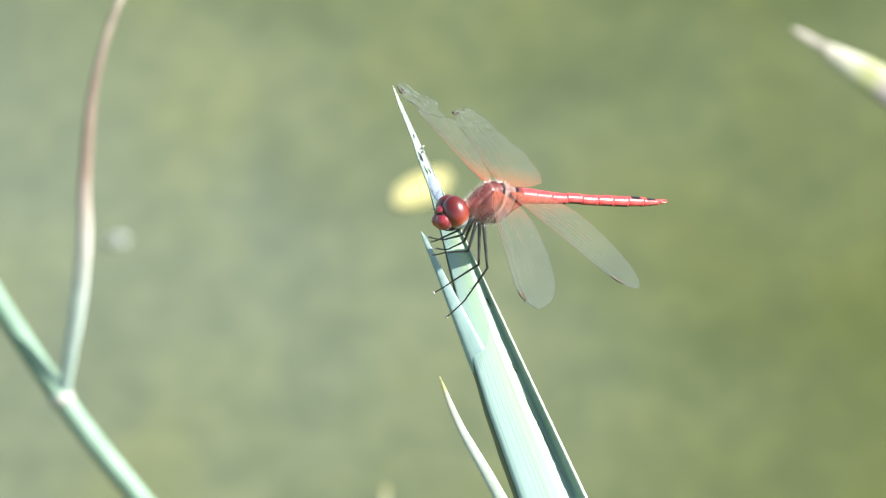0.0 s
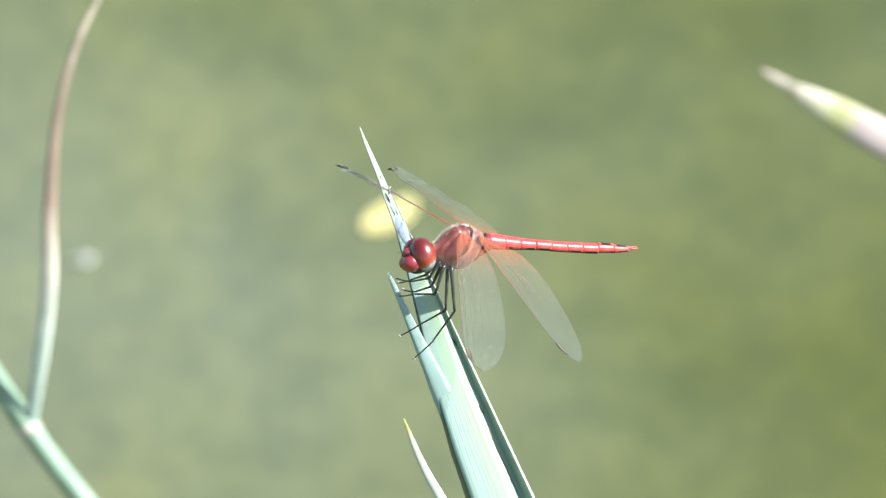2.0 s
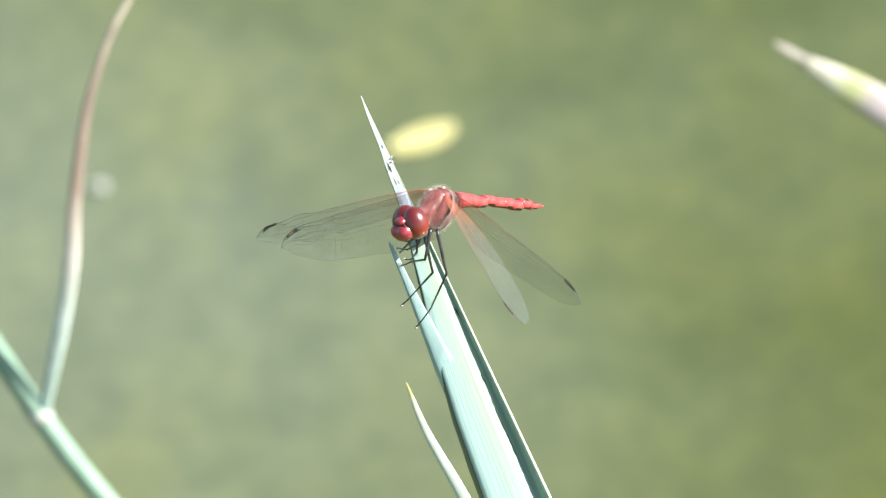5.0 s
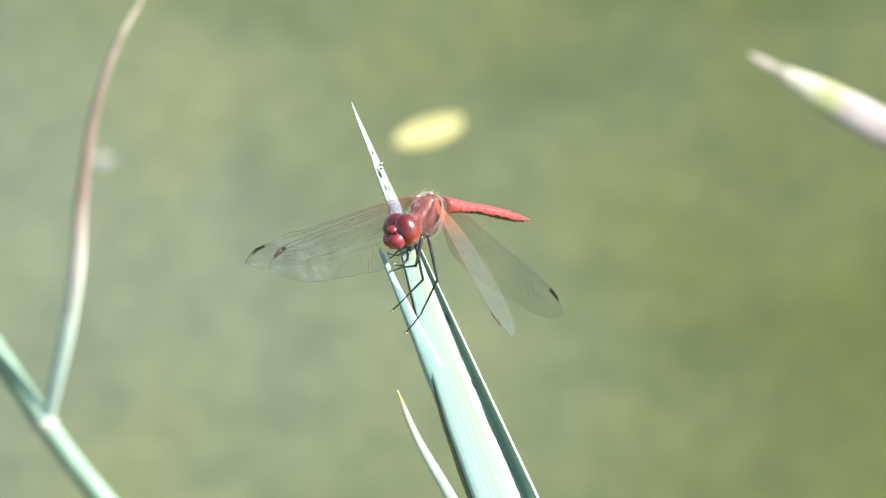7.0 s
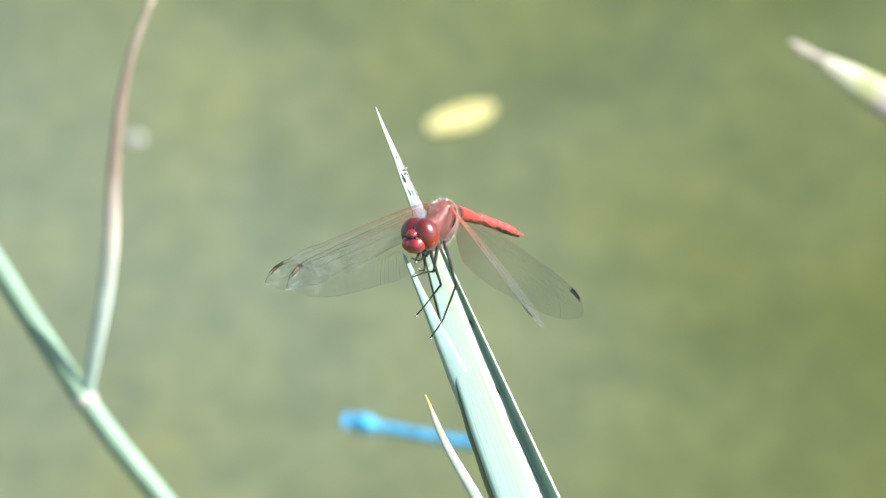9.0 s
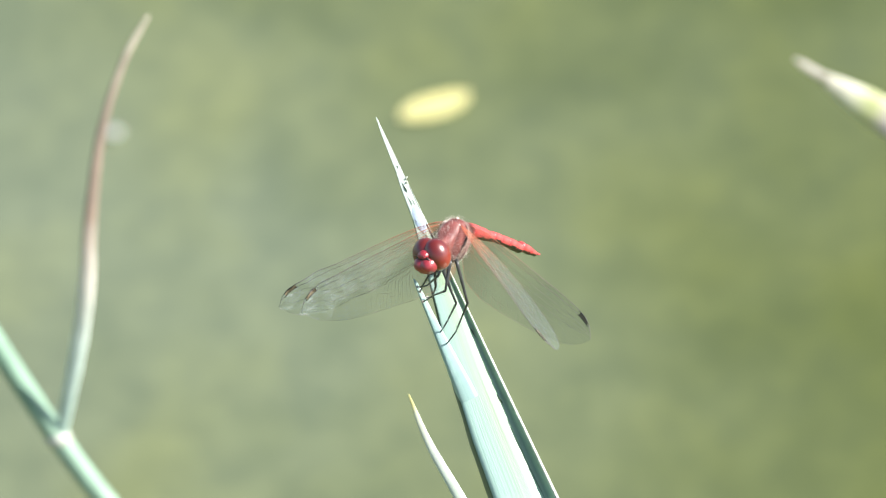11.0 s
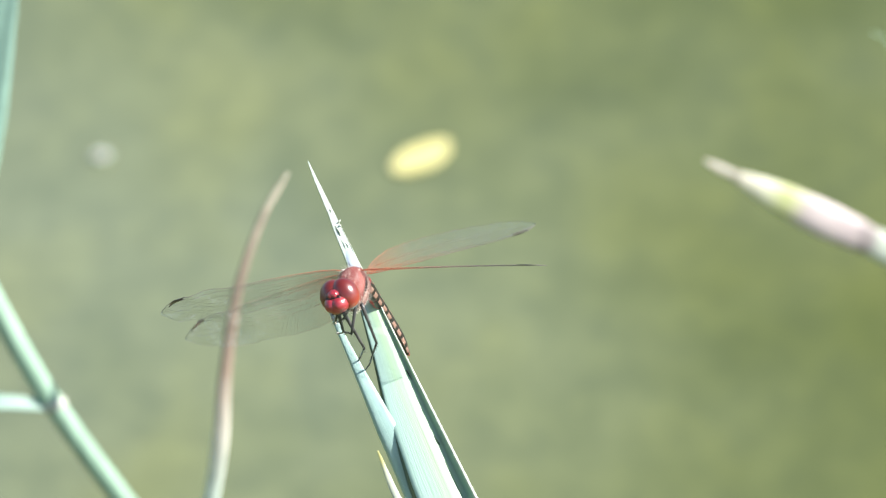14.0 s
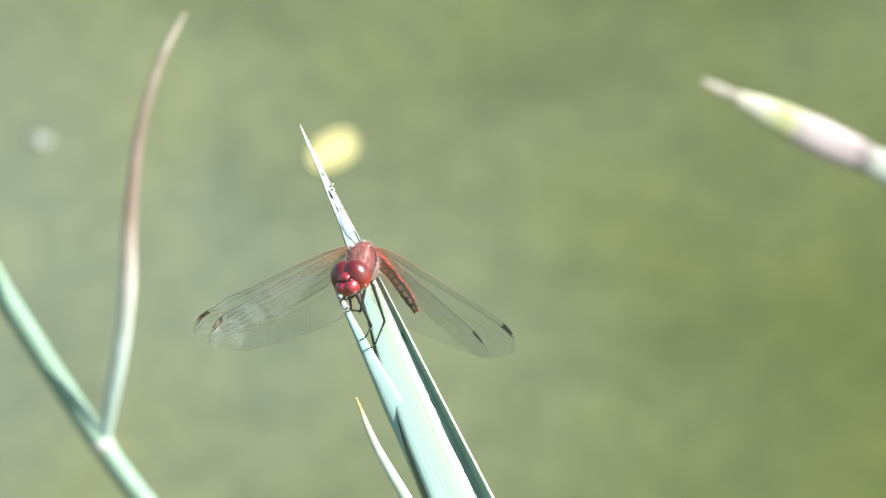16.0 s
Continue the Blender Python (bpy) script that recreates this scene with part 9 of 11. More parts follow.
    walk(fly_rings[5], [(t, pose(*p)) for t, *p in [
        (0.0, -0.0202, 0.0011, 0.0020, 0.0, 0.3, -4.2), (0.5, -0.0201, 0.0012, 0.0022, 0.0, 1.5, -4.6),
        (1.0, -0.0201, 0.0014, 0.0024, 0.0, 2.6, -5.5), (1.5, -0.0201, 0.0013, 0.0026, 0.0, 3.3, -5.2),
        (2.0, -0.0201, 0.0011, 0.0024, 0.0, 2.6, -4.3), (2.1, -0.0201, 0.0003, 0.0034, 0.0, 7.6, -1.2),
        (2.2, -0.0199, -0.0005, 0.0043, 0.0, 12.7, 1.9), (2.3, -0.0200, -0.0003, 0.0037, 0.0, 9.8, 1.3),
        (2.5, -0.0202, -0.0000, 0.0027, 0.0, 3.9, 0.1), (3.0, -0.0202, 0.0001, 0.0025, 0.0, 3.1, -0.3),
        (3.5, -0.0202, 0.0002, 0.0017, 0.0, -1.1, -0.7), (4.0, -0.0202, -0.0007, 0.0012, 0.0, -4.0, 2.5),
        (4.2, -0.0202, -0.0006, 0.0011, 0.0, -4.5, 2.3), (6.3, -0.0202, 0.0001, 0.0001, 0.0, -10.0, -0.3),
        (6.5, -0.0202, 0.0002, 0.0000, 0.0, -10.5, -0.6), (7.0, -0.0201, 0.0001, -0.0002, 0.0, -11.4, -0.2),
        (7.5, -0.0202, 0.0001, -0.0001, 0.0, -10.7, -0.6), (7.7, -0.0201, 0.0007, 0.0030, 0.0, -6.3, -2.8),
        (7.8, -0.0198, 0.0010, 0.0045, 0.0, -4.8, -3.9), (8.0, -0.0188, 0.0014, 0.0074, 0.0, 7.0, -6.2),
        (8.1, -0.0191, 0.0016, 0.0065, 0.0, 2.0, -6.6), (8.2, -0.0194, 0.0017, 0.0057, 0.0, -1.1, -7.1),
        (8.3, -0.0202, -0.0002, -0.0001, 0.0, -11.0, 0.6), (8.4, -0.0199, 0.0020, 0.0038, 0.0, -7.1, -8.1), (8.5, -0.0200, 0.0022, 0.0029, 0.0, -9.5, -8.6),
        (8.6, -0.0200, 0.0017, 0.0015, 0.0, -34.0, -6.8), (8.8, -0.0202, 0.0008, 0.0006, 0.0, -17.3, -3.1),
        (9.0, -0.0202, -0.0002, -0.0001, 0.0, -11.0, 0.6), (9.2, -0.0201, -0.0001, -0.0002, 0.0, -11.3, 0.5),
        (11.3, -0.0201, 0.0004, -0.0008, 0.0, -14.8, -1.4), (11.4, -0.0201, 0.0004, -0.0008, 0.0, -14.9, -1.5),
        (11.5, -0.0200, 0.0004, -0.0009, 0.0, -15.1, -1.6), (11.6, -0.0201, 0.0006, -0.0005, 0.0, -13.2, -2.5),
        (11.7, -0.0201, 0.0009, -0.0002, 0.0, -11.3, -3.4), (11.8, -0.0201, 0.0011, 0.0002, 0.0, -9.3, -4.3),
        (11.9, -0.0201, 0.0013, 0.0005, 0.0, -7.4, -5.3), (12.0, -0.0201, 0.0016, 0.0009, 0.0, -5.5, -6.2),
        (12.1, -0.0201, 0.0016, 0.0008, 0.0, -6.3, -6.3), (12.2, -0.0201, 0.0016, 0.0006, 0.0, -7.1, -6.4),
        (12.3, -0.0201, 0.0017, 0.0005, 0.0, -7.9, -6.6), (12.4, -0.0201, 0.0017, 0.0003, 0.0, -8.7, -6.7),
        (12.5, -0.0201, 0.0017, 0.0002, 0.0, -9.4, -6.8), (12.6, -0.0201, 0.0014, 0.0002, 0.0, -9.3, -5.6),
        (12.7, -0.0201, 0.0011, 0.0002, 0.0, -9.1, -4.3), (12.8, -0.0201, 0.0021, 0.0015, 0.0, -2.4, -8.3),
        (12.9, -0.0198, 0.0031, 0.0027, 0.0, 4.4, -12.2), (13.0, -0.0188, 0.0052, 0.0047, 0.0, 14.8, -21.2),
        (13.1, -0.0188, 0.0051, 0.0050, 0.0, 16.5, -20.9), (13.2, -0.0196, 0.0038, 0.0032, 0.0, 6.8, -14.9),
        (13.3, -0.0193, -0.0037, -0.0021, 0.0, -21.8, 15.0), (13.4, -0.0198, -0.0031, -0.0005, 0.0, -12.9, 12.2),
        (13.5, -0.0182, -0.0040, -0.0049, 0.0, -37.8, 17.7), (13.6, -0.0193, -0.0047, -0.0010, 0.0, -15.8, 18.7),
        (13.7, -0.0202, -0.0012, 0.0007, 0.0, -6.8, 4.5), (13.8, -0.0202, 0.0007, 0.0006, 0.0, -7.2, -2.6),
        (13.9, -0.0187, -0.0049, -0.0029, 28.0, -26.4, 20.3), (14.0, -0.0198, -0.0001, -0.0023, 62.0, -22.7, 0.3),
        (14.1, -0.0196, 0.0003, -0.0029, 46.0, -26.4, -1.0), (14.2, -0.0197, 0.0006, -0.0026, 28.0, -24.3, -2.5),
        (14.3, -0.0197, 0.0004, -0.0026, 28.0, -24.6, -1.7), (14.4, -0.0197, 0.0002, -0.0027, 28.0, -25.0, -0.8),
        (14.5, -0.0196, -0.0000, -0.0027, 28.0, -25.3, 0.0), (14.6, -0.0196, 0.0001, -0.0028, 28.0, -25.8, -0.6),
        (14.7, -0.0196, 0.0003, -0.0029, 28.0, -26.2, -1.3), (14.8, -0.0196, 0.0005, -0.0030, 28.0, -26.7, -1.9),
        (14.9, -0.0195, 0.0006, -0.0031, 28.0, -27.2, -2.5), (15.0, -0.0195, 0.0008, -0.0032, 28.0, -27.7, -3.2),
        (15.1, -0.0195, 0.0008, -0.0032, 28.0, -28.0, -3.4), (15.2, -0.0194, 0.0009, -0.0033, 28.0, -28.3, -3.6),
        (15.3, -0.0194, 0.0009, -0.0033, 28.0, -28.7, -3.8), (15.4, -0.0194, 0.0010, -0.0034, 28.0, -29.0, -4.0),
        (15.5, -0.0194, 0.0010, -0.0035, 28.0, -29.3, -4.2), (15.6, -0.0194, 0.0009, -0.0033, 28.0, -28.4, -3.7),
        (15.7, -0.0195, 0.0008, -0.0031, 28.0, -27.5, -3.2), (15.8, -0.0196, 0.0007, -0.0030, 28.0, -26.7, -2.7),
        (15.9, -0.0196, 0.0005, -0.0028, 28.0, -25.8, -2.2), (16.0, -0.0197, 0.0004, -0.0027, 28.0, -24.9, -1.7),]])
    walk(fly_rings[6], [(t, pose(*p)) for t, *p in [
        (0.0, -0.0231, 0.0013, 0.0020, 0.0, 0.6, -4.2), (0.5, -0.0231, 0.0014, 0.0023, 0.0, 1.9, -4.6),
        (1.0, -0.0230, 0.0017, 0.0025, 0.0, 3.1, -5.5), (1.5, -0.0230, 0.0016, 0.0027, 0.0, 4.0, -5.2),
        (2.0, -0.0231, 0.0013, 0.0025, 0.0, 3.2, -4.3), (2.1, -0.0230, 0.0004, 0.0037, 0.0, 8.7, -1.2),
        (2.2, -0.0227, -0.0006, 0.0049, 0.0, 14.1, 1.9), (2.3, -0.0229, -0.0004, 0.0042, 0.0, 11.0, 1.3),
        (2.5, -0.0231, -0.0000, 0.0028, 0.0, 4.6, 0.1), (3.0, -0.0231, 0.0001, 0.0026, 0.0, 3.7, -0.3),
        (3.5, -0.0232, 0.0002, 0.0017, 0.0, -0.9, -0.7), (4.0, -0.0231, -0.0008, 0.0010, 0.0, -4.0, 2.5),
        (4.2, -0.0232, -0.0007, 0.0008, 0.0, -4.6, 2.3), (6.3, -0.0231, 0.0001, -0.0005, 0.0, -10.6, -0.3),
        (6.5, -0.0231, 0.0002, -0.0006, 0.0, -11.2, -0.6), (7.0, -0.0231, 0.0001, -0.0008, 0.0, -12.1, -0.2),
        (7.5, -0.0231, 0.0002, -0.0006, 0.0, -11.4, -0.6), (7.7, -0.0230, 0.0009, 0.0026, 0.0, -35.5, -2.8),
        (7.8, -0.0228, 0.0012, 0.0042, 0.0, -49.9, -3.9), (8.0, -0.0217, 0.0017, 0.0077, 0.0, -48.3, -6.2),
        (8.1, -0.0220, 0.0019, 0.0066, 0.0, -53.7, -6.6), (8.2, -0.0224, 0.0021, 0.0056, 0.0, -52.2, -7.1),
        (8.3, -0.0231, -0.0002, -0.0007, 0.0, -11.7, 0.6), (8.4, -0.0228, 0.0025, 0.0034, 0.0, -49.2, -8.1), (8.5, -0.0229, 0.0026, 0.0024, 0.0, -45.3, -8.6),
        (8.6, -0.0226, 0.0020, -0.0002, 0.0, -53.6, -6.8), (8.8, -0.0230, 0.0009, -0.0004, 0.0, -19.6, -3.1),
        (9.0, -0.0231, -0.0002, -0.0007, 0.0, -11.7, 0.6), (9.2, -0.0231, -0.0001, -0.0008, 0.0, -12.1, 0.5),
        (11.3, -0.0229, 0.0004, -0.0016, 0.0, -15.8, -1.4), (11.4, -0.0229, 0.0005, -0.0016, 0.0, -16.0, -1.5),
        (11.5, -0.0229, 0.0005, -0.0017, 0.0, -16.2, -1.6), (11.6, -0.0230, 0.0008, -0.0012, 0.0, -23.2, -2.5),
        (11.7, -0.0230, 0.0010, -0.0008, 0.0, -30.3, -3.4), (11.8, -0.0231, 0.0013, -0.0003, 0.0, -31.6, -4.3),
        (11.9, -0.0231, 0.0016, 0.0001, 0.0, -30.3, -5.3), (12.0, -0.0231, 0.0019, 0.0006, 0.0, -29.0, -6.2),
        (12.1, -0.0230, 0.0019, 0.0004, 0.0, -14.9, -6.3), (12.2, -0.0230, 0.0020, 0.0002, 0.0, -7.4, -6.4),
        (12.3, -0.0230, 0.0020, 0.0000, 0.0, -8.3, -6.6), (12.4, -0.0230, 0.0021, -0.0002, 0.0, -9.1, -6.7),
        (12.5, -0.0230, 0.0021, -0.0003, 0.0, -10.0, -6.8), (12.6, -0.0230, 0.0017, -0.0003, 0.0, -9.8, -5.6),
        (12.7, -0.0231, 0.0013, -0.0003, 0.0, -9.6, -4.3), (12.8, -0.0230, 0.0025, 0.0013, 0.0, -2.3, -8.3),
        (12.9, -0.0227, 0.0037, 0.0029, 0.0, 5.1, -12.2), (13.0, -0.0215, 0.0062, 0.0054, 0.0, 16.5, -21.2),
        (13.1, -0.0214, 0.0061, 0.0058, 0.0, 18.3, -20.9), (13.2, -0.0224, 0.0045, 0.0035, 0.0, 7.7, -14.9),
        (13.3, -0.0220, -0.0044, -0.0032, 0.0, -23.4, 15.0), (13.4, -0.0226, -0.0037, -0.0011, 0.0, -13.7, 12.2),
        (13.5, -0.0205, -0.0048, -0.0068, 0.0, -40.9, 17.7), (13.6, -0.0220, -0.0056, -0.0018, 0.0, -16.9, 18.7),
        (13.7, -0.0231, -0.0014, 0.0003, 0.0, -7.1, 4.5), (13.8, -0.0231, 0.0008, 0.0002, 0.0, -7.5, -2.6),
        (13.9, -0.0213, -0.0058, -0.0043, 28.0, -28.4, 20.3), (14.0, -0.0226, -0.0001, -0.0034, 62.0, -24.4, 0.3),
        (14.1, -0.0223, 0.0003, -0.0043, 46.0, -28.5, -1.0), (14.2, -0.0224, 0.0007, -0.0038, 28.0, -26.2, -2.5),
        (14.3, -0.0224, 0.0005, -0.0039, 28.0, -26.6, -1.7), (14.4, -0.0224, 0.0002, -0.0040, 28.0, -26.9, -0.8),
        (14.5, -0.0224, -0.0000, -0.0040, 28.0, -27.3, 0.0), (14.6, -0.0223, 0.0002, -0.0041, 28.0, -27.8, -0.6),
        (14.7, -0.0223, 0.0004, -0.0042, 28.0, -28.3, -1.3), (14.8, -0.0223, 0.0006, -0.0044, 28.0, -28.8, -1.9),
        (14.9, -0.0222, 0.0007, -0.0045, 28.0, -29.3, -2.5), (15.0, -0.0222, 0.0009, -0.0046, 28.0, -29.9, -3.2),
        (15.1, -0.0221, 0.0010, -0.0046, 28.0, -30.2, -3.4), (15.2, -0.0221, 0.0010, -0.0047, 28.0, -30.6, -3.6),
        (15.3, -0.0221, 0.0011, -0.0048, 28.0, -31.0, -3.8), (15.4, -0.0220, 0.0012, -0.0049, 28.0, -31.3, -4.0),
        (15.5, -0.0220, 0.0012, -0.0049, 28.0, -31.7, -4.2), (15.6, -0.0221, 0.0011, -0.0047, 28.0, -30.7, -3.7),
        (15.7, -0.0222, 0.0009, -0.0045, 28.0, -29.7, -3.2), (15.8, -0.0223, 0.0008, -0.0043, 28.0, -28.8, -2.7),
        (15.9, -0.0223, 0.0006, -0.0041, 28.0, -27.8, -2.2), (16.0, -0.0224, 0.0005, -0.0039, 28.0, -26.8, -1.7),]])
    walk(fly_rings[7], [(t, pose(*p)) for t, *p in [
        (0.0, -0.0260, 0.0015, 0.0021, 0.0, 0.9, -4.2), (0.5, -0.0260, 0.0016, 0.0024, 0.0, 2.3, -4.6),
        (1.0, -0.0259, 0.0020, 0.0028, 0.0, 3.7, -5.5), (1.5, -0.0259, 0.0019, 0.0030, 0.0, 4.6, -5.2),
        (2.0, -0.0260, 0.0015, 0.0028, 0.0, 3.7, -4.3), (2.1, -0.0258, 0.0004, 0.0042, 0.0, 9.7, -1.2),
        (2.2, -0.0255, -0.0007, 0.0057, 0.0, 15.6, 1.9), (2.3, -0.0257, -0.0005, 0.0048, 0.0, 12.1, 1.3),
        (2.5, -0.0260, -0.0000, 0.0031, 0.0, 5.2, 0.1), (3.0, -0.0260, 0.0001, 0.0029, 0.0, 4.3, -0.3),
        (3.5, -0.0261, 0.0002, 0.0017, 0.0, -0.6, -0.7), (4.0, -0.0261, -0.0009, 0.0008, 0.0, -4.1, 2.5),
        (4.2, -0.0261, -0.0008, 0.0007, 0.0, -4.7, 2.3), (6.3, -0.0260, 0.0001, -0.0009, 0.0, -11.2, -0.3),
        (6.5, -0.0260, 0.0002, -0.0011, 0.0, -11.8, -0.6), (7.0, -0.0260, 0.0001, -0.0014, 0.0, -12.9, -0.2),
        (7.5, -0.0260, 0.0002, -0.0012, 0.0, -12.1, -0.6), (7.7, -0.0255, 0.0010, 0.0010, 0.0, -64.7, -2.8),
        (7.8, -0.0248, 0.0013, 0.0020, 180.0, -85.1, 176.1), (8.0, -0.0237, 0.0020, 0.0056, 180.0, -76.5, 173.8),
        (8.1, -0.0239, 0.0021, 0.0042, 180.0, -70.5, 173.4), (8.2, -0.0243, 0.0023, 0.0033, 180.0, -76.6, 172.9),
        (8.3, -0.0260, -0.0002, -0.0012, 0.0, -12.4, 0.6), (8.4, -0.0248, 0.0027, 0.0012, 0.0, -91.3, -8.1), (8.5, -0.0250, 0.0030, 0.0003, 0.0, -81.2, -8.6),
        (8.6, -0.0244, 0.0022, -0.0026, 0.0, -57.1, -6.8), (8.8, -0.0258, 0.0011, -0.0013, 0.0, -19.7, -3.1),
        (9.0, -0.0260, -0.0002, -0.0012, 0.0, -12.4, 0.6), (9.2, -0.0260, -0.0002, -0.0013, 0.0, -12.8, 0.5),
        (11.3, -0.0258, 0.0005, -0.0023, 0.0, -16.8, -1.4), (11.4, -0.0258, 0.0005, -0.0024, 0.0, -17.0, -1.5),
        (11.5, -0.0258, 0.0006, -0.0024, 0.0, -17.2, -1.6), (11.6, -0.0258, 0.0009, -0.0023, 0.0, -33.3, -2.5),
        (11.7, -0.0257, 0.0012, -0.0022, 0.0, -49.4, -3.4), (11.8, -0.0256, 0.0015, -0.0018, 0.0, -53.8, -4.3),
        (11.9, -0.0257, 0.0019, -0.0013, 0.0, -53.2, -5.3), (12.0, -0.0257, 0.0022, -0.0008, 0.0, -52.6, -6.2),
        (12.1, -0.0259, 0.0023, -0.0003, 0.0, -23.5, -6.3), (12.2, -0.0260, 0.0023, -0.0001, 0.0, -7.8, -6.4),
        (12.3, -0.0259, 0.0024, -0.0003, 0.0, -8.7, -6.6), (12.4, -0.0259, 0.0024, -0.0005, 0.0, -9.6, -6.7),
        (12.5, -0.0259, 0.0024, -0.0008, 0.0, -10.5, -6.8), (12.6, -0.0259, 0.0020, -0.0007, 0.0, -10.3, -5.6),
        (12.7, -0.0260, 0.0015, -0.0007, 0.0, -10.1, -4.3), (12.8, -0.0259, 0.0030, 0.0013, 0.0, -2.2, -8.3),
        (12.9, -0.0255, 0.0043, 0.0033, 0.0, 5.8, -12.2), (13.0, -0.0240, 0.0072, 0.0063, 0.0, 18.1, -21.2),
        (13.1, -0.0240, 0.0070, 0.0068, 0.0, 20.1, -20.9), (13.2, -0.0252, 0.0052, 0.0040, 0.0, 8.6, -14.9),
        (13.3, -0.0247, -0.0051, -0.0043, 0.0, -25.1, 15.0), (13.4, -0.0255, -0.0043, -0.0018, 0.0, -14.6, 12.2),
        (13.5, -0.0227, -0.0055, -0.0087, 0.0, -44.0, 17.7), (13.6, -0.0247, -0.0065, -0.0026, 0.0, -18.0, 18.7),
        (13.7, -0.0260, -0.0016, -0.0000, 0.0, -7.5, 4.5), (13.8, -0.0261, 0.0009, -0.0001, 0.0, -7.9, -2.6),
        (13.9, -0.0238, -0.0067, -0.0056, 28.0, -30.5, 20.3), (14.0, -0.0253, -0.0001, -0.0046, 62.0, -26.2, 0.3),
        (14.1, -0.0250, 0.0004, -0.0056, 46.0, -30.6, -1.0), (14.2, -0.0251, 0.0009, -0.0050, 28.0, -28.1, -2.5),
        (14.3, -0.0251, 0.0006, -0.0051, 28.0, -28.5, -1.7), (14.4, -0.0251, 0.0003, -0.0052, 28.0, -28.9, -0.8),
        (14.5, -0.0251, -0.0000, -0.0053, 28.0, -29.3, 0.0), (14.6, -0.0250, 0.0002, -0.0055, 28.0, -29.8, -0.6),
        (14.7, -0.0250, 0.0004, -0.0056, 28.0, -30.4, -1.3), (14.8, -0.0249, 0.0006, -0.0057, 28.0, -31.0, -1.9),
        (14.9, -0.0249, 0.0009, -0.0058, 28.0, -31.5, -2.5), (15.0, -0.0248, 0.0011, -0.0060, 28.0, -32.1, -3.2),
        (15.1, -0.0248, 0.0011, -0.0061, 28.0, -32.5, -3.4), (15.2, -0.0247, 0.0012, -0.0062, 28.0, -32.9, -3.6),
        (15.3, -0.0247, 0.0013, -0.0063, 28.0, -33.3, -3.8), (15.4, -0.0246, 0.0013, -0.0063, 28.0, -33.7, -4.0),
        (15.5, -0.0246, 0.0014, -0.0064, 28.0, -34.1, -4.2), (15.6, -0.0247, 0.0012, -0.0062, 28.0, -33.0, -3.7),
        (15.7, -0.0248, 0.0011, -0.0059, 28.0, -31.9, -3.2), (15.8, -0.0249, 0.0009, -0.0057, 28.0, -30.9, -2.7),
        (15.9, -0.0250, 0.0008, -0.0055, 28.0, -29.8, -2.2), (16.0, -0.0251, 0.0006, -0.0052, 28.0, -28.8, -1.7),]])
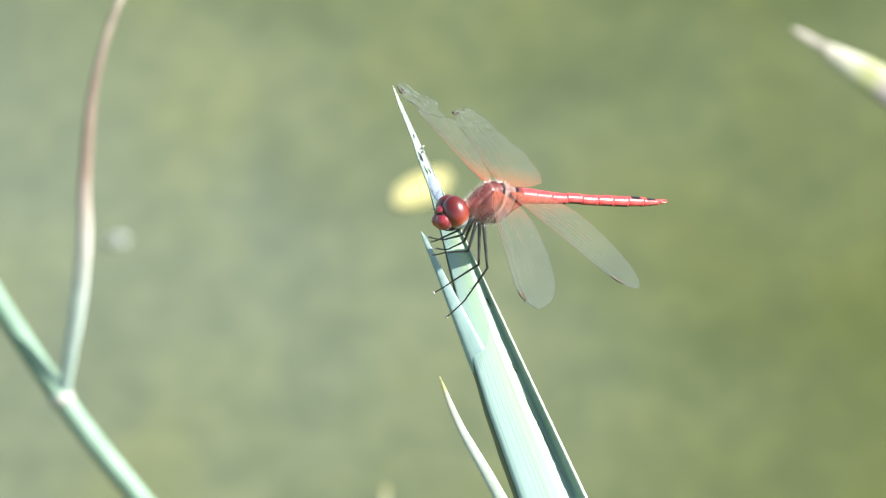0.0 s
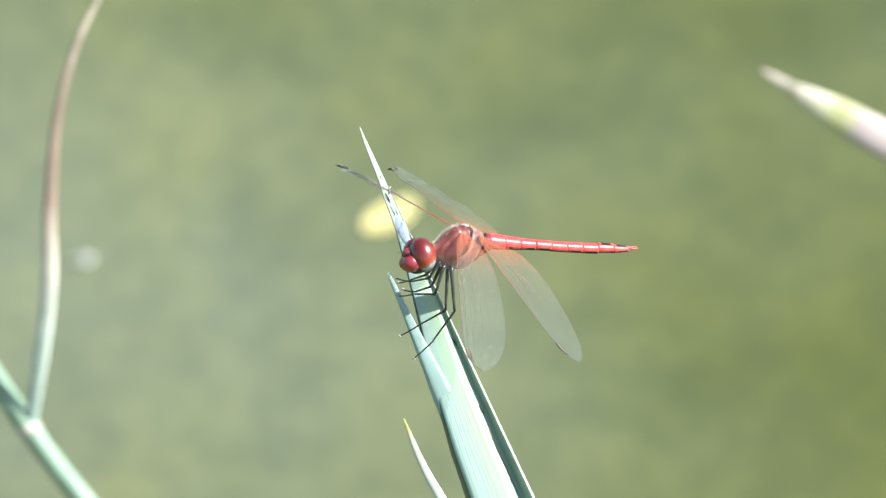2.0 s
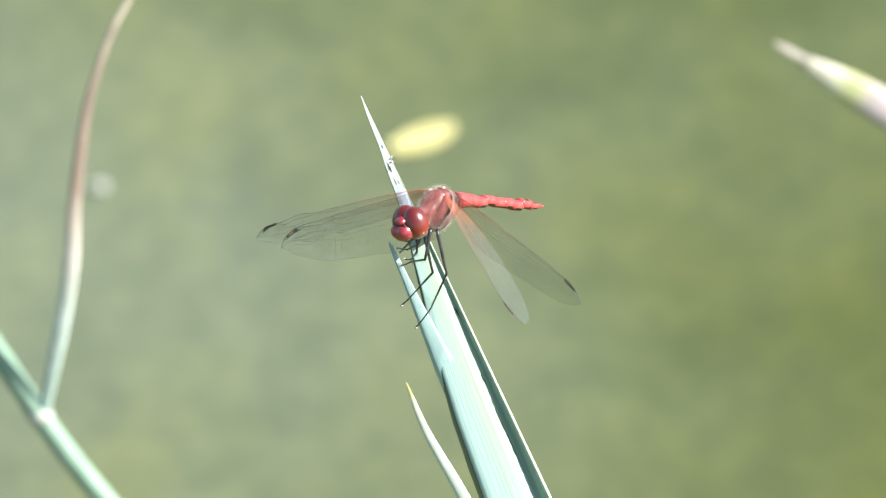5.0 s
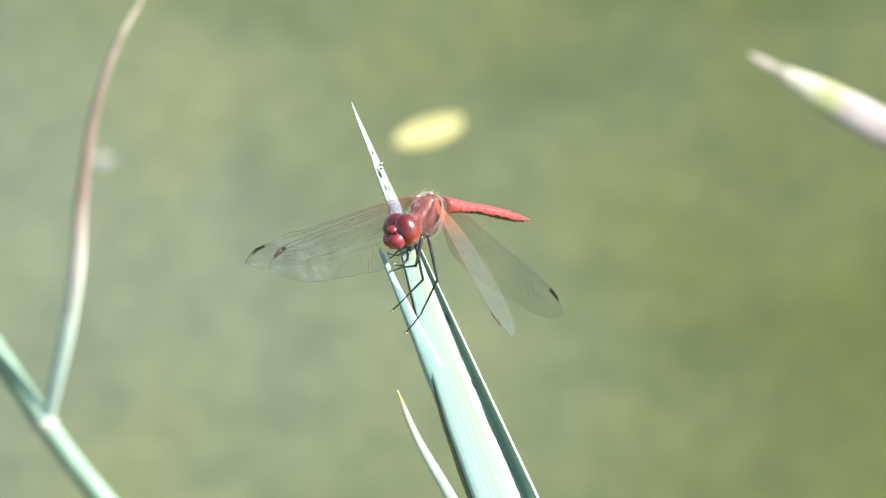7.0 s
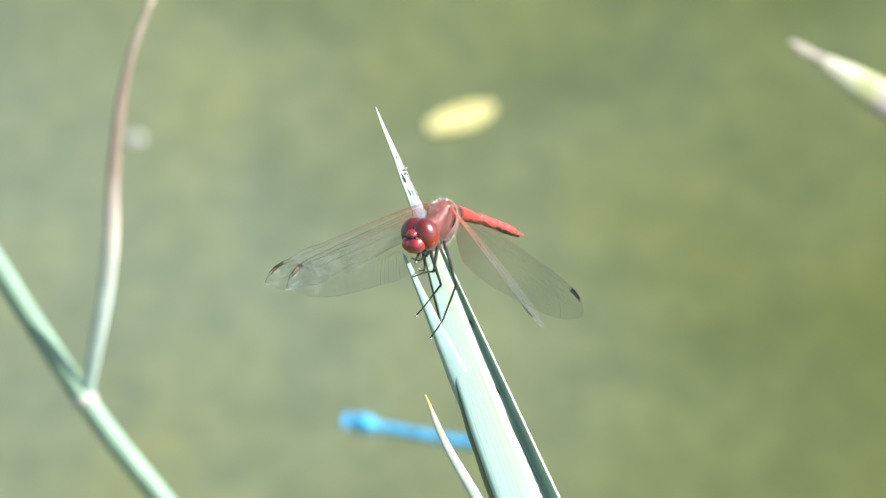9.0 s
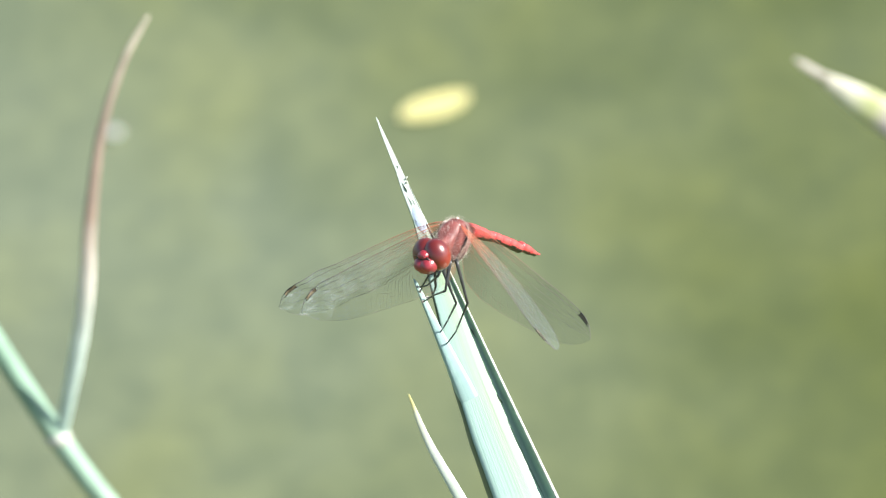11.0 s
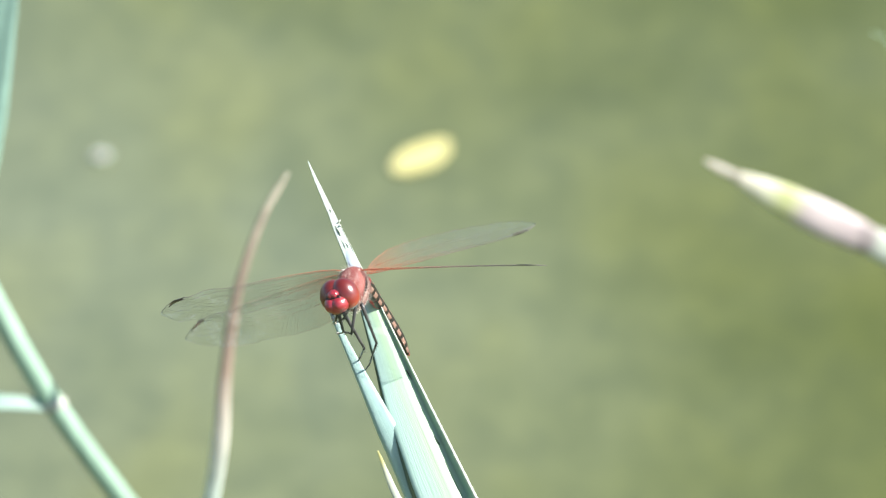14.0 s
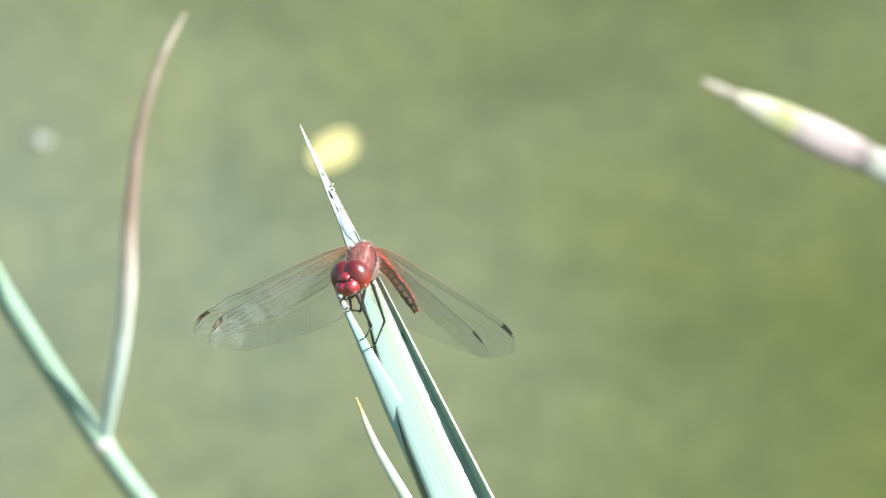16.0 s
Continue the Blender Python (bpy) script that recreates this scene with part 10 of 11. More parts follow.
    walk(fly_rings[8], [(t, pose(*p)) for t, *p in [
        (0.0, -0.0290, 0.0017, 0.0021, 0.0, 1.3, -4.2), (0.5, -0.0289, 0.0019, 0.0025, 0.0, 2.8, -4.6),
        (1.0, -0.0288, 0.0022, 0.0029, 0.0, 4.2, -5.5), (1.5, -0.0288, 0.0021, 0.0032, 0.0, 5.2, -5.2),
        (2.0, -0.0289, 0.0018, 0.0029, 0.0, 4.3, -4.3), (2.1, -0.0287, 0.0005, 0.0047, 0.0, 10.7, -1.2),
        (2.2, -0.0283, -0.0008, 0.0064, 0.0, 17.1, 1.9), (2.3, -0.0286, -0.0005, 0.0054, 0.0, 13.3, 1.3),
        (2.5, -0.0289, -0.0001, 0.0034, 0.0, 5.9, 0.1), (3.0, -0.0289, 0.0001, 0.0031, 0.0, 4.9, -0.3),
        (3.5, -0.0290, 0.0003, 0.0016, 0.0, -0.4, -0.7), (4.0, -0.0290, -0.0010, 0.0006, 0.0, -4.1, 2.5),
        (4.2, -0.0290, -0.0009, 0.0004, 0.0, -4.8, 2.3), (6.3, -0.0289, 0.0001, -0.0015, 0.0, -11.8, -0.3),
        (6.5, -0.0289, 0.0002, -0.0017, 0.0, -12.5, -0.6), (7.0, -0.0289, 0.0001, -0.0020, 0.0, -13.6, -0.2),
        (7.5, -0.0289, 0.0002, -0.0018, 0.0, -12.7, -0.6), (7.7, -0.0269, 0.0011, -0.0018, 0.0, -81.8, -2.8),
        (7.8, -0.0247, 0.0013, -0.0011, 180.0, -58.6, 176.1), (8.0, -0.0232, 0.0019, 0.0025, 180.0, -44.5, 173.8),
        (8.1, -0.0231, 0.0021, 0.0012, 180.0, -38.1, 173.4), (8.2, -0.0238, 0.0023, 0.0002, 180.0, -46.7, 172.9),
        (8.3, -0.0289, -0.0003, -0.0019, 0.0, -13.1, 0.6), (8.4, -0.0249, 0.0028, -0.0019, 180.0, -63.9, 171.9), (8.5, -0.0256, 0.0030, -0.0028, 180.0, -77.6, 171.4),
        (8.6, -0.0262, 0.0024, -0.0052, 0.0, -56.6, -6.8), (8.8, -0.0287, 0.0012, -0.0023, 0.0, -19.8, -3.1),
        (9.0, -0.0289, -0.0003, -0.0019, 0.0, -13.1, 0.6), (9.2, -0.0289, -0.0002, -0.0020, 0.0, -13.5, 0.5),
        (11.3, -0.0287, 0.0006, -0.0032, 0.0, -17.9, -1.4), (11.4, -0.0287, 0.0006, -0.0033, 0.0, -18.1, -1.5),
        (11.5, -0.0287, 0.0006, -0.0033, 0.0, -18.3, -1.6), (11.6, -0.0283, 0.0010, -0.0040, 0.0, -43.3, -2.5),
        (11.7, -0.0277, 0.0013, -0.0045, 0.0, -68.4, -3.4), (11.8, -0.0275, 0.0017, -0.0043, 0.0, -76.0, -4.3),
        (11.9, -0.0276, 0.0020, -0.0037, 0.0, -76.0, -5.3), (12.0, -0.0276, 0.0024, -0.0032, 0.0, -76.1, -6.2),
        (12.1, -0.0287, 0.0026, -0.0015, 0.0, -32.1, -6.3), (12.2, -0.0289, 0.0026, -0.0005, 0.0, -8.1, -6.4),
        (12.3, -0.0288, 0.0027, -0.0008, 0.0, -9.1, -6.6), (12.4, -0.0288, 0.0027, -0.0011, 0.0, -10.1, -6.7),
        (12.5, -0.0288, 0.0028, -0.0013, 0.0, -11.1, -6.8), (12.6, -0.0288, 0.0023, -0.0013, 0.0, -10.9, -5.6),
        (12.7, -0.0289, 0.0018, -0.0012, 0.0, -10.7, -4.3), (12.8, -0.0288, 0.0034, 0.0012, 0.0, -2.1, -8.3),
        (12.9, -0.0284, 0.0050, 0.0035, 0.0, 6.5, -12.2), (13.0, -0.0266, 0.0082, 0.0072, 0.0, 19.8, -21.2),
        (13.1, -0.0265, 0.0080, 0.0077, 0.0, 21.9, -20.9), (13.2, -0.0280, 0.0060, 0.0044, 0.0, 9.6, -14.9),
        (13.3, -0.0273, -0.0058, -0.0056, 0.0, -26.8, 15.0), (13.4, -0.0283, -0.0049, -0.0025, 0.0, -15.4, 12.2),
        (13.5, -0.0248, -0.0062, -0.0108, 0.0, -47.1, 17.7), (13.6, -0.0274, -0.0074, -0.0036, 0.0, -19.1, 18.7),
        (13.7, -0.0289, -0.0018, -0.0004, 0.0, -7.8, 4.5), (13.8, -0.0290, 0.0011, -0.0005, 0.0, -8.2, -2.6),
        (13.9, -0.0262, -0.0077, -0.0072, 28.0, -32.6, 20.3), (14.0, -0.0280, -0.0001, -0.0059, 62.0, -27.9, 0.3),
        (14.1, -0.0276, 0.0004, -0.0072, 46.0, -32.7, -1.0), (14.2, -0.0278, 0.0010, -0.0065, 28.0, -30.0, -2.5),
        (14.3, -0.0278, 0.0007, -0.0066, 28.0, -30.4, -1.7), (14.4, -0.0278, 0.0003, -0.0067, 28.0, -30.8, -0.8),
        (14.5, -0.0277, -0.0000, -0.0068, 28.0, -31.3, 0.0), (14.6, -0.0277, 0.0002, -0.0070, 28.0, -31.9, -0.6),
        (14.7, -0.0276, 0.0005, -0.0071, 28.0, -32.5, -1.3), (14.8, -0.0275, 0.0007, -0.0073, 28.0, -33.1, -1.9),
        (14.9, -0.0275, 0.0010, -0.0074, 28.0, -33.7, -2.5), (15.0, -0.0274, 0.0012, -0.0076, 28.0, -34.3, -3.2),
        (15.1, -0.0273, 0.0013, -0.0077, 28.0, -34.7, -3.4), (15.2, -0.0273, 0.0014, -0.0078, 28.0, -35.1, -3.6),
        (15.3, -0.0272, 0.0014, -0.0079, 28.0, -35.6, -3.8), (15.4, -0.0272, 0.0015, -0.0080, 28.0, -36.0, -4.0),
        (15.5, -0.0271, 0.0016, -0.0081, 28.0, -36.4, -4.2), (15.6, -0.0273, 0.0014, -0.0078, 28.0, -35.3, -3.7),
        (15.7, -0.0274, 0.0012, -0.0076, 28.0, -34.1, -3.2), (15.8, -0.0275, 0.0010, -0.0073, 28.0, -33.0, -2.7),
        (15.9, -0.0276, 0.0009, -0.0070, 28.0, -31.9, -2.2), (16.0, -0.0278, 0.0007, -0.0067, 28.0, -30.7, -1.7),]])
    walk(fly_legs[0], [(t, pose(0.0033, 0.0011, -0.0017, *p)) for t, *p in [
        (0.0, 8.1, -1.5, -2.8), (0.5, 2.0, -0.6, -3.6), (1.0, 1.1, 1.1, -3.3), (1.5, -1.0, 1.6, -3.4), (2.0, 0.0, -0.0, 0.0),
        (2.1, 7.7, 0.4, 9.8), (2.2, 15.0, -1.4, 20.7), (2.3, 11.9, 2.0, 9.2), (2.5, 4.1, 5.1, -12.5), (3.0, 4.5, 6.9, -18.2),
        (3.5, -3.5, 8.2, -35.5), (4.0, 0.8, 11.8, -36.9), (4.2, 0.6, 11.3, -37.3), (6.3, -1.8, 6.4, -40.4),
        (6.5, -2.0, 6.0, -40.6), (7.0, -3.6, 5.2, -40.4), (7.5, -4.5, 4.0, -38.9), (7.7, -11.0, 9.1, -42.3),
        (7.8, -14.4, 11.3, -44.4), (8.0, -21.4, 15.1, -49.2), (8.1, -20.3, 13.4, -48.5), (8.2, -19.2, 11.7, -47.9),
        (8.4, -17.1, 8.2, -46.8), (8.5, -16.3, 6.5, -46.7), (8.6, -14.8, 7.2, -47.8), (8.8, -11.6, 8.8, -50.2),
        (9.0, -8.6, 10.7, -52.4), (9.2, -9.2, 9.8, -51.7), (11.3, 1.8, 5.9, -45.9), (11.4, 1.2, 5.7, -46.1),
        (11.5, 0.8, 5.6, -46.2), (11.6, 0.9, 5.5, -46.8), (11.7, 1.4, 4.9, -46.5), (11.8, 2.0, 4.7, -46.8),
        (11.9, 2.1, 4.5, -47.3), (12.0, 2.7, 4.2, -47.5), (12.1, 2.3, 4.4, -47.1), (12.2, 1.2, 4.8, -47.4),
        (12.3, 1.2, 5.2, -47.4), (12.4, 0.9, 5.3, -47.0), (12.5, 0.4, 5.6, -47.0), (12.6, 0.0, 5.4, -47.2),
        (12.7, 0.3, 5.4, -47.9), (12.8, -8.2, 3.4, -45.8), (12.9, -16.5, 2.0, -41.9), (13.0, -20.7, 7.4, -50.5),
        (13.1, -16.6, 27.3, -53.7), (13.2, -24.1, 33.2, -72.4), (13.3, 0.0, -0.0, 0.0), (13.4, 0.0, -0.0, 0.0),
        (13.5, 0.0, -0.0, 0.0), (13.6, 0.0, -0.0, 0.0), (13.7, 0.0, -0.0, 0.0), (13.8, -14.1, 5.7, -28.5),
        (13.9, -15.0, -3.9, -59.8), (14.0, -25.4, 2.1, -64.0), (14.1, -25.4, 2.1, -67.0), (14.2, -25.0, -0.6, -53.9),
        (14.3, -23.9, -0.2, -55.6), (14.4, -22.0, 0.3, -56.7), (14.5, -20.8, 0.7, -57.7), (14.6, -20.1, 0.5, -56.9),
        (14.7, -20.2, 0.2, -56.7), (14.8, -19.1, -0.0, -56.3), (14.9, -18.4, -0.3, -55.2), (15.0, -17.9, -0.5, -55.7),
        (15.1, -17.5, -0.9, -56.4), (15.2, -18.1, -1.3, -57.5), (15.3, -17.8, -1.7, -59.0), (15.4, -17.4, -2.1, -59.7),
        (15.5, -17.1, -2.5, -60.9), (15.6, -16.9, -2.2, -61.5), (15.7, -17.5, -2.0, -62.0), (15.8, -17.2, -1.8, -62.0),
        (15.9, -17.0, -1.5, -62.5), (16.0, -17.0, -1.3, -62.6),]])
    walk(fly_legs[1], [(t, pose(0.0025, -0.0015, -0.0030, *p)) for t, *p in [
        (0.0, 10.2, -1.2, -2.8), (0.5, 2.8, -0.0, -4.2), (1.0, 1.2, 1.6, -3.9), (1.5, -1.4, 2.1, -4.1), (2.0, 0.0, -0.0, 0.0),
        (2.1, 9.4, -1.9, 12.6), (2.2, 17.8, -7.0, 25.8), (2.3, 14.5, -0.4, 12.1), (2.5, 4.9, 7.2, -14.3),
        (3.0, 5.2, 9.9, -20.9), (3.5, -5.5, 12.5, -42.0), (4.0, 0.6, 17.0, -42.5), (4.2, 0.2, 16.5, -42.9),
        (6.3, -3.1, 11.4, -46.8), (6.5, -3.4, 10.8, -47.2), (7.0, -5.1, 9.8, -46.9), (7.5, -6.3, 8.4, -45.5),
        (7.7, -15.2, 12.5, -50.5), (7.8, -19.6, 14.1, -53.3), (8.0, -28.6, 16.2, -59.4), (8.1, -27.0, 14.9, -58.4),
        (8.2, -25.5, 13.6, -57.5), (8.4, -22.5, 10.8, -56.0), (8.5, -21.0, 9.4, -55.3), (8.6, -19.1, 10.5, -56.5),
        (8.8, -15.3, 12.9, -58.8), (9.0, -11.7, 15.6, -61.1), (9.2, -12.3, 14.7, -60.2), (11.3, 0.8, 9.7, -54.4),
        (11.4, 0.1, 9.5, -54.6), (11.5, -0.3, 9.3, -54.8), (11.6, -0.2, 9.1, -55.5), (11.7, 0.3, 8.5, -55.2),
        (11.8, 1.0, 8.2, -55.6), (11.9, 1.2, 7.9, -56.2), (12.0, 1.8, 7.7, -56.5), (12.1, 1.4, 7.8, -56.1),
        (12.2, 0.1, 8.2, -56.4), (12.3, -0.1, 8.6, -56.3), (12.4, -0.4, 8.9, -55.9), (12.5, -1.0, 9.2, -55.8),
        (12.6, -1.5, 8.9, -56.1), (12.7, -1.1, 8.8, -57.0), (12.8, -11.6, 4.7, -56.2), (12.9, -21.9, 1.3, -53.2),
        (13.0, -27.0, 7.8, -63.6), (13.1, -22.5, 35.6, -66.3), (13.2, -28.5, 43.1, -83.8), (13.3, 0.0, -0.0, 0.0),
        (13.4, 0.0, -0.0, 0.0), (13.5, 0.0, -0.0, 0.0), (13.6, 0.0, -0.0, 0.0), (13.7, 0.0, -0.0, 0.0),
        (13.8, -15.9, 8.1, -32.1), (13.9, -19.3, -2.2, -69.2), (14.0, -30.8, 3.3, -74.4), (14.1, -30.8, 2.8, -77.8),
        (14.2, -30.5, -0.1, -63.8), (14.3, -29.3, 0.5, -65.6), (14.4, -27.0, 1.0, -66.7), (14.5, -25.6, 1.7, -67.8),
        (14.6, -24.8, 1.3, -67.0), (14.7, -24.8, 1.0, -66.7), (14.8, -23.5, 0.7, -66.3), (14.9, -22.7, 0.4, -65.3),
        (15.0, -22.1, 0.2, -65.9), (15.1, -21.7, -0.2, -66.6), (15.2, -22.3, -0.7, -67.8), (15.3, -22.0, -1.0, -69.2),
        (15.4, -21.5, -1.3, -70.0), (15.5, -21.2, -1.7, -71.3), (15.6, -21.0, -1.3, -71.9), (15.7, -21.7, -1.1, -72.4),
        (15.8, -21.4, -0.7, -72.5), (15.9, -21.1, -0.4, -73.0), (16.0, -21.1, -0.1, -73.1),]])
    walk(fly_legs[2], [(t, pose(0.0026, 0.0016, -0.0021, *p)) for t, *p in [
        (0.0, 8.0, -1.7, -2.7), (0.5, 2.2, -0.7, -3.6), (1.0, 0.9, 1.0, -3.2), (1.5, -1.2, 1.6, -3.2), (2.0, 0.0, -0.0, 0.0),
        (2.1, 7.3, 0.5, 10.1), (2.2, 14.1, -1.2, 20.9), (2.3, 11.2, 2.0, 9.9), (2.5, 4.0, 4.9, -11.4), (3.0, 4.5, 6.8, -16.8),
        (3.5, -3.0, 8.3, -33.4), (4.0, 1.3, 12.1, -34.4), (4.2, 1.1, 11.7, -34.7), (6.3, -1.2, 6.8, -37.9),
        (6.5, -1.4, 6.3, -38.1), (7.0, -3.0, 5.6, -37.9), (7.5, -3.9, 4.4, -36.8), (7.7, -10.5, 9.7, -39.8),
        (7.8, -14.2, 12.1, -41.9), (8.0, -21.7, 16.1, -46.8), (8.1, -20.3, 14.5, -46.0), (8.2, -18.9, 12.8, -45.2),
        (8.4, -16.6, 9.5, -44.3), (8.5, -15.7, 7.8, -44.1), (8.6, -14.1, 8.5, -45.1), (8.8, -10.9, 10.1, -47.1),
        (9.0, -7.8, 11.9, -49.1), (9.2, -8.4, 11.1, -48.5), (11.3, -0.8, 7.4, -46.0), (11.4, -1.3, 7.3, -46.1),
        (11.5, -1.7, 7.1, -46.2), (11.6, -1.6, 7.0, -46.8), (11.7, -1.1, 6.4, -46.6), (11.8, -0.5, 6.1, -46.9),
        (11.9, -0.4, 5.9, -47.3), (12.0, 0.2, 5.7, -47.5), (12.1, -0.2, 5.8, -47.2), (12.2, -1.3, 6.2, -47.4),
        (12.3, -1.4, 6.6, -47.5), (12.4, -1.7, 6.8, -47.1), (12.5, -2.2, 7.1, -47.0), (12.6, -2.6, 6.8, -47.4),
        (12.7, -2.2, 6.9, -48.0), (12.8, -11.0, 4.2, -47.4), (12.9, -19.5, 1.5, -45.3), (13.0, -24.5, 9.4, -54.6),
        (13.1, -20.1, 35.6, -53.6), (13.2, -25.1, 43.3, -68.1), (13.3, 0.0, -0.0, 0.0), (13.4, 0.0, -0.0, 0.0),
        (13.5, 0.0, -0.0, 0.0), (13.6, 0.0, -0.0, 0.0), (13.7, 0.0, -0.0, 0.0), (13.8, -13.2, 7.4, -26.6),
        (13.9, -17.1, -1.3, -58.9), (14.0, -27.4, 5.3, -63.6), (14.1, -27.6, 5.2, -66.7), (14.2, -26.9, 1.2, -55.2),
        (14.3, -25.9, 1.9, -56.6), (14.4, -24.0, 2.6, -57.3), (14.5, -22.8, 3.2, -58.0), (14.6, -22.1, 2.8, -57.4),
        (14.7, -22.0, 2.5, -57.2), (14.8, -21.0, 2.3, -56.8), (14.9, -20.3, 1.9, -56.0), (15.0, -19.7, 1.8, -56.5),
        (15.1, -19.4, 1.4, -57.1), (15.2, -19.9, 1.0, -58.2), (15.3, -19.6, 0.8, -59.4), (15.4, -19.2, 0.4, -60.1),
        (15.5, -18.9, 0.1, -61.2), (15.6, -18.7, 0.4, -61.6), (15.7, -19.3, 0.7, -62.1), (15.8, -19.0, 0.9, -62.2),
        (15.9, -18.8, 1.2, -62.6), (16.0, -18.7, 1.4, -62.6),]])
    walk(fly_legs[3], [(t, pose(0.0013, -0.0019, -0.0037, *p)) for t, *p in [
        (0.0, 10.9, -1.2, -2.7), (0.5, 3.2, 0.1, -4.3), (1.0, 1.3, 1.7, -3.9), (1.5, -1.5, 2.2, -4.1), (2.0, 0.0, -0.0, 0.0),
        (2.1, 9.3, -2.5, 13.1), (2.2, 17.6, -8.4, 26.6), (2.3, 14.5, -1.1, 12.8), (2.5, 5.1, 7.8, -14.5),
        (3.0, 5.5, 10.9, -21.2), (3.5, -4.9, 14.2, -42.9), (4.0, 1.0, 19.1, -43.3), (4.2, 0.6, 18.6, -43.7),
        (6.3, -2.4, 13.5, -47.7), (6.5, -2.7, 13.0, -48.0), (7.0, -4.6, 11.9, -47.9), (7.5, -5.8, 10.4, -46.6),
        (7.7, -15.5, 14.3, -52.0), (7.8, -20.6, 15.7, -55.2), (8.0, -30.7, 17.3, -61.9), (8.1, -28.8, 16.2, -60.8),
        (8.2, -26.9, 15.0, -59.7), (8.4, -23.1, 12.6, -57.8), (8.5, -21.4, 11.3, -57.1), (8.6, -19.4, 12.5, -58.2),
        (8.8, -15.4, 15.3, -60.5), (9.0, -11.5, 18.3, -62.6), (9.2, -12.2, 17.3, -61.9), (11.3, -0.5, 13.0, -59.0),
        (11.4, -1.2, 12.8, -59.2), (11.5, -1.6, 12.6, -59.3), (11.6, -1.5, 12.4, -60.1), (11.7, -0.9, 11.7, -59.9),
        (11.8, -0.2, 11.4, -60.3), (11.9, 0.1, 11.1, -60.9), (12.0, 0.7, 10.8, -61.3), (12.1, 0.3, 11.0, -60.9),
        (12.2, -1.2, 11.3, -61.1), (12.3, -1.4, 11.8, -61.1), (12.4, -1.8, 12.1, -60.6), (12.5, -2.5, 12.5, -60.5),
        (12.6, -2.9, 11.9, -61.0), (12.7, -2.5, 11.8, -61.9), (12.8, -13.9, 6.4, -62.4), (12.9, -24.9, 1.4, -60.5),
        (13.0, -31.1, 8.6, -72.6), (13.1, -28.0, 42.6, -75.8), (13.2, 0.0, -0.0, 0.0), (13.3, 0.0, -0.0, 0.0),
        (13.4, 0.0, -0.0, 0.0), (13.5, 0.0, -0.0, 0.0), (13.6, 0.0, -0.0, 0.0), (13.7, 0.0, -0.0, 0.0),
        (13.8, -15.9, 9.5, -32.7), (13.9, -20.8, 0.4, -74.3), (14.0, -33.4, 5.2, -80.3), (14.1, -33.4, 4.6, -84.1),
        (14.2, -33.0, 1.0, -70.0), (14.3, -31.6, 1.8, -71.7), (14.4, -29.3, 2.7, -72.7), (14.5, -27.8, 3.4, -73.7),
        (14.6, -26.9, 3.0, -72.9), (14.7, -26.8, 2.6, -72.6), (14.8, -25.5, 2.4, -72.3), (14.9, -24.6, 2.0, -71.3),
        (15.0, -24.0, 1.8, -71.9), (15.1, -23.5, 1.4, -72.6), (15.2, -24.1, 1.0, -73.9), (15.3, -23.7, 0.7, -75.3),
        (15.4, -23.2, 0.4, -76.2), (15.5, -22.8, 0.1, -77.4), (15.6, -22.6, 0.5, -78.0), (15.7, -23.3, 0.9, -78.5),
        (15.8, -23.0, 1.3, -78.5), (15.9, -22.8, 1.7, -79.0), (16.0, -22.7, 2.0, -79.2),]])
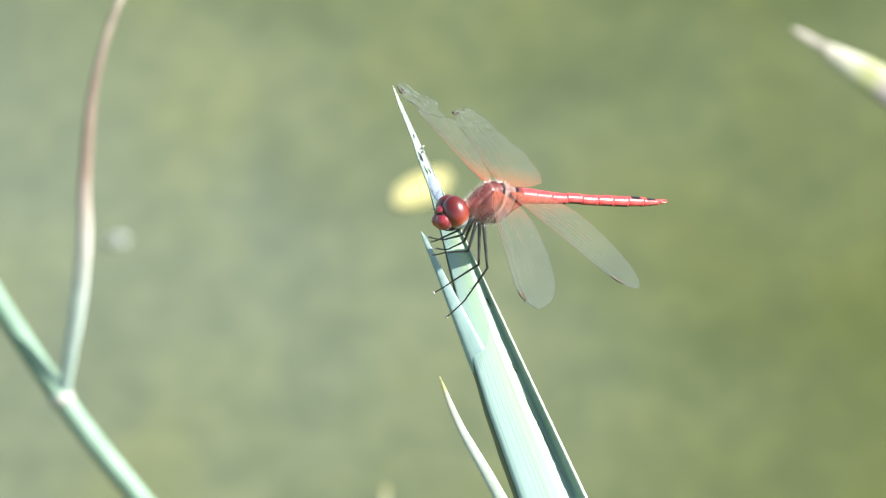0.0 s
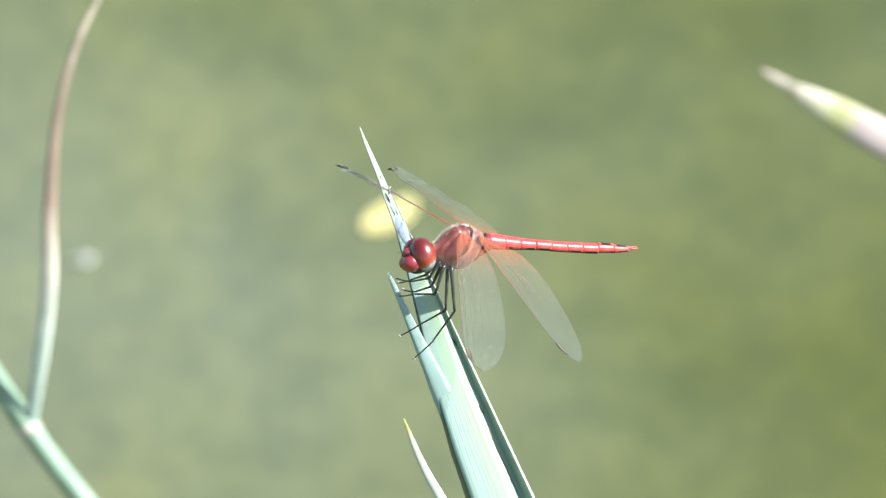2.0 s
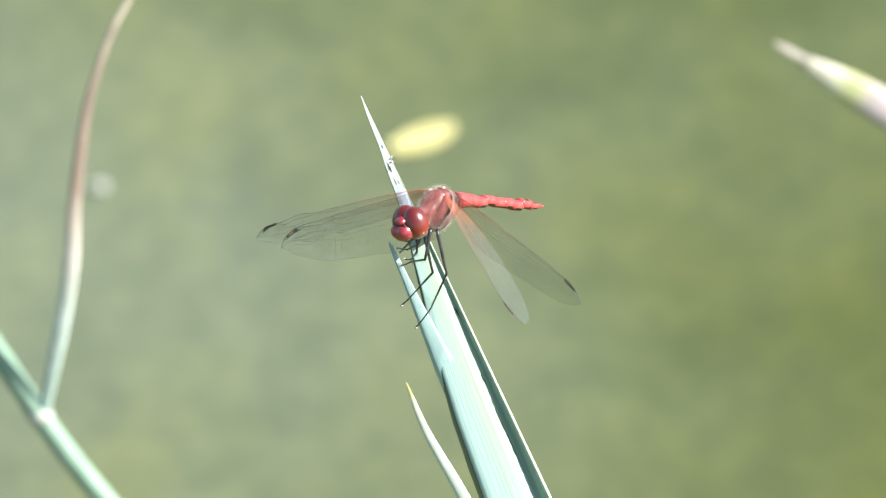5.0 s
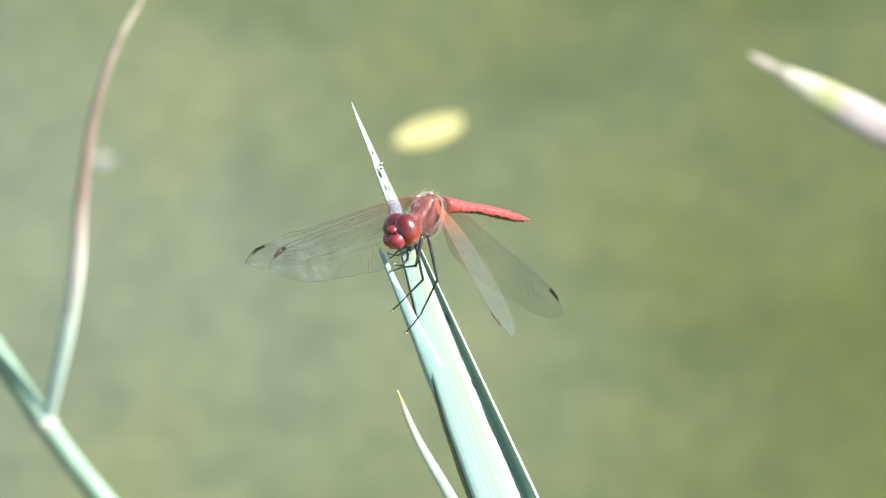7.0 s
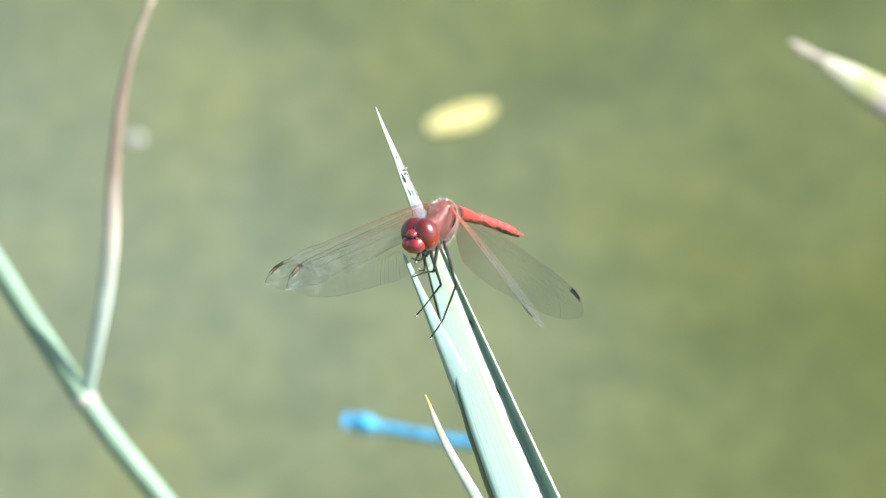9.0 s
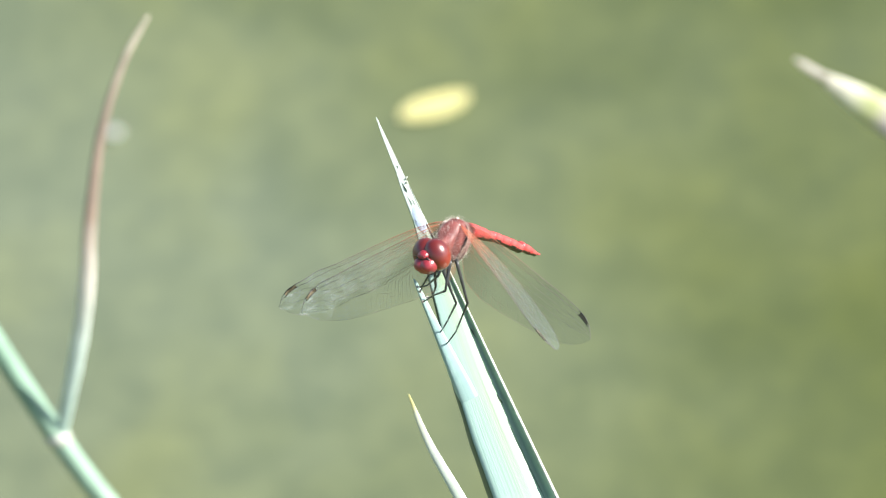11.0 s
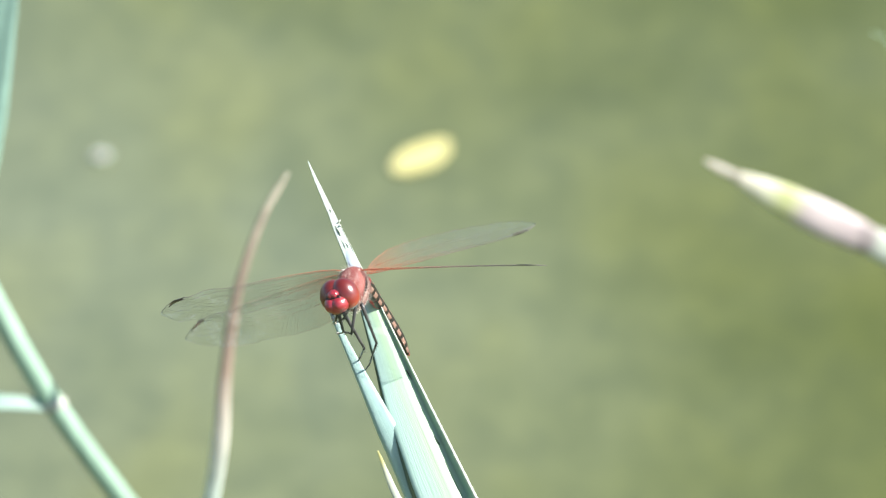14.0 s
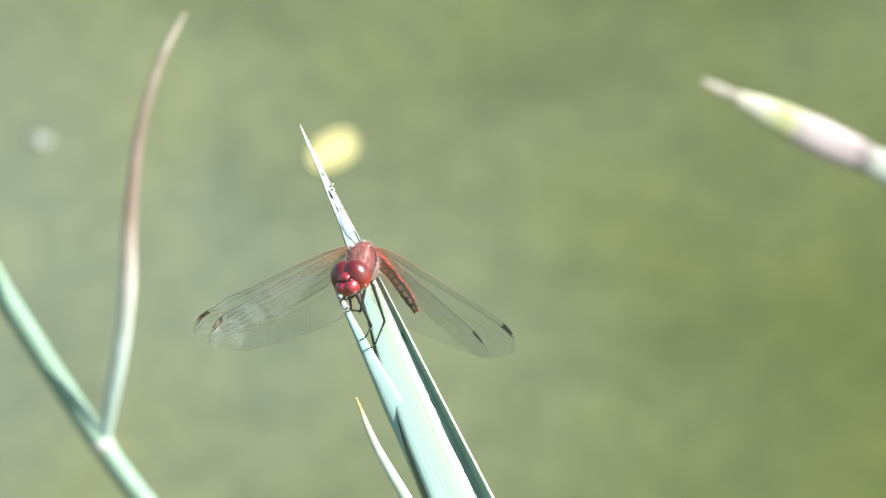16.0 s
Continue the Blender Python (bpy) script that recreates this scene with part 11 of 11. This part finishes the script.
    walk(fly_legs[4], [(t, pose(0.0016, 0.0022, -0.0020, *p)) for t, *p in [
        (0.0, 7.8, -2.0, -2.7), (0.5, 2.2, -0.5, -4.0), (1.0, 0.4, 0.8, -3.1), (1.5, -1.5, 1.4, -2.9), (2.0, 0.0, -0.0, 0.0),
        (2.1, 6.9, 0.2, 11.1), (2.2, 13.4, -1.8, 22.4), (2.3, 11.0, 1.0, 11.9), (2.5, 3.7, 4.2, -9.3), (3.0, 4.2, 5.9, -14.0),
        (3.5, -2.5, 7.9, -29.5), (4.0, 3.7, 10.8, -28.2), (4.2, 3.4, 10.4, -28.6), (6.3, 0.2, 5.9, -32.5),
        (6.5, -0.1, 5.5, -32.8), (7.0, -1.3, 4.9, -32.5), (7.5, -2.2, 3.9, -32.2), (7.7, -9.9, 10.0, -34.7),
        (7.8, -13.8, 12.7, -36.5), (8.0, -21.9, 17.5, -41.0), (8.1, -20.0, 15.8, -40.0), (8.2, -18.1, 14.2, -39.2),
        (8.4, -14.3, 10.7, -37.8), (8.5, -13.5, 9.3, -37.6), (8.6, -11.7, 9.8, -38.1), (8.8, -8.0, 10.9, -39.2),
        (9.0, -4.3, 12.1, -40.3), (9.2, -5.3, 11.6, -40.3), (11.3, -11.8, 12.3, -43.1), (11.4, -12.3, 12.4, -43.2),
        (11.5, -12.6, 12.3, -43.4), (11.6, -12.4, 12.2, -43.8), (11.7, -12.1, 11.4, -43.9), (11.8, -11.6, 11.1, -44.2),
        (11.9, -11.4, 10.8, -44.5), (12.0, -11.0, 10.4, -44.9), (12.1, -11.3, 10.6, -44.6), (12.2, -12.3, 11.2, -44.7),
        (12.3, -12.5, 11.6, -44.5), (12.4, -12.8, 11.8, -44.3), (12.5, -13.3, 12.2, -44.2), (12.6, -13.6, 12.1, -44.6),
        (12.7, -13.3, 12.2, -45.1), (12.8, -23.1, 8.9, -48.8), (12.9, -32.7, 4.4, -51.3), (13.0, -36.1, 19.3, -55.9),
        (13.1, -7.8, 52.3, -23.2), (13.2, 1.8, 56.9, -20.0), (13.3, 0.0, -0.0, 0.0), (13.4, 0.0, -0.0, 0.0),
        (13.5, 0.0, -0.0, 0.0), (13.6, 0.0, -0.0, 0.0), (13.7, 0.0, -0.0, 0.0), (13.8, -11.0, 9.1, -19.6),
        (13.9, -27.5, 6.3, -54.4), (14.0, -36.7, 15.3, -59.4), (14.1, -37.2, 15.2, -62.5), (14.2, -37.5, 9.3, -55.4),
        (14.3, -36.2, 10.4, -55.7), (14.4, -34.2, 11.1, -55.6), (14.5, -32.8, 11.9, -55.6), (14.6, -32.2, 11.3, -55.2),
        (14.7, -32.1, 11.0, -55.2), (14.8, -31.1, 10.5, -55.0), (14.9, -30.5, 10.0, -54.5), (15.0, -29.9, 9.9, -54.9),
        (15.1, -29.6, 9.5, -55.4), (15.2, -29.9, 9.4, -56.3), (15.3, -29.6, 9.3, -57.1), (15.4, -29.2, 8.9, -57.7),
        (15.5, -28.9, 8.7, -58.5), (15.6, -28.6, 9.0, -58.6), (15.7, -29.1, 9.4, -59.0), (15.8, -28.8, 9.6, -59.0),
        (15.9, -28.6, 9.9, -59.1), (16.0, -28.5, 10.1, -59.2),]])
    walk(fly_legs[5], [(t, pose(0.0002, -0.0014, -0.0034, *p)) for t, *p in [
        (0.0, 9.2, -1.3, -2.4), (0.5, 3.2, -0.0, -4.0), (1.0, 0.8, 1.6, -3.2), (1.5, -1.5, 2.2, -3.2), (2.0, 0.0, -0.0, 0.0),
        (2.1, 8.0, -2.4, 12.1), (2.2, 14.6, -6.9, 23.7), (2.3, 12.5, -1.4, 12.9), (2.5, 4.9, 7.0, -9.8),
        (3.0, 5.6, 10.0, -14.7), (3.5, -4.2, 15.9, -33.5), (4.0, 2.5, 19.6, -31.4), (4.2, 2.1, 19.2, -31.9),
        (6.3, -1.5, 14.9, -36.5), (6.5, -1.8, 14.4, -36.9), (7.0, -3.9, 13.9, -37.2), (7.5, -5.3, 12.6, -37.1),
        (7.7, -14.4, 18.4, -41.6), (7.8, -19.1, 20.9, -44.4), (8.0, -28.5, 24.9, -51.0), (8.1, -27.1, 23.5, -50.1),
        (8.2, -25.7, 22.1, -49.2), (8.4, -22.7, 19.2, -47.7), (8.5, -21.1, 17.7, -47.0), (8.6, -18.9, 18.7, -47.3),
        (8.8, -14.3, 20.7, -47.7), (9.0, -9.5, 22.8, -47.9), (9.2, -10.5, 22.0, -48.0), (11.3, -6.6, 24.2, -52.4),
        (11.4, -7.3, 24.2, -52.7), (11.5, -7.8, 24.0, -53.1), (11.6, -7.6, 23.9, -53.6), (11.7, -7.1, 23.1, -53.7),
        (11.8, -6.4, 22.8, -54.0), (11.9, -6.1, 22.6, -54.5), (12.0, -5.5, 22.2, -54.8), (12.1, -6.0, 22.3, -54.5),
        (12.2, -7.4, 22.9, -54.7), (12.3, -7.6, 23.4, -54.6), (12.4, -8.0, 23.6, -54.2), (12.5, -8.8, 24.0, -54.2),
        (12.6, -9.3, 23.7, -55.0), (12.7, -8.8, 23.7, -55.7), (12.8, -21.9, 18.3, -62.4), (12.9, -33.5, 11.1, -66.7),
        (13.0, -40.3, 24.7, -75.2), (13.1, -4.7, 66.9, -30.4), (13.2, 20.4, 71.2, -11.9), (13.3, 0.0, -0.0, 0.0),
        (13.4, 0.0, -0.0, 0.0), (13.5, 0.0, -0.0, 0.0), (13.6, 0.0, -0.0, 0.0), (13.7, 0.0, -0.0, 0.0),
        (13.8, -14.8, 13.5, -25.1), (13.9, 152.3, 164.3, 110.2), (14.0, 139.7, 157.8, 102.0), (14.1, 139.2, 158.0, 98.2),
        (14.2, 139.9, 164.9, 107.5), (14.3, 141.3, 163.5, 107.0), (14.4, 143.5, 162.2, 107.1), (14.5, 145.1, 161.1, 107.2),
        (14.6, 146.1, 161.6, 107.8), (14.7, 146.3, 162.1, 107.7), (14.8, 147.6, 162.4, 108.1), (14.9, 148.4, 162.9, 108.7),
        (15.0, 149.1, 162.9, 108.3), (15.1, 149.5, 163.2, 107.8), (15.2, 149.1, 163.4, 106.7), (15.3, 149.5, 163.4, 105.7),
        (15.4, 150.0, 163.6, 105.2), (15.5, 150.4, 163.6, 104.3), (15.6, 150.7, 163.2, 104.1), (15.7, 150.1, 162.8, 103.6),
        (15.8, 150.4, 162.4, 103.8), (15.9, 150.6, 162.0, 103.6), (16.0, 150.7, 161.7, 103.6),]])


motions()
